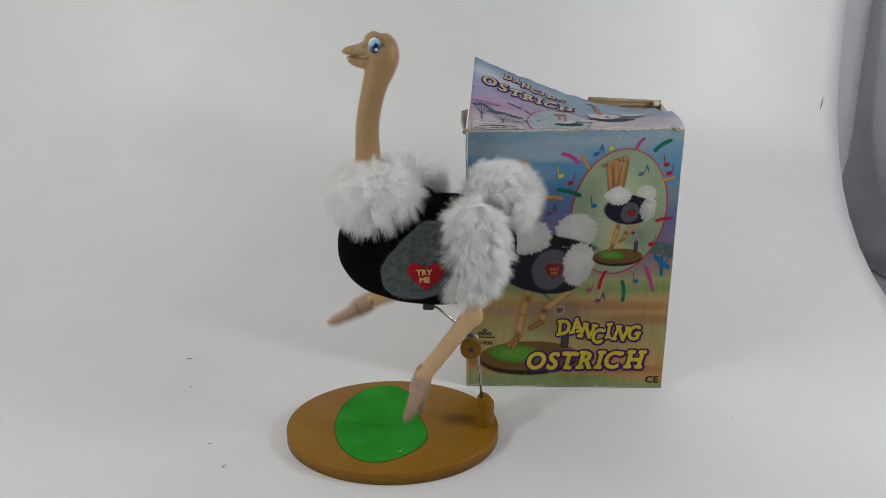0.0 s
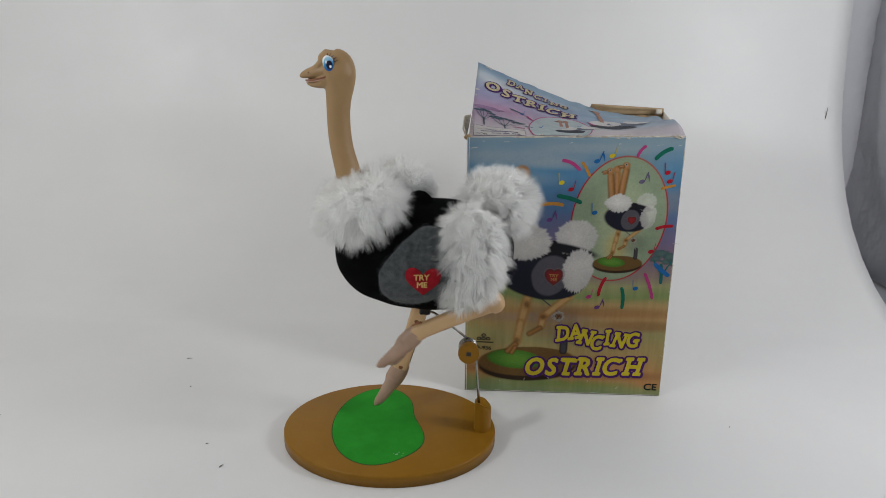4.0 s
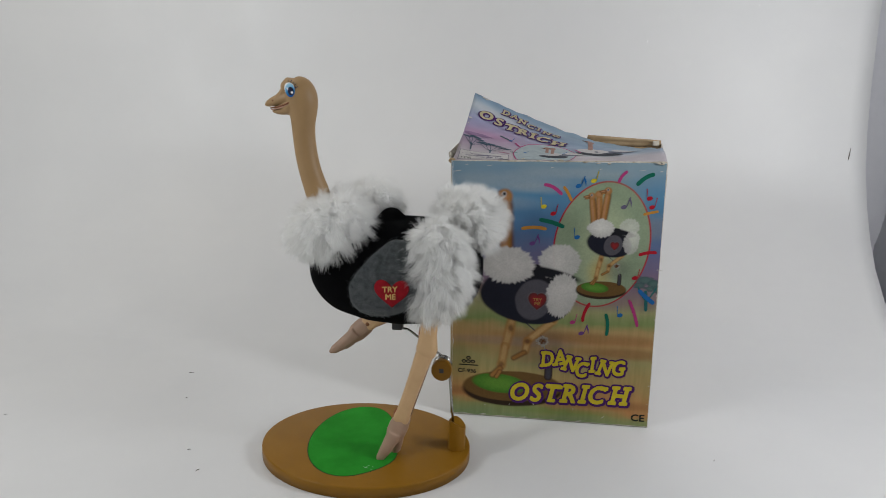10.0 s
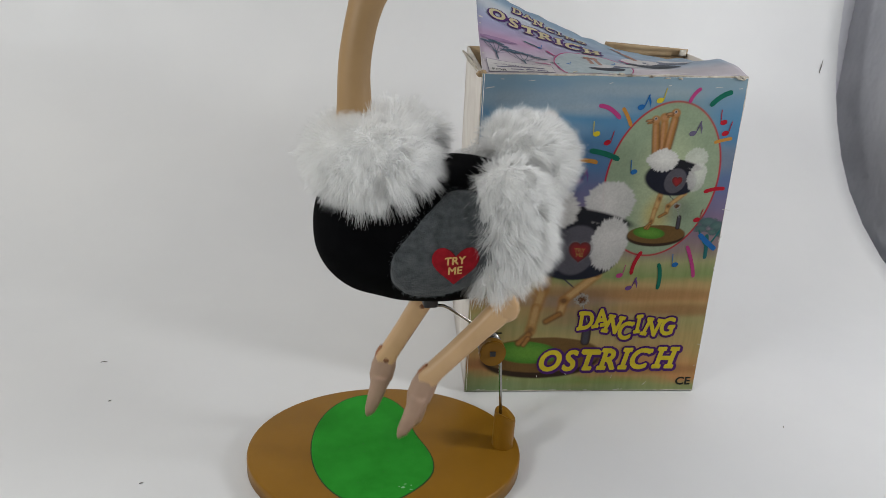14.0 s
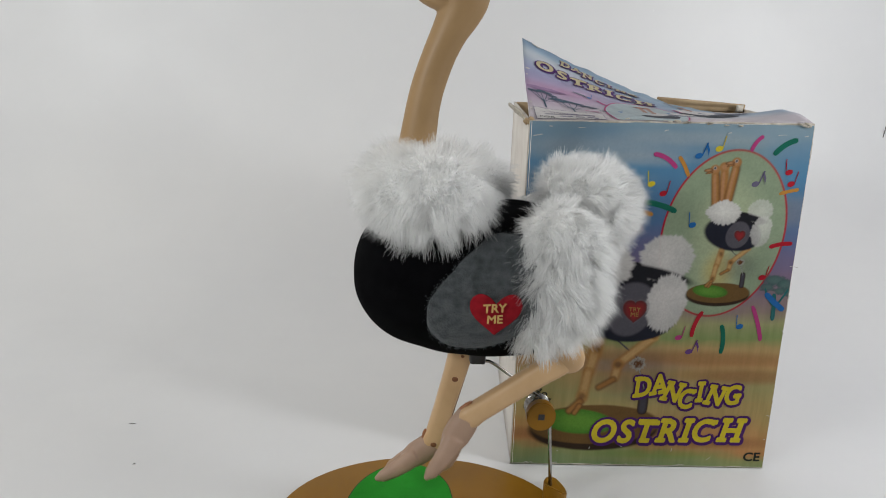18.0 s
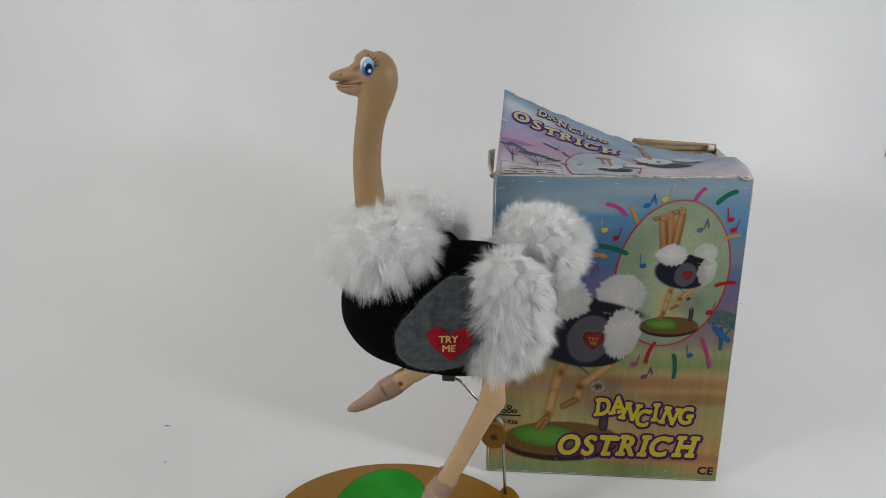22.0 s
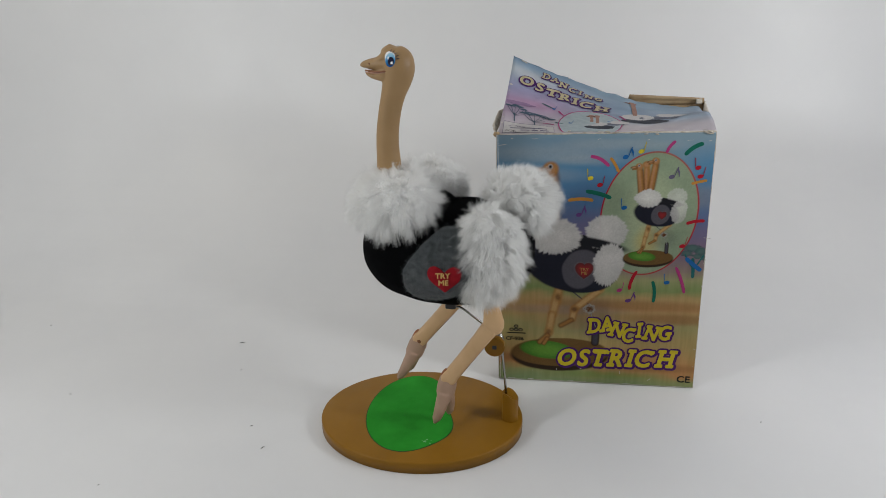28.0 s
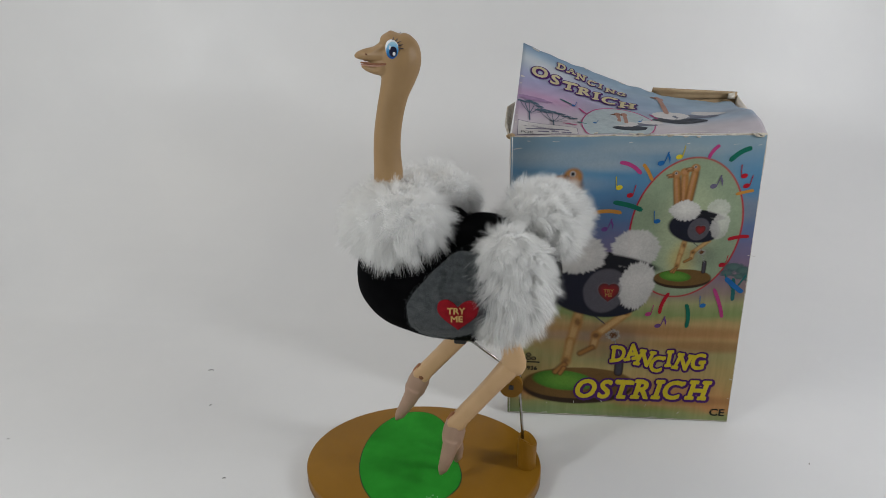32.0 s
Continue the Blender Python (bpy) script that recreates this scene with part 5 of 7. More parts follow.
def print_front(front):
    put = lambda x, y, lift: Vector((x, -0.00012 - lift * 0.2, y))
    P = lambda nm, pts, ink, lift: sheet_poly(nm, pts, INK[ink], front, lift, put)
    for ink, pts, w in (("pink", ((0.091, 0.266), (0.101, 0.2635), (0.110, 0.256)), 0.0036), ("orange", ((0.111, 0.265), (0.116, 0.258), (0.120, 0.250)), 0.003), ("green", ((0.088, 0.229), (0.102, 0.2265), (0.114, 0.222)), 0.0044),
                        ("orange", ((0.070, 0.2185), (0.084, 0.2205), (0.096, 0.219)), 0.0036), ("pink", ((0.166, 0.271), (0.169, 0.278), (0.174, 0.283)), 0.003), ("green", ((0.184, 0.269), (0.192, 0.277), (0.201, 0.281)), 0.0042),
                        ("orange", ((0.193, 0.239), (0.201, 0.2415), (0.208, 0.243)), 0.0028), ("red", ((0.192, 0.196), (0.201, 0.199), (0.210, 0.1995)), 0.0034), ("red", ((0.146, 0.141), (0.141, 0.130), (0.1395, 0.119)), 0.0034),
                        ("green", ((0.163, 0.130), (0.166, 0.118), (0.1655, 0.105)), 0.0036), ("pink", ((0.186, 0.147), (0.193, 0.131), (0.197, 0.117)), 0.0034), ("blue", ((0.195, 0.158), (0.204, 0.150), (0.212, 0.144)), 0.0046)):
        P("streamer", ribbon_pts(pts, w), ink, 0.0011)
    for x, y, kind, ink in ((0.092, 0.243, "l", "yellow"), (0.102, 0.236, "r", "red"), (0.126, 0.266, "d", "blue"), (0.141, 0.272, "r", "yellow"), (0.173, 0.246, "d", "grey"), (0.198, 0.256, "l", "red"), (0.201, 0.247, "r", "red"), (0.128, 0.212, "l", "blue"), (0.082, 0.203, "d", "violet"), (0.190, 0.171, "r", "red"), (0.129, 0.118, "r", "pink"), (0.178, 0.129, "l", "blue"), (0.139, 0.106, "d", "violet")):
        print_note(x, y, kind, INK[ink], front, put, 0.0011)
    # little tree at the edge
    P("printed_tree", ribbon_pts(((0.204, 0.135), (0.2035, 0.147), (0.202, 0.158)), 0.0035), "teal", 0.0008)
    P("printed_tree", ribbon_pts(((0.203, 0.147), (0.198, 0.154), (0.194, 0.162)), 0.0016), "teal", 0.0009)
    P("printed_tree", ribbon_pts(((0.204, 0.146), (0.209, 0.154), (0.213, 0.162)), 0.0016), "teal", 0.0010)
    words = [(0.1045, 0.0745, 8), (0.1170, 0.0770, 12), (0.1305, 0.0705, -10), (0.1425, 0.0645, 4), (0.1535, 0.0710, 6), (0.1670, 0.0680, -8), (0.1815, 0.0690, 4)]
    print_words("DANCING", words, 0.0240, front, put, 0.0013, INK["yellow"], INK["purple"], 0.22, 0.78)
    words = [(0.0765, 0.0335, 0), (0.0950, 0.0337, 0), (0.1130, 0.0345, 0), (0.1300, 0.0350, 0), (0.1465, 0.0355, 0), (0.1610, 0.0358, 0), (0.1850, 0.0365, 0)]
    print_words("OSTRICH", words, 0.0290, front, put, 0.0013, INK["yellow"], INK["purple"], 0.22, 0.88)
    for text, x, y, size, ink in (("CE", 0.1985, 0.0075, 0.0112, "ink"), ("CF-936", 0.0070, 0.0518, 0.0062, "ink"), ("TRY", 0.0857, 0.1395, 0.0048, "tan"), ("ME", 0.0873, 0.1352, 0.0048, "tan")):
        bm = bmesh.new()
        for k in range(5):
            q = 2 * math.pi * k / 5
            one = glyphs(text, size, 0.0)
            for v in one.verts:
                v.co = put(x + v.co.x * 1.1 + 0.03 * size * math.cos(q), y + v.co.y + 0.03 * size * math.sin(q), 0.0012 + 0.00008 * k)
            copy = bpy.data.meshes.new("letter_copy")
            one.to_mesh(copy)
            one.free()
            bm.from_mesh(copy)
            bpy.data.meshes.remove(copy)
        part("lettering", bm, INK[ink], front, smooth=False)
    # maker's mark as plain rings, and its line of tiny writing as a bar
    for x, y in ((0.0135, 0.0650), (0.0185, 0.0650), (0.0235, 0.0650), (0.0185, 0.0692)):
        ring = oval_pts(x, y, 0.0026, 0.0022, 0, 18)
        P("maker_mark", ring, "ink", 0.0011)
        P("maker_mark", oval_pts(x, y, 0.0014, 0.0011, 0, 14), "straw", 0.0013)
    P("maker_line", [(0.0085, 0.0602), (0.0295, 0.0602), (0.0295, 0.0616), (0.0085, 0.0616)], "ink", 0.0011)

    # white wear where the ink has rubbed off
    for k in range(34):
        edge = k % 2 if k < 28 else 2
        cx, cy = ((random.uniform(0.002, 0.215), random.choice((0.0025, 0.284))), (random.choice((0.0015, 0.2145)), random.uniform(0.01, 0.28)), (random.uniform(0.01, 0.21), random.uniform(0.0, 0.03)), (random.uniform(0.01, 0.2), random.uniform(0.03, 0.27)))[edge]
        a, ln = random.uniform(0, 3.14), random.uniform(0.0008, 0.004) * (0.6 if edge > 1 else 1.0)
        if edge == 0:
            a *= 0.08
        P("scuff", ribbon_pts(((cx - ln * math.cos(a), cy - ln * math.sin(a)), (cx, cy + random.uniform(-0.0004, 0.0004)), (cx + ln * math.cos(a), cy + ln * math.sin(a))), random.uniform(0.00025, 0.0007)), "scuff", 0.0021)


def print_lid(lid):
    put = lambda s, t, lift: lid_point(min(0.995, max(0.005, s)), min(0.99, max(0.004, t)), 0.0005 + lift * 0.15)
    P = lambda nm, pts, ink, lift: sheet_poly(nm, pts, INK[ink], lid, lift, put)
    spots = ((0.184, 0.900), (0.230, 0.895), (0.275, 0.850), (0.324, 0.815), (0.366, 0.805), (0.411, 0.765), (0.461, 0.760))
    print_words("DANCING", [(s, t, -3) for s, t in spots], 0.106, lid, put, 0.0008, INK["cream"], INK["purple"], 0.05, 0.50)
    spots = ((0.088, 0.765), (0.158, 0.735), (0.224, 0.700), (0.292, 0.665), (0.345, 0.630), (0.400, 0.595), (0.480, 0.555))
    print_words("OSTRICH", [(s, t, -3) for s, t in spots], 0.145, lid, put, 0.0008, INK["cream"], INK["purple"], 0.05, 0.62)
    rim, inner = oval_pts(0.43, 0.17, 0.152, 0.300, 0, 48), oval_pts(0.43, 0.17, 0.147, 0.286, 0, 48)
    band = bmesh.new()
    for k in range(48):
        band.faces.new([band.verts.new(put(s, t, 0.0002)) for s, t in (rim[k], rim[(k + 1) % 48], inner[(k + 1) % 48], inner[k])])
    part("oval_rim", band, INK["pink"], lid, smooth=False)
    P("printed_oval", oval_pts(0.43, 0.17, 0.147, 0.286, 0, 48), "frost", 0.0002)
    # two birds, the smaller one in the oval
    for cx, cy, k, hy in ((0.46, 0.17, 0.66, 0.35), (0.66, 0.40, 1.0, 0.86)):
        P("printed_body", oval_pts(cx + 0.03 * k, cy - 0.11 * k, 0.115 * k, 0.060 * k, -4, 40), "bluegrey", 0.0003)
        P("printed_body", oval_pts(cx + 0.10 * k, cy - 0.01 * k, 0.100 * k, 0.045 * k, 3, 30), "shade", 0.00032)
        P("printed_tuft", oval_pts(cx, cy, 0.078 * k, 0.075 * k, 0, 70, 0.05, 3), "snow", 0.0004)
        P("printed_tuft", oval_pts(cx + 0.165 * k, cy + 0.07 * k, 0.075 * k, 0.065 * k, 4, 60, 0.06, 4), "snow", 0.0004)
        for dx in ((-0.028, 0.0) if k < 1 else (-0.018,)):
            P("printed_neck", ribbon_pts(((cx + dx + 0.004, cy + 0.03 * k), (cx + dx + 0.004, (cy + hy) / 2), (cx + dx + 0.002, hy)), 0.024 * k), "blush", 0.0005)
            P("printed_head", oval_pts(cx + dx, hy + 0.01, 0.022 * k, 0.045 * k, 0, 20), "blush", 0.0006)
            P("printed_bill", [(cx + dx - 0.015 * k, hy + 0.03 * k), (cx + dx - 0.048 * k, hy), (cx + dx - 0.012 * k, hy - 0.02 * k)], "brown", 0.00065)
    # flat-topped trees under a lilac ridge
    P("printed_ridge", oval_pts(0.065, 0.452, 0.085, 0.022, -12, 36, 0.16, 6), "lilac", 0.0001)
    for x0, y0, reach in ((0.165, 0.13, 1.0), (0.062, 0.22, 0.75)):
        P("printed_tree", ribbon_pts(((x0 + 0.004, y0 - 0.03), (x0, y0 + 0.03), (x0 - 0.002, y0 + 0.08)), 0.006), "slate", 0.00035)
        for x1, y1, w in ((-0.062, 0.185, 0.0030), (-0.034, 0.175, 0.0034), (-0.010, 0.190, 0.0026), (0.022, 0.170, 0.0030), (0.050, 0.140, 0.0034), (0.078, 0.110, 0.0026)):
            P("printed_tree", ribbon_pts(((x0 - 0.001, y0 + 0.05), (x0 + x1 * 0.55 * reach, y0 + y1 * 0.62), (x0 + x1 * reach, y0 + y1)), w), "slate", 0.00035)
            P("printed_tree", oval_pts(x0 + x1 * reach, y0 + y1 + 0.008, 0.024 * reach, 0.011, -14, 30, 0.35, int(900 * (x0 + x1) + 200)), "slate", 0.0003)
    # warning label in a thin frame; its second line starts with a word that can be made out
    P("label_frame", [(0.017, 0.190), (0.262, 0.088), (0.268, 0.004), (0.022, 0.010)], "grey", 0.0007)
    P("warning_label", [(0.019, 0.184), (0.260, 0.084), (0.266, 0.008), (0.024, 0.014)], "label", 0.0014)
    for s0, s1, t0, t1 in ((0.032, 0.056, 0.128, 0.118), (0.032, 0.230, 0.088, 0.044), (0.105, 0.150, 0.040, 0.030), (0.160, 0.190, 0.028, 0.022), (0.200, 0.240, 0.022, 0.014)):
        P("label_line", [(s0, t0), (s1, t1), (s1, t1 + 0.012), (s0, t0 + 0.012)], "grey", 0.0020)
    for text, s0, t0, size, slope, ink in (("WARNING", 0.072, 0.110, 0.034, 0.42, "grey"), ("FOR", 0.034, 0.036, 0.046, 0.25, "ink")):
        bm = glyphs(text, size, 0.0)
        for v in bm.verts:
            v.co = put(s0 + v.co.x * 0.62, t0 + v.co.y - slope * v.co.x, 0.0024)
        part("lettering", bm, INK[ink], lid, smooth=False)
    for pts, ink in ((((0.205, 0.165), (0.235, 0.150), (0.262, 0.130)), "pink"), (((0.185, 0.495), (0.210, 0.470), (0.238, 0.440)), "teal"), (((0.26, 0.19), (0.285, 0.17), (0.30, 0.155)), "teal"), (((0.27, 0.40), (0.285, 0.36), (0.30, 0.33)), "pink"), (((0.57, 0.40), (0.585, 0.36), (0.60, 0.31)), "pink")):
        P("streamer", ribbon_pts(pts, 0.009), ink, 0.0004)
    for s, t in ((0.245, 0.43), (0.335, 0.18), (0.52, 0.23)):
        P("music_note", oval_pts(s, t, 0.008, 0.013, 20, 14), "blue", 0.0005)
        P("music_stem", [(s + 0.005, t), (s + 0.007, t), (s + 0.016, t + 0.06), (s + 0.013, t + 0.06)], "blue", 0.0005)
    # rubbed and frayed paper along the free edge and the fold
    for k in range(30):
        s, t = (random.uniform(0.02, 0.98), random.choice((0.985, 0.012))) if k % 5 else (random.choice((0.008, 0.990)), random.uniform(0.05, 0.95))
        ln, w = random.uniform(0.003, 0.018), random.uniform(0.003, 0.010)
        P("scuff", oval_pts(s, t, ln, w, random.uniform(-10, 10), 14, 0.35, k), "scuff", 0.0011)


make_box()

# near-white colour stands in for glints on glossy marks of the sweep
FLECK = mottled("glint_white", (0.90, 0.90, 0.90), (0.95, 0.95, 0.95), 80, 0.1, bump=0)
CREASE = mottled("crease_brown", (0.30, 0.27, 0.25), (0.40, 0.36, 0.34), 300, 0.8)
# ---- dust and marks on the sweep ----
for x, y, s, turn in ((0.113, 1.230, 0.006, 10), (0.137, 1.164, 0.0022, 40), (0.721, 1.115, 0.003, 70), (0.788, 1.412, 0.0025, 0), (-0.237, 1.2075, 0.007, 25), (-0.165, 1.252, 0.003, 80), (0.2155, 1.0185, 0.005, 60), (0.1905, 1.054, 0.003, 20), (-0.039, 1.093, 0.003, 5), (0.080, 0.946, 0.002, 30)):
    bm = tube([(-s / 2, 0, 0.0006), (0, s * 0.08, 0.0009), (s / 2, 0, 0.0006)], [0.00025, 0.00045, 0.0002], 6)
    ob = link("dust_speck", bm, DUST)
    ob.matrix_world = pose(x, y, 0, 0, 0, turn)
    tagged(ob, "tiny dark speck of dust on the white sweep", "dust", "dust specks")
bm = tube([(0, 0, -0.010), (0.001, 0, 0.0), (0.0015, 0, 0.010)], [0.0004, 0.0008, 0.0003], 6)
ob = link("scuff_mark", bm, DUST)
ob.location = (1.0035, 1.639, 0.2475)
tagged(ob, "short dark scuff on the white sweep", "mark")


# small glossy marks, their highlights painted on as white bits
for x, y, z, s in ((0.644, 1.6725, 0.438, 0.0016), (0.656, 1.6720, 0.424, 0.0012), (0.690, 1.6710, 0.410, 0.0020), (0.705, 1.6730, 0.445, 0.0012), (0.853, 1.6740, 0.466, 0.0015), (-0.495, 1.6640, 0.362, 0.0030), (0.672, 1.6700, 0.392, 0.0010)):
    ob = link("glint_fleck", ball((0, 0, 0), (s * 0.35, 0.0006, s), None, 10), FLECK)
    ob.matrix_world = pose(x, y - 0.004, z, 0, 12 * math.sin(x * 40), 0)
    tagged(ob, "tiny glossy mark on the white sweep, its glint painted white", "mark", "glossy flecks")
for x, z, ln, turn in ((1.0215, 0.150, 0.012, 25), (1.0170, 0.141, 0.009, -30), (1.0235, 0.135, 0.008, 60)):
    ob = link("crease_mark", tube([(-ln / 2, 0, 0), (0, 0, ln * 0.12), (ln / 2, 0, 0)], [0.0002, 0.0005, 0.0002], 6), CREASE)
    ob.matrix_world = pose(x, 1.5905 + (z - 0.142) * 0.75, z, 0, turn, 0)
    tagged(ob, "faint brown crease near the edge of the sweep", "mark", "crease marks")


# ---- what moves: the body bobs, the neck nods and the legs kick until the music stops ----
def motions():
    # seconds; body x, z, turn; neck lean
    sway = [
        (0, 0.4100, 0.1980, -4.0, 0.5), (0.1, 0.4108, 0.1995, 1.8, 8.6), (0.2, 0.4096, 0.1981, 1.8, 6.7), (0.3, 0.4060, 0.1957, -5.3, 19.4),
        (0.4, 0.4039, 0.1939, -8.0, 8.2), (0.5, 0.4040, 0.1940, -4.0, -5.5), (0.6, 0.4064, 0.1971, 3.6, 1.9), (0.7, 0.4061, 0.1978, 3.6, 6.3),
        (0.8, 0.4046, 0.1971, -0.4, 9.4), (0.9, 0.4035, 0.1950, -2.9, 11.3), (1, 0.4040, 0.1940, -1.0, -1.5), (1.1, 0.4053, 0.1953, 3.3, -4.1),
        (1.2, 0.4052, 0.1965, 3.7, 7.4), (1.3, 0.4035, 0.1960, -0.7, 8.7), (1.4, 0.4032, 0.1940, -0.9, 16.8), (1.5, 0.4030, 0.1910, -1.0, 8.0),
        (1.6, 0.4031, 0.1914, -1.2, -5.0), (1.7, 0.4058, 0.1951, 6.1, -2.0), (1.8, 0.4060, 0.1971, 6.0, 7.2), (1.9, 0.4046, 0.1944, 1.5, 8.8),
        (2, 0.4050, 0.1930, 2.0, 14.0), (2.1, 0.4034, 0.1921, -4.1, 0.5), (2.2, 0.4033, 0.1951, -5.7, -1.1), (2.3, 0.4055, 0.1998, -0.6, 4.8),
        (2.4, 0.4060, 0.2000, -0.7, 7.5), (2.5, 0.4060, 0.2010, -2.0, 15.0), (2.6, 0.4052, 0.1979, -5.6, 10.4), (2.7, 0.4053, 0.1968, -6.4, -2.0),
        (2.8, 0.4074, 0.1989, -1.5, -1.6), (2.9, 0.4090, 0.1999, 2.3, 8.3), (3, 0.4090, 0.2000, 1.0, 10.5), (3.1, 0.4072, 0.1974, -6.3, 18.9),
        (3.2, 0.4069, 0.1970, -9.4, 4.7), (3.3, 0.4096, 0.1985, -3.1, -1.8), (3.4, 0.4112, 0.2014, -0.3, 2.9), (3.5, 0.4110, 0.2050, -3.0, 11.0),
        (3.6, 0.4101, 0.2034, -3.8, -5.0), (3.7, 0.4118, 0.2051, 2.9, -2.0), (3.8, 0.4110, 0.2051, 2.2, 7.2), (3.9, 0.4086, 0.2004, -2.9, 8.8),
        (4, 0.4080, 0.1970, -3.0, 14.0), (4.1, 0.4058, 0.1939, -8.3, 0.5), (4.2, 0.4051, 0.1947, -9.1, -1.1), (4.3, 0.4067, 0.1972, -3.2, 4.8),
        (4.4, 0.4066, 0.1952, -2.5, 7.5), (4.5, 0.4060, 0.1940, -3.0, 15.0), (4.6, 0.4042, 0.1907, -7.2, 10.4), (4.7, 0.4033, 0.1894, -8.6, -2.0),
        (4.8, 0.4044, 0.1913, -4.3, -1.6), (4.9, 0.4050, 0.1921, -1.1, 8.3), (5, 0.4040, 0.1920, -3.0, 10.5), (5.1, 0.4012, 0.1890, -9.5, 18.9),
        (5.2, 0.3999, 0.1882, -11.8, 4.7), (5.3, 0.4016, 0.1893, -4.7, -1.8), (5.4, 0.4022, 0.1918, -1.1, 2.9), (5.5, 0.4010, 0.1950, -3.0, -3.5),
        (5.6, 0.4025, 0.1952, 1.4, -3.7), (5.7, 0.4031, 0.1966, 2.9, 8.1), (5.8, 0.4028, 0.1964, 1.7, 4.9), (5.9, 0.4023, 0.1938, -0.1, 13.2),
        (6, 0.4010, 0.1910, -4.0, 0.5), (6.1, 0.4032, 0.1934, -0.6, -4.9), (6.2, 0.4065, 0.1965, 6.4, 6.5), (6.3, 0.4055, 0.1962, 0.5, 9.3),
        (6.4, 0.4065, 0.1957, 0.6, 14.3), (6.5, 0.4060, 0.1940, -4.0, 13.5), (6.6, 0.4049, 0.1935, -5.0, -4.0), (6.7, 0.4054, 0.1950, -1.5, -5.7),
        (6.8, 0.4058, 0.1981, 1.9, 1.6), (6.9, 0.4043, 0.1971, -0.3, 13.1), (7, 0.4030, 0.1960, -2.0, 17.5), (7.1, 0.4035, 0.1945, -2.0, 19.0),
        (7.2, 0.4048, 0.1957, 0.6, 16.1), (7.3, 0.4048, 0.1970, -0.8, 13.2), (7.4, 0.4059, 0.1984, 0.9, 13.6), (7.5, 0.4050, 0.1980, -3.0, 15.5),
        (7.6, 0.4054, 0.1979, -1.9, 14.9), (7.7, 0.4057, 0.1976, -1.0, 14.0), (7.8, 0.4058, 0.1971, -0.5, 13.8), (7.9, 0.4057, 0.1974, -0.8, 14.5),
        (8, 0.4060, 0.1980, 0.0, 15.0), (8.1, 0.4055, 0.1977, -0.6, 14.1), (8.2, 0.4049, 0.1983, -1.2, 12.0), (8.3, 0.4047, 0.1990, -0.8, 16.6),
        (8.4, 0.4031, 0.1955, -4.7, 1.3), (8.5, 0.4040, 0.1990, -1.0, -1.0), (8.6, 0.4044, 0.1970, 1.8, -1.7), (8.7, 0.4051, 0.1986, 5.4, 11.2),
        (8.8, 0.4027, 0.1971, -0.0, 11.7), (8.9, 0.4021, 0.1965, -0.2, 20.6), (9, 0.4010, 0.1960, -2.0, 1.5), (9.1, 0.4015, 0.1976, 1.6, -6.3),
        (9.2, 0.4017, 0.1992, 3.9, 2.5), (9.3, 0.3999, 0.1972, 0.6, 7.2), (9.4, 0.3947, 0.1961, -12.8, 13.3), (9.5, 0.3970, 0.1920, -4.0, 19.0),
        (9.6, 0.3990, 0.1936, -2.5, 0.2), (9.7, 0.4019, 0.1969, 1.8, -5.5), (9.8, 0.4059, 0.2000, 9.4, 6.0), (9.9, 0.4058, 0.1988, 4.8, 6.7),
        (10, 0.4060, 0.1970, 1.0, 18.5), (10.1, 0.4039, 0.1949, -6.0, 7.6), (10.2, 0.4040, 0.1956, -6.7, -3.4), (10.3, 0.4060, 0.1986, -1.4, 3.9),
        (10.4, 0.4076, 0.2011, 2.6, 9.3), (10.5, 0.4060, 0.2000, -3.0, 7.0), (10.6, 0.4070, 0.1973, -3.3, 16.6), (10.7, 0.4068, 0.1982, -7.3, 2.5),
        (10.8, 0.4092, 0.1989, -3.6, -2.9), (10.9, 0.4117, 0.2028, 0.6, 7.6), (11, 0.4120, 0.2020, -2.0, 6.5), (11.1, 0.4118, 0.2001, -2.7, 12.9),
        (11.2, 0.4106, 0.1986, -6.0, 7.7), (11.3, 0.4103, 0.1994, -7.1, 0.4), (11.4, 0.4105, 0.2012, -6.5, 2.4), (11.5, 0.4120, 0.2060, -2.0, 12.0),
        (11.6, 0.4116, 0.2034, -2.6, 6.2), (11.7, 0.4108, 0.2025, -4.5, 18.1), (11.8, 0.4087, 0.1998, -10.0, 4.1), (11.9, 0.4095, 0.2008, -6.9, -3.5),
        (12, 0.4120, 0.2040, 1.0, 5.5), (12.1, 0.4105, 0.2016, -1.6, 7.4), (12.2, 0.4094, 0.1993, -3.2, 15.3), (12.3, 0.4081, 0.1966, -5.2, 9.0),
        (12.4, 0.4077, 0.1961, -4.6, -3.3), (12.5, 0.4090, 0.2000, 1.0, -3.0), (12.6, 0.4092, 0.2013, 4.4, 9.2), (12.7, 0.4054, 0.1992, -3.7, 8.4),
        (12.8, 0.4050, 0.1980, -2.0, 19.1), (12.9, 0.4036, 0.1948, -3.2, 4.1), (13, 0.4050, 0.1960, 4.0, -5.5), (13.1, 0.4062, 0.1972, 9.9, -0.0),
        (13.2, 0.4050, 0.1970, 8.8, 3.4), (13.3, 0.4028, 0.1949, 4.5, 7.8), (13.4, 0.4017, 0.1931, 3.6, 9.8), (13.5, 0.4010, 0.1930, 4.0, -6.5),
        (14, 0.4020, 0.1950, 6.0, 2.0), (14.5, 0.4040, 0.1960, 5.0, 15.0), (14.75, 0.4050, 0.1970, 3.0, 13.4), (15, 0.4070, 0.1930, 2.0, 20.5),
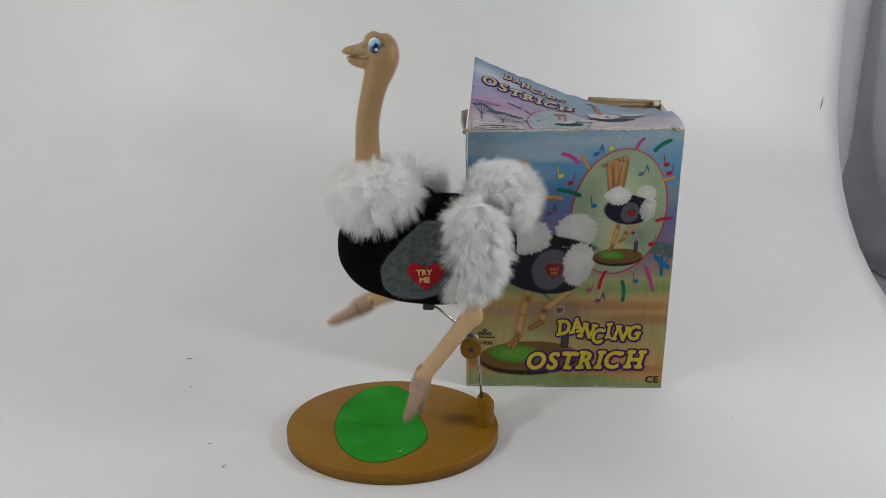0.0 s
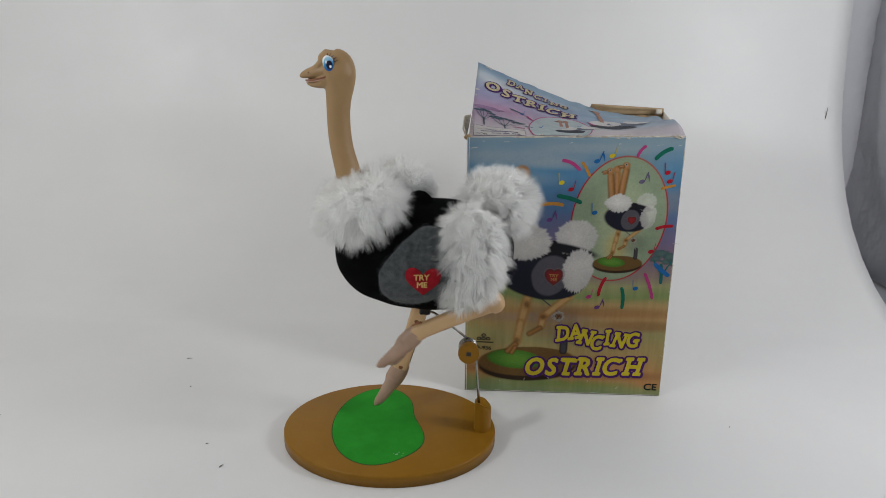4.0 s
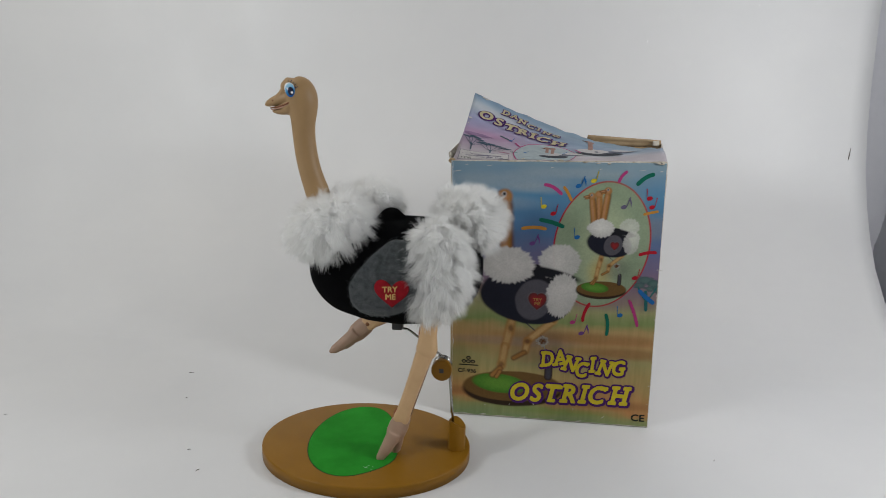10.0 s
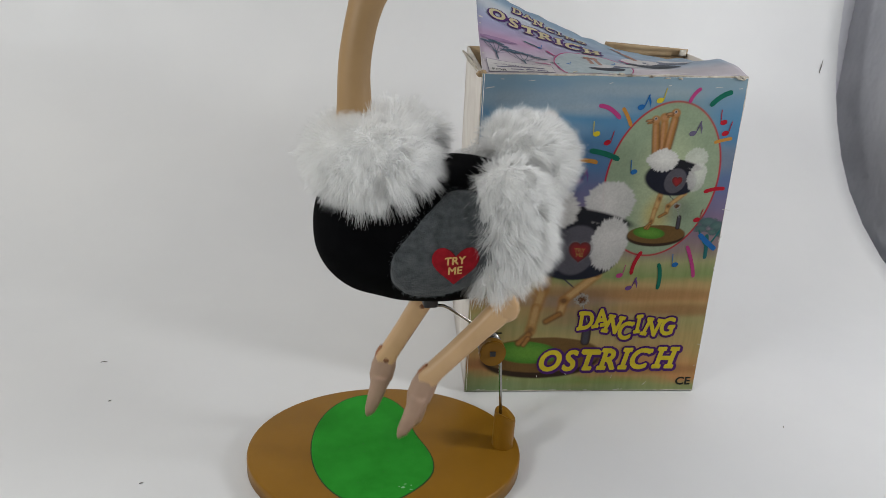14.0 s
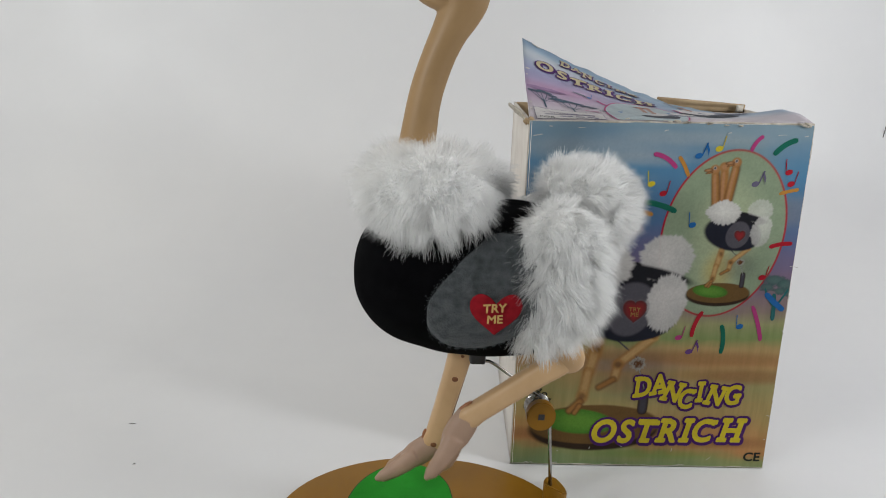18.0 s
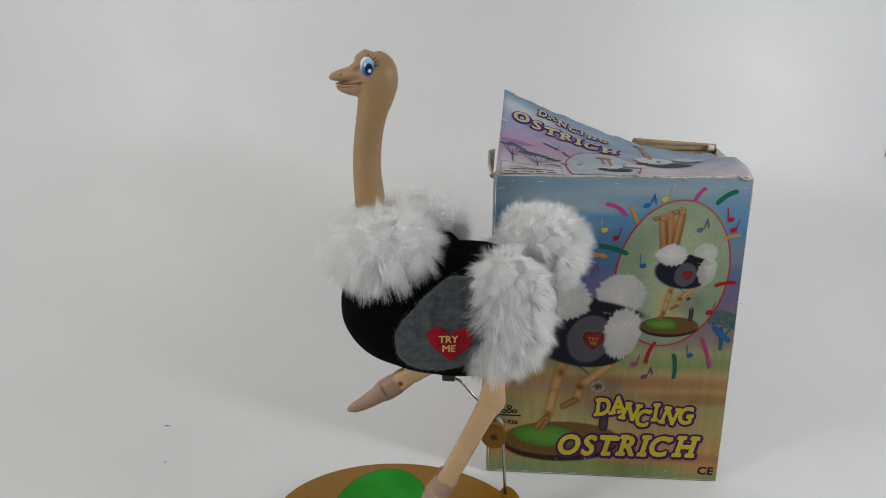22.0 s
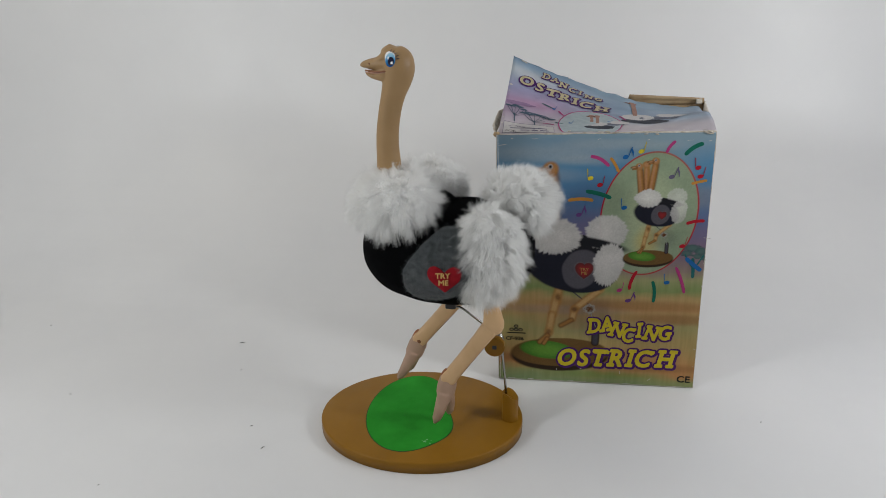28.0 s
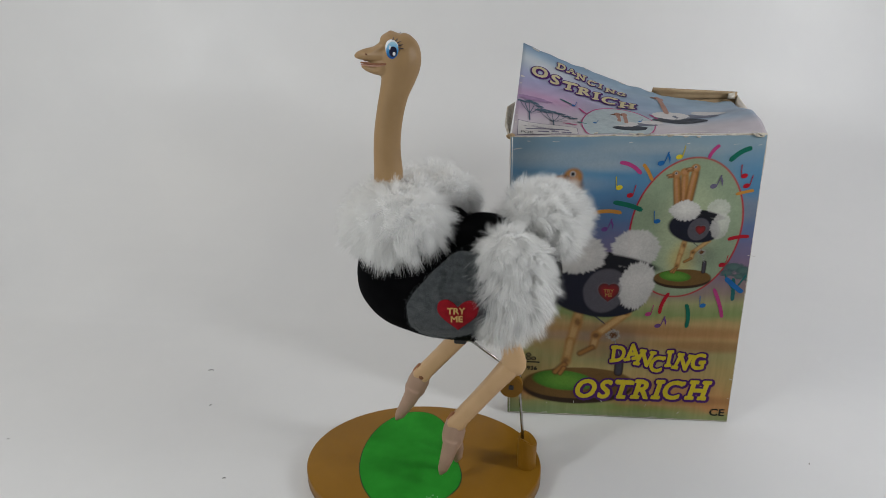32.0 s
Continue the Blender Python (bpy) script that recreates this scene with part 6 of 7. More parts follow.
        (15.25, 0.4080, 0.1990, 1.0, 18.7), (15.5, 0.4090, 0.1950, 0.0, 10.1), (15.75, 0.4100, 0.2020, -1.0, 6.3), (16, 0.4110, 0.1980, -2.0, 12.2),
        (16.25, 0.4130, 0.2040, -3.0, 18.9), (16.5, 0.4140, 0.2060, -5.0, 12.0), (17, 0.4120, 0.2060, -10.0, 9.0), (17.5, 0.4090, 0.2010, -8.0, 3.0),
        (18, 0.4050, 0.1950, 0.0, -6.5), (18.1, 0.4060, 0.1984, 7.1, 2.5), (18.2, 0.4043, 0.1984, 6.1, 5.3), (18.3, 0.4021, 0.1966, 4.0, 7.1),
        (18.4, 0.4001, 0.1926, 2.1, 11.1), (18.5, 0.4000, 0.1910, 6.0, -4.0), (18.6, 0.4005, 0.1922, 5.5, -5.6), (18.7, 0.4014, 0.1957, 6.3, 4.4),
        (18.8, 0.4011, 0.1951, 3.4, 4.1), (18.9, 0.4018, 0.1937, 3.4, 11.9), (19, 0.4020, 0.1920, 2.0, 7.5), (19.1, 0.4031, 0.1931, 4.6, -4.6),
        (19.2, 0.4053, 0.1975, 10.8, 0.1), (19.3, 0.4052, 0.1977, 9.7, 4.3), (19.4, 0.4045, 0.1964, 7.1, 3.7), (19.5, 0.4040, 0.1950, 5.0, 14.5),
        (19.6, 0.4009, 0.1916, -7.0, 1.5), (19.7, 0.4024, 0.1943, -5.4, -1.3), (19.8, 0.4047, 0.1975, -1.3, 4.6), (19.9, 0.4051, 0.1977, -2.9, 8.6),
        (20, 0.4060, 0.1980, -3.0, 15.0), (20.1, 0.4041, 0.1954, -7.5, 7.4), (20.2, 0.4046, 0.1956, -5.1, -2.1), (20.3, 0.4061, 0.1985, 0.2, 0.4),
        (20.4, 0.4076, 0.1997, 5.9, 9.1), (20.5, 0.4060, 0.2010, 2.0, 9.5), (20.6, 0.4050, 0.1970, -4.3, 19.3), (20.7, 0.4051, 0.1964, -6.9, 0.8),
        (20.8, 0.4073, 0.1979, -3.6, -3.3), (20.9, 0.4101, 0.2015, 1.4, 4.2), (21, 0.4100, 0.2020, -2.0, 8.5), (21.1, 0.4095, 0.1999, -4.6, 15.5),
        (21.2, 0.4091, 0.1978, -7.0, 9.4), (21.3, 0.4103, 0.1982, -4.8, -2.4), (21.4, 0.4119, 0.2003, -1.2, 0.8), (21.5, 0.4120, 0.2040, -2.0, 12.5),
        (21.6, 0.4104, 0.2006, -7.4, 9.6), (21.7, 0.4116, 0.1992, -4.4, 22.1), (21.8, 0.4104, 0.1990, -8.5, 6.8), (21.9, 0.4111, 0.2000, -7.1, -1.9),
        (22, 0.4130, 0.2040, -2.0, 6.5), (22.1, 0.4113, 0.2014, -4.8, 8.0), (22.2, 0.4106, 0.1978, -4.8, 13.8), (22.3, 0.4097, 0.1966, -5.4, 12.4),
        (22.4, 0.4070, 0.1958, -11.0, -2.2), (22.5, 0.4070, 0.1980, -9.0, 0.5), (22.6, 0.4075, 0.1991, -5.1, 10.6), (22.7, 0.4057, 0.1970, -8.0, 10.0),
        (22.8, 0.4043, 0.1956, -9.8, 20.8), (22.9, 0.4035, 0.1928, -9.8, 5.6), (23, 0.4050, 0.1940, -3.0, -5.0), (23.1, 0.4061, 0.1958, 3.8, 4.2),
        (23.2, 0.4048, 0.1946, 3.6, 5.2), (23.3, 0.4026, 0.1926, 0.5, 9.6), (23.4, 0.4002, 0.1896, -2.9, 10.7), (23.5, 0.4000, 0.1890, 0.0, -2.0),
        (23.6, 0.4012, 0.1922, 2.3, -2.7), (23.7, 0.4025, 0.1956, 4.9, 7.8), (23.8, 0.4016, 0.1964, 1.2, 5.6), (23.9, 0.4013, 0.1954, -0.8, 13.2),
        (24, 0.4020, 0.1930, 0.0, 3.0), (24.1, 0.4027, 0.1929, 2.2, -4.0), (24.2, 0.4046, 0.1970, 7.8, 3.9), (24.3, 0.4026, 0.1974, 1.8, 6.3),
        (24.4, 0.4035, 0.1963, 4.4, 10.6), (24.5, 0.4030, 0.1940, 3.0, 12.5), (24.6, 0.4007, 0.1934, -6.1, -3.1), (24.7, 0.4025, 0.1970, -2.7, -2.1),
        (24.8, 0.4037, 0.1993, -1.5, 5.2), (24.9, 0.4044, 0.1982, -1.5, 7.1), (25, 0.4050, 0.1970, -2.0, 19.0), (25.1, 0.4040, 0.1942, -5.6, 11.7),
        (25.2, 0.4044, 0.1944, -5.0, -0.1), (25.3, 0.4062, 0.1967, -0.3, -1.2), (25.4, 0.4072, 0.1984, 2.3, -3.4), (25.5, 0.4070, 0.1970, 1.0, -2.5),
        (26, 0.4060, 0.1960, -2.0, 1.5), (26.5, 0.4060, 0.1980, -2.0, 1.5), (28.5, 0.4070, 0.1970, -2.0, 2.0), (29, 0.4070, 0.1970, -2.0, 2.0),
        (30, 0.4070, 0.1970, -2.0, 2.0), (31, 0.4070, 0.1970, -2.0, 2.0), (32, 0.4070, 0.1970, -2.0, 2.0),
    ]
    # seconds; near ankle x, z, shank angle, toe angle; far ankle x, z, shank angle, toe angle
    steps = [
        (0, 0.400, 0.078, 54, 249, 0.348, 0.136, 19, 206), (0.1, 0.395, 0.124, 24, 204, 0.360, 0.079, 50, 222),
        (0.2, 0.346, 0.083, 24, 178, 0.363, 0.099, 56, 236), (0.3, 0.420, 0.061, 77, 246, 0.365, 0.131, 36, 181),
        (0.4, 0.401, 0.068, 56, 241, 0.365, 0.079, 56, 251), (0.5, 0.397, 0.101, 37, 239, 0.382, 0.073, 77, 215),
        (0.6, 0.402, 0.113, 25, 215, 0.379, 0.067, 78, 247), (0.7, 0.396, 0.102, 36, 244, 0.367, 0.083, 58, 246),
        (0.8, 0.410, 0.050, 78, 239, 0.365, 0.110, 35, 230), (0.9, 0.412, 0.052, 78, 242, 0.362, 0.120, 36, 206),
        (1, 0.393, 0.110, 32, 231, 0.328, 0.067, 50, 223), (1.1, 0.389, 0.108, 24, 197, 0.376, 0.068, 75, 248),
        (1.2, 0.388, 0.061, 51, 216, 0.360, 0.144, 36, 172), (1.3, 0.403, 0.067, 56, 245, 0.352, 0.110, 23, 189),
        (1.4, 0.393, 0.106, 27, 189, 0.375, 0.060, 79, 239), (1.5, 0.399, 0.119, 25, 230, 0.384, 0.074, 79, 255),
        (1.6, 0.393, 0.078, 46, 224, 0.369, 0.082, 52, 235), (1.7, 0.412, 0.056, 77, 244, 0.368, 0.110, 30, 224),
        (1.8, 0.414, 0.054, 77, 241, 0.366, 0.127, 36, 207), (1.9, 0.406, 0.073, 51, 231, 0.354, 0.093, 33, 220),
        (2, 0.396, 0.127, 25, 221, 0.378, 0.068, 73, 237), (2.1, 0.353, 0.065, 39, 214, 0.362, 0.108, 32, 233),
        (2.2, 0.411, 0.060, 64, 256, 0.344, 0.121, 36, 172), (2.3, 0.395, 0.118, 23, 214, 0.352, 0.063, 58, 222),
        (2.4, 0.395, 0.134, 21, 180, 0.372, 0.067, 71, 251), (2.5, 0.406, 0.076, 61, 227, 0.370, 0.086, 54, 234),
        (2.6, 0.412, 0.052, 78, 241, 0.368, 0.108, 36, 224), (2.7, 0.414, 0.052, 78, 240, 0.360, 0.119, 36, 208),
        (2.8, 0.406, 0.060, 62, 236, 0.364, 0.112, 24, 217), (2.9, 0.396, 0.112, 29, 247, 0.370, 0.069, 68, 262),
        (3, 0.381, 0.123, 17, 220, 0.361, 0.083, 53, 252), (3.1, 0.393, 0.063, 56, 219, 0.357, 0.134, 36, 172),
        (3.2, 0.400, 0.075, 50, 242, 0.324, 0.085, 28, 196), (3.3, 0.396, 0.124, 19, 172, 0.389, 0.060, 85, 245),
        (3.4, 0.394, 0.076, 49, 202, 0.363, 0.086, 40, 209), (3.5, 0.418, 0.043, 78, 244, 0.365, 0.121, 40, 215),
        (3.6, 0.393, 0.078, 46, 224, 0.369, 0.082, 52, 235), (3.7, 0.412, 0.056, 77, 244, 0.368, 0.110, 30, 224),
        (3.8, 0.414, 0.054, 77, 241, 0.366, 0.127, 36, 207), (3.9, 0.406, 0.073, 51, 231, 0.354, 0.093, 33, 220),
        (4, 0.396, 0.127, 25, 221, 0.378, 0.068, 73, 237), (4.1, 0.353, 0.065, 39, 214, 0.362, 0.108, 32, 233),
        (4.2, 0.411, 0.060, 64, 256, 0.344, 0.121, 36, 172), (4.3, 0.395, 0.118, 23, 214, 0.352, 0.063, 58, 222),
        (4.4, 0.395, 0.134, 21, 180, 0.372, 0.067, 71, 251), (4.5, 0.406, 0.076, 61, 227, 0.370, 0.086, 54, 234),
        (4.6, 0.412, 0.052, 78, 241, 0.368, 0.108, 36, 224), (4.7, 0.414, 0.052, 78, 240, 0.360, 0.119, 36, 208),
        (4.8, 0.406, 0.060, 62, 236, 0.364, 0.112, 24, 217), (4.9, 0.396, 0.112, 29, 247, 0.370, 0.069, 68, 262),
        (5, 0.381, 0.123, 17, 220, 0.361, 0.083, 53, 252), (5.1, 0.393, 0.063, 56, 219, 0.357, 0.134, 36, 172),
        (5.2, 0.400, 0.075, 50, 242, 0.324, 0.085, 28, 196), (5.3, 0.396, 0.124, 19, 172, 0.389, 0.060, 85, 245),
        (5.4, 0.394, 0.076, 49, 202, 0.363, 0.086, 40, 209), (5.5, 0.410, 0.071, 63, 241, 0.364, 0.084, 53, 242),
        (5.6, 0.399, 0.099, 38, 226, 0.379, 0.063, 76, 248), (5.7, 0.401, 0.124, 24, 218, 0.380, 0.067, 77, 243),
        (5.8, 0.400, 0.089, 44, 226, 0.371, 0.078, 59, 240), (5.9, 0.411, 0.053, 81, 240, 0.363, 0.114, 36, 220),
        (6, 0.400, 0.074, 53, 250, 0.347, 0.123, 26, 211), (6.1, 0.395, 0.116, 24, 196, 0.356, 0.065, 54, 215),
        (6.2, 0.347, 0.077, 32, 192, 0.361, 0.094, 49, 238), (6.3, 0.413, 0.059, 73, 259, 0.346, 0.133, 36, 172),
        (6.4, 0.400, 0.081, 56, 237, 0.356, 0.080, 47, 223), (6.5, 0.402, 0.096, 44, 239, 0.381, 0.066, 79, 225),
        (6.6, 0.398, 0.109, 34, 221, 0.384, 0.064, 83, 243), (6.7, 0.406, 0.089, 45, 236, 0.367, 0.080, 55, 244),
        (6.8, 0.407, 0.061, 62, 252, 0.366, 0.097, 40, 236), (6.9, 0.406, 0.053, 67, 253, 0.365, 0.100, 42, 241),
        (7, 0.404, 0.059, 64, 261, 0.366, 0.092, 50, 239), (7.1, 0.413, 0.060, 69, 251, 0.367, 0.093, 43, 241),
        (7.2, 0.412, 0.058, 69, 255, 0.367, 0.097, 39, 241), (7.3, 0.406, 0.063, 67, 255, 0.367, 0.097, 43, 237),
        (7.4, 0.411, 0.060, 72, 252, 0.366, 0.098, 44, 239), (7.5, 0.412, 0.056, 68, 251, 0.364, 0.092, 51, 241),
        (7.6, 0.412, 0.058, 70, 250, 0.365, 0.097, 44, 241), (7.7, 0.411, 0.057, 70, 252, 0.362, 0.096, 41, 244),
        (7.8, 0.412, 0.059, 70, 252, 0.365, 0.097, 41, 240), (7.9, 0.411, 0.057, 71, 253, 0.365, 0.097, 44, 240),
        (8, 0.407, 0.058, 67, 255, 0.366, 0.092, 51, 238), (8.1, 0.411, 0.059, 70, 254, 0.365, 0.107, 35, 233),
        (8.2, 0.412, 0.061, 74, 250, 0.360, 0.122, 36, 211), (8.3, 0.398, 0.087, 48, 229, 0.338, 0.084, 42, 216),
        (8.4, 0.398, 0.130, 23, 196, 0.380, 0.062, 84, 258), (8.5, 0.355, 0.060, 43, 214, 0.366, 0.119, 41, 209),
        (8.6, 0.417, 0.059, 70, 259, 0.362, 0.126, 36, 175), (8.7, 0.398, 0.113, 29, 206, 0.358, 0.065, 59, 220),
        (8.8, 0.402, 0.130, 23, 194, 0.380, 0.057, 83, 239), (8.9, 0.402, 0.086, 49, 240, 0.369, 0.079, 58, 242),
        (9, 0.415, 0.056, 73, 246, 0.367, 0.104, 43, 236), (9.1, 0.418, 0.061, 77, 241, 0.365, 0.117, 36, 203),
        (9.2, 0.408, 0.065, 63, 244, 0.362, 0.115, 36, 199), (9.3, 0.393, 0.117, 27, 218, 0.346, 0.074, 53, 227),
        (9.4, 0.371, 0.098, 23, 196, 0.368, 0.083, 58, 248), (9.5, 0.409, 0.060, 64, 220, 0.366, 0.118, 35, 228),
        (9.6, 0.406, 0.094, 40, 231, 0.321, 0.075, 34, 205), (9.7, 0.405, 0.125, 23, 185, 0.393, 0.057, 79, 242),
        (9.8, 0.402, 0.091, 39, 215, 0.374, 0.083, 51, 215), (9.9, 0.415, 0.050, 79, 240, 0.368, 0.105, 38, 217),
        (10, 0.409, 0.052, 72, 242, 0.366, 0.132, 27, 219), (10.1, 0.413, 0.061, 69, 249, 0.364, 0.109, 33, 201),
        (10.2, 0.393, 0.085, 41, 239, 0.381, 0.058, 82, 241), (10.3, 0.396, 0.120, 22, 203, 0.370, 0.062, 73, 256),
        (10.4, 0.353, 0.066, 40, 212, 0.363, 0.122, 36, 203), (10.5, 0.408, 0.063, 62, 239, 0.344, 0.124, 10, 208),
        (10.6, 0.395, 0.133, 22, 187, 0.368, 0.070, 66, 224), (10.7, 0.392, 0.096, 37, 212, 0.361, 0.090, 52, 245),
        (10.8, 0.415, 0.055, 79, 239, 0.364, 0.114, 36, 219), (10.9, 0.414, 0.050, 80, 253, 0.364, 0.126, 36, 207),
        (11, 0.400, 0.069, 56, 254, 0.361, 0.115, 29, 223), (11.1, 0.400, 0.099, 37, 235, 0.376, 0.059, 81, 252),
        (11.2, 0.402, 0.109, 31, 225, 0.385, 0.064, 83, 259), (11.3, 0.368, 0.052, 45, 223, 0.362, 0.089, 48, 235),
        (11.4, 0.405, 0.062, 60, 244, 0.350, 0.127, 36, 181), (11.5, 0.396, 0.120, 27, 222, 0.324, 0.100, 29, 199),
        (11.6, 0.386, 0.122, 24, 191, 0.370, 0.070, 72, 253), (11.7, 0.387, 0.073, 52, 218, 0.350, 0.124, 36, 188),
        (11.8, 0.422, 0.060, 86, 242, 0.354, 0.121, 36, 193), (11.9, 0.402, 0.086, 50, 251, 0.362, 0.092, 49, 244),
        (12, 0.395, 0.107, 34, 219, 0.378, 0.077, 73, 210), (12.1, 0.398, 0.122, 25, 214, 0.378, 0.081, 78, 254),
        (12.2, 0.404, 0.108, 36, 236, 0.363, 0.089, 51, 241), (12.3, 0.406, 0.075, 59, 238, 0.359, 0.114, 36, 211),
        (12.4, 0.407, 0.105, 40, 241, 0.331, 0.111, 15, 222), (12.5, 0.393, 0.131, 23, 217, 0.389, 0.093, 88, 221),
        (12.6, 0.369, 0.098, 29, 199, 0.363, 0.122, 36, 217), (12.7, 0.408, 0.075, 67, 247, 0.351, 0.125, 36, 173),
        (12.8, 0.409, 0.101, 53, 241, 0.368, 0.088, 60, 249), (12.9, 0.391, 0.107, 34, 232, 0.374, 0.068, 80, 252),
        (13, 0.389, 0.113, 25, 214, 0.381, 0.072, 77, 232), (13.1, 0.402, 0.098, 41, 237, 0.365, 0.079, 56, 254),
        (13.2, 0.419, 0.081, 82, 245, 0.365, 0.103, 41, 225), (13.3, 0.417, 0.076, 63, 248, 0.350, 0.119, 36, 205),
        (13.4, 0.392, 0.106, 34, 215, 0.335, 0.081, 39, 217), (13.5, 0.378, 0.093, 34, 211, 0.365, 0.080, 61, 243),
        (13.6, 0.401, 0.067, 60, 234, 0.352, 0.141, 36, 172), (13.7, 0.399, 0.071, 49, 232, 0.361, 0.088, 46, 215),
        (13.8, 0.400, 0.111, 34, 211, 0.377, 0.056, 83, 245), (13.9, 0.401, 0.109, 30, 230, 0.373, 0.058, 83, 247),
        (14, 0.395, 0.087, 47, 246, 0.367, 0.078, 61, 254), (14.1, 0.410, 0.055, 77, 243, 0.362, 0.114, 37, 234),
        (14.2, 0.410, 0.055, 74, 244, 0.364, 0.131, 36, 208), (14.3, 0.395, 0.098, 41, 231, 0.335, 0.101, 32, 224),
        (14.4, 0.396, 0.121, 24, 207, 0.373, 0.068, 75, 257), (14.5, 0.370, 0.058, 46, 213, 0.359, 0.125, 28, 221),
        (14.6, 0.369, 0.098, 29, 199, 0.363, 0.122, 36, 217), (14.7, 0.408, 0.075, 67, 247, 0.351, 0.125, 36, 173),
        (14.8, 0.409, 0.101, 53, 241, 0.368, 0.088, 60, 249), (14.9, 0.391, 0.107, 34, 232, 0.374, 0.068, 80, 252),
        (15, 0.389, 0.113, 25, 214, 0.381, 0.072, 77, 232), (15.1, 0.402, 0.098, 41, 237, 0.365, 0.079, 56, 254),
        (15.2, 0.419, 0.081, 82, 245, 0.365, 0.103, 41, 225), (15.3, 0.417, 0.076, 63, 248, 0.350, 0.119, 36, 205),
        (15.4, 0.392, 0.106, 34, 215, 0.335, 0.081, 39, 217), (15.5, 0.378, 0.093, 34, 211, 0.365, 0.080, 61, 243),
        (15.6, 0.401, 0.067, 60, 234, 0.352, 0.141, 36, 172), (15.7, 0.399, 0.071, 49, 232, 0.361, 0.088, 46, 215),
        (15.8, 0.400, 0.111, 34, 211, 0.377, 0.056, 83, 245), (15.9, 0.401, 0.109, 30, 230, 0.373, 0.058, 83, 247),
        (16, 0.395, 0.087, 47, 246, 0.367, 0.078, 61, 254), (16.1, 0.410, 0.055, 77, 243, 0.362, 0.114, 37, 234),
        (16.2, 0.410, 0.055, 74, 244, 0.364, 0.131, 36, 208), (16.3, 0.395, 0.098, 41, 231, 0.335, 0.101, 32, 224),
        (16.4, 0.396, 0.121, 24, 207, 0.373, 0.068, 75, 257), (16.5, 0.395, 0.077, 48, 250, 0.328, 0.129, 5, 157),
        (16.6, 0.388, 0.085, 38, 222, 0.368, 0.065, 65, 220), (16.7, 0.381, 0.093, 28, 194, 0.359, 0.086, 56, 206),
        (16.8, 0.410, 0.053, 76, 238, 0.361, 0.097, 33, 198), (16.9, 0.413, 0.051, 80, 234, 0.362, 0.109, 9, 191),
        (17, 0.394, 0.084, 49, 239, 0.363, 0.097, 40, 219), (17.1, 0.397, 0.111, 24, 224, 0.385, 0.056, 89, 240),
        (17.2, 0.392, 0.124, 25, 224, 0.373, 0.067, 85, 239), (17.3, 0.368, 0.063, 50, 239, 0.364, 0.110, 42, 237),
        (17.4, 0.409, 0.072, 65, 252, 0.350, 0.134, 36, 191), (17.5, 0.392, 0.119, 28, 206, 0.335, 0.088, 37, 201),
        (17.6, 0.376, 0.118, 12, 176, 0.366, 0.073, 61, 249), (17.7, 0.392, 0.060, 57, 234, 0.350, 0.126, 36, 172),
        (17.8, 0.401, 0.053, 63, 251, 0.367, 0.113, 28, 230), (17.9, 0.398, 0.072, 56, 253, 0.361, 0.066, 62, 233),
        (18, 0.393, 0.105, 35, 237, 0.374, 0.061, 76, 211), (18.1, 0.398, 0.114, 39, 228, 0.368, 0.069, 74, 254),
        (18.2, 0.394, 0.089, 48, 249, 0.359, 0.095, 44, 249), (18.3, 0.411, 0.073, 71, 244, 0.359, 0.125, 36, 200),
        (18.4, 0.397, 0.101, 42, 241, 0.316, 0.104, 20, 205), (18.5, 0.374, 0.121, 23, 194, 0.377, 0.069, 80, 221),
        (18.6, 0.362, 0.074, 41, 207, 0.355, 0.119, 36, 185), (18.7, 0.413, 0.064, 73, 246, 0.361, 0.122, 36, 196),
        (18.8, 0.393, 0.088, 50, 230, 0.368, 0.054, 77, 253), (18.9, 0.393, 0.102, 39, 243, 0.375, 0.060, 83, 251),
        (19, 0.384, 0.102, 37, 201, 0.371, 0.067, 72, 232), (19.1, 0.407, 0.080, 62, 248, 0.366, 0.086, 55, 254),
        (19.2, 0.417, 0.070, 82, 246, 0.369, 0.125, 36, 220), (19.3, 0.407, 0.082, 60, 243, 0.355, 0.129, 36, 211),
        (19.4, 0.403, 0.128, 26, 217, 0.357, 0.079, 55, 223), (19.5, 0.382, 0.076, 47, 209, 0.362, 0.099, 37, 242),
        (19.6, 0.413, 0.069, 76, 246, 0.343, 0.126, 36, 172), (19.7, 0.391, 0.094, 40, 236, 0.344, 0.067, 59, 234),
        (19.8, 0.393, 0.113, 31, 227, 0.368, 0.064, 77, 257), (19.9, 0.394, 0.116, 27, 229, 0.367, 0.062, 71, 247),
        (20, 0.400, 0.066, 65, 217, 0.363, 0.098, 50, 246), (20.1, 0.411, 0.058, 78, 246, 0.364, 0.116, 36, 226),
        (20.2, 0.410, 0.061, 67, 246, 0.363, 0.119, 36, 211), (20.3, 0.394, 0.108, 28, 230, 0.338, 0.064, 57, 246),
        (20.4, 0.391, 0.119, 21, 176, 0.368, 0.077, 63, 255), (20.5, 0.391, 0.075, 46, 225, 0.344, 0.130, 24, 167),
        (20.6, 0.401, 0.078, 57, 244, 0.331, 0.095, 30, 225), (20.7, 0.390, 0.129, 22, 178, 0.377, 0.078, 79, 255),
        (20.8, 0.400, 0.102, 38, 241, 0.368, 0.078, 62, 262), (20.9, 0.404, 0.067, 70, 246, 0.359, 0.106, 33, 242),
        (21, 0.411, 0.059, 76, 226, 0.366, 0.126, 35, 221), (21.1, 0.413, 0.067, 70, 246, 0.360, 0.119, 36, 214),
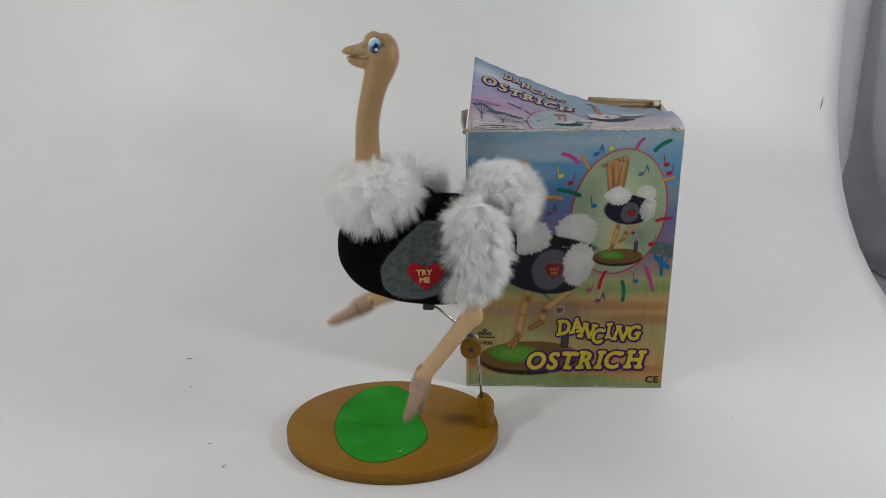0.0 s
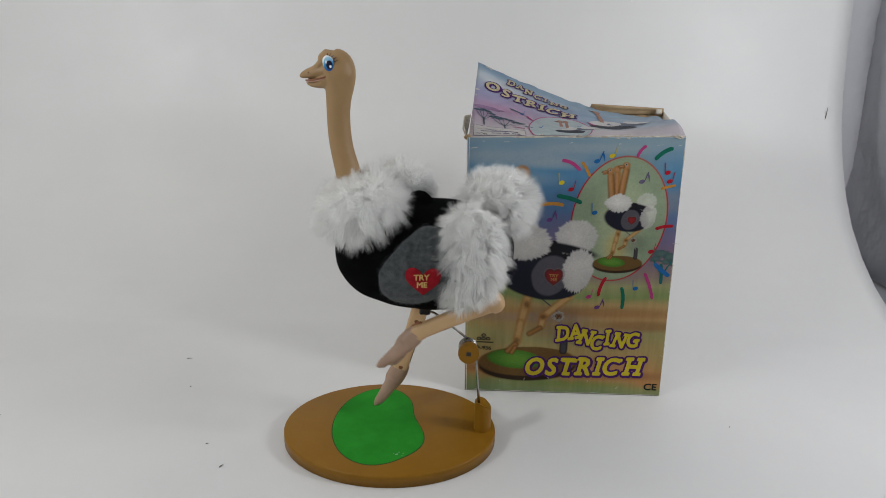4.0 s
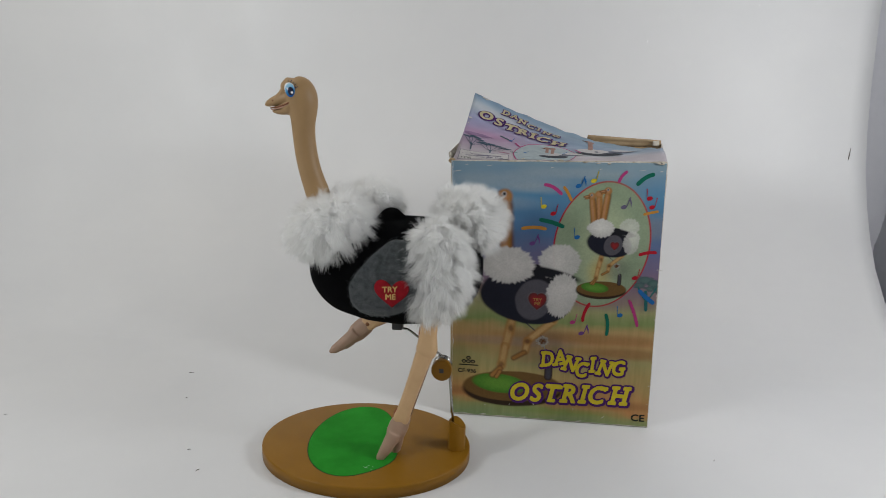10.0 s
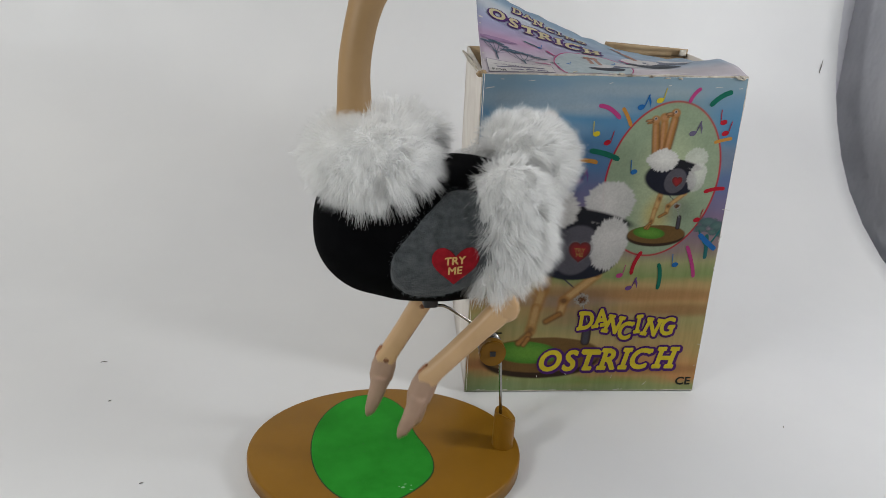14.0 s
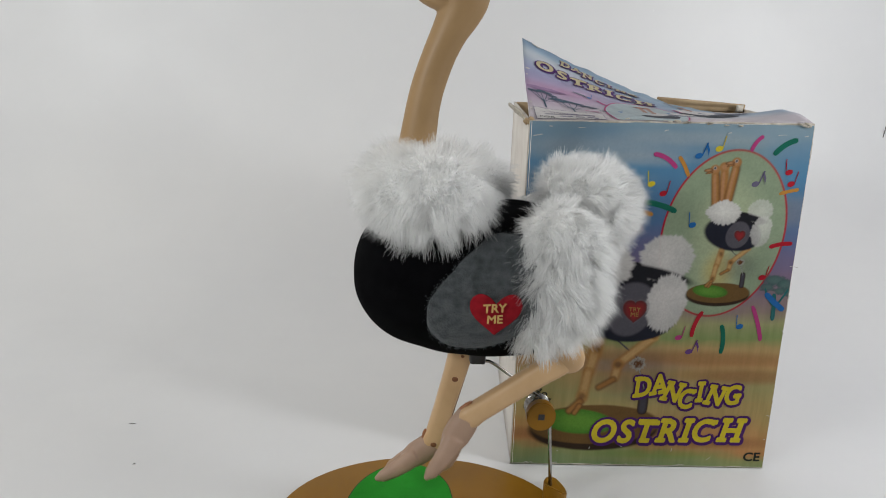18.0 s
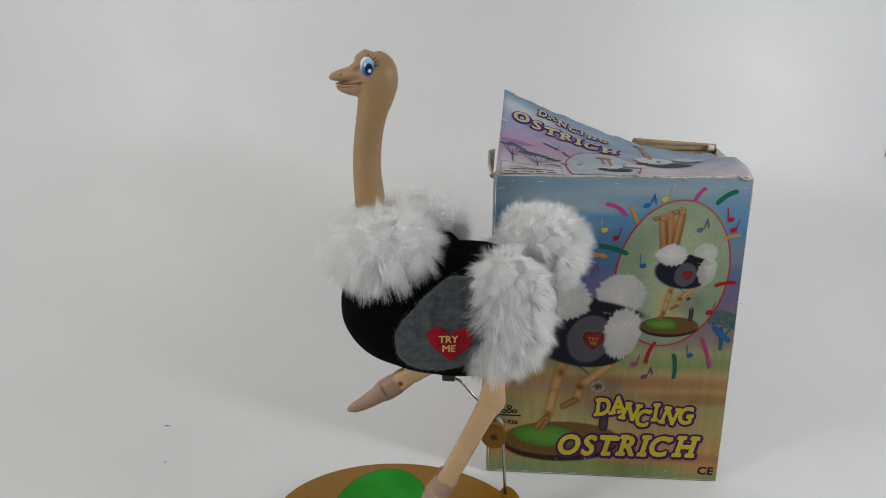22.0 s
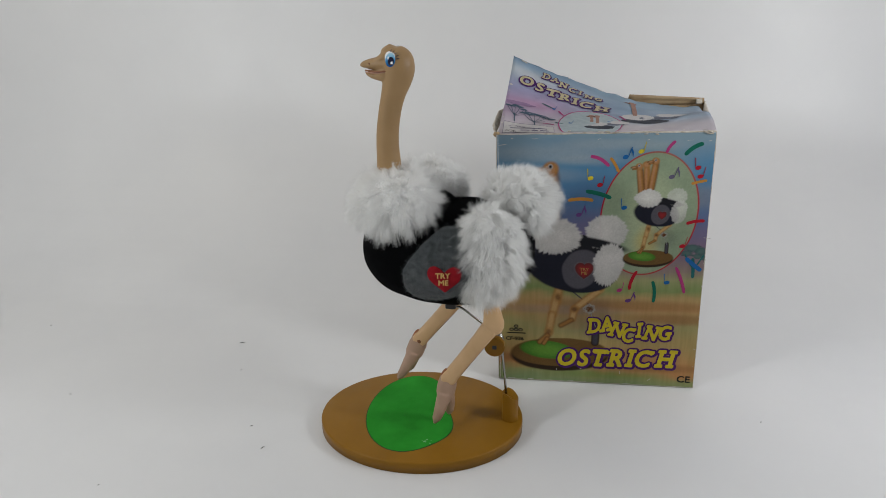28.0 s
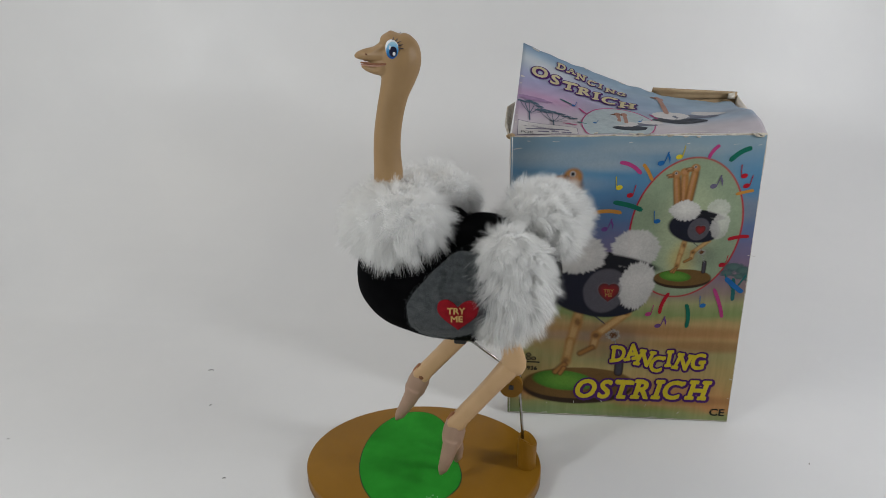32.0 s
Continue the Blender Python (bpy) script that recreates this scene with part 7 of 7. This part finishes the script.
        (21.2, 0.403, 0.088, 48, 240, 0.359, 0.063, 65, 235), (21.3, 0.398, 0.119, 22, 228, 0.370, 0.060, 72, 237),
        (21.4, 0.355, 0.068, 44, 215, 0.359, 0.117, 36, 228), (21.5, 0.404, 0.076, 54, 228, 0.351, 0.136, 23, 192),
        (21.6, 0.394, 0.126, 26, 209, 0.343, 0.079, 49, 211), (21.7, 0.388, 0.107, 33, 218, 0.363, 0.081, 61, 245),
        (21.8, 0.407, 0.053, 75, 246, 0.357, 0.112, 22, 221), (21.9, 0.417, 0.052, 79, 246, 0.362, 0.109, 32, 213),
        (22, 0.409, 0.068, 65, 229, 0.367, 0.129, 33, 209), (22.1, 0.396, 0.087, 44, 237, 0.365, 0.057, 69, 237),
        (22.2, 0.397, 0.107, 33, 225, 0.379, 0.061, 81, 247), (22.3, 0.372, 0.064, 42, 221, 0.367, 0.099, 37, 233),
        (22.4, 0.406, 0.069, 58, 245, 0.350, 0.124, 36, 193), (22.5, 0.396, 0.107, 33, 231, 0.325, 0.082, 41, 205),
        (22.6, 0.387, 0.125, 17, 177, 0.373, 0.075, 67, 258), (22.7, 0.364, 0.058, 46, 225, 0.358, 0.114, 36, 183),
        (22.8, 0.411, 0.050, 77, 245, 0.359, 0.116, 36, 207), (22.9, 0.408, 0.072, 59, 251, 0.356, 0.105, 34, 213),
        (23, 0.395, 0.093, 41, 233, 0.378, 0.059, 77, 226), (23.1, 0.401, 0.119, 25, 226, 0.376, 0.059, 78, 244),
        (23.2, 0.397, 0.097, 35, 227, 0.369, 0.077, 59, 247), (23.3, 0.400, 0.053, 62, 240, 0.356, 0.117, 36, 203),
        (23.4, 0.401, 0.081, 48, 250, 0.326, 0.115, 7, 201), (23.5, 0.389, 0.134, 16, 203, 0.375, 0.070, 65, 247),
        (23.6, 0.346, 0.083, 24, 201, 0.363, 0.115, 36, 215), (23.7, 0.415, 0.053, 71, 236, 0.360, 0.136, 36, 178),
        (23.8, 0.400, 0.078, 54, 252, 0.366, 0.088, 49, 236), (23.9, 0.399, 0.090, 40, 230, 0.381, 0.058, 82, 245),
        (24, 0.397, 0.116, 33, 232, 0.383, 0.058, 84, 238), (24.1, 0.396, 0.091, 41, 235, 0.372, 0.076, 63, 252),
        (24.2, 0.406, 0.054, 72, 245, 0.365, 0.117, 36, 233), (24.3, 0.407, 0.066, 62, 251, 0.357, 0.130, 36, 191),
        (24.4, 0.391, 0.116, 24, 183, 0.345, 0.080, 44, 209), (24.5, 0.368, 0.105, 17, 200, 0.361, 0.083, 55, 251),
        (24.6, 0.403, 0.050, 66, 226, 0.351, 0.128, 36, 172), (24.7, 0.397, 0.076, 50, 233, 0.367, 0.075, 53, 212),
        (24.8, 0.401, 0.113, 33, 212, 0.380, 0.059, 80, 247), (24.9, 0.406, 0.119, 28, 213, 0.375, 0.061, 75, 242),
        (25, 0.395, 0.099, 40, 237, 0.370, 0.070, 61, 254), (25.1, 0.402, 0.066, 56, 255, 0.365, 0.075, 52, 238),
        (25.2, 0.409, 0.063, 60, 246, 0.362, 0.082, 45, 246), (25.3, 0.405, 0.065, 60, 247, 0.364, 0.081, 46, 245),
        (25.4, 0.408, 0.066, 62, 243, 0.366, 0.085, 45, 242), (25.5, 0.410, 0.062, 67, 244, 0.363, 0.081, 49, 238),
        (26, 0.403, 0.065, 61, 249, 0.362, 0.088, 46, 247), (26.5, 0.407, 0.063, 66, 247, 0.365, 0.082, 55, 243),
        (28.5, 0.399, 0.070, 52, 255, 0.365, 0.088, 49, 242), (29, 0.399, 0.070, 52, 255, 0.365, 0.088, 49, 242),
        (30, 0.399, 0.070, 52, 255, 0.365, 0.088, 49, 242), (31, 0.399, 0.070, 52, 255, 0.365, 0.088, 49, 242),
        (32, 0.399, 0.070, 52, 255, 0.365, 0.088, 49, 242),
    ]
    tracks = {k: [] for k in TOY}
    for t, bx, bz, yaw, na in sway:
        dx, dz = bx - 0.405, bz - 0.197
        tracks["body"].append((t, pose(REST_BODY[0] + dx, 0, REST_BODY[1] + dz, 0, 0, yaw)))
        tracks["neck"].append((t, tracks["body"][-1][1] @ pose(NECK_PIVOT[0] - REST_BODY[0], 0, NECK_PIVOT[1] - REST_BODY[1], 0, -na, 0)))
        rx, rz = 0.4030 - O.x + dx, 0.1405 + dz
        lift = math.degrees(math.atan2(rz - 0.1075, rx - 0.0775))
        tracks["rod"].append((t, pose(0.0775, 0.0035, 0.1075, 0, -lift, 0)))
    times, xs, zs = ([r[k] for r in sway] for k in range(3))
    for t, ax, az, ak, at, cx, cz, ck, ct in steps:
        hip_x, hip_z = 0.437 - O.x + float(np.interp(t, times, xs)) - 0.405, 0.186 + float(np.interp(t, times, zs)) - 0.197
        for side, y, x, z, k, toe in (("near", NEAR, ax - O.x, az, ak, at), ("far", FAR, cx - O.x, cz, ck, ct)):
            a = radians(k)
            kx, kz = x + SHANK * math.cos(a), z + SHANK * math.sin(a)
            up = math.degrees(math.atan2(hip_z - kz, hip_x - kx))
            tracks[side + "shank"].append((t, pose(x, y, z, 0, -k, 0)))
            tracks[side + "foot"].append((t, pose(x, y, z, 0, -toe, 0)))
            tracks[side + "thigh"].append((t, pose(kx, y, kz, 0, -up, 0)))
    for k, ob in TOY.items():
        walk(ob, tracks[k])


motions()
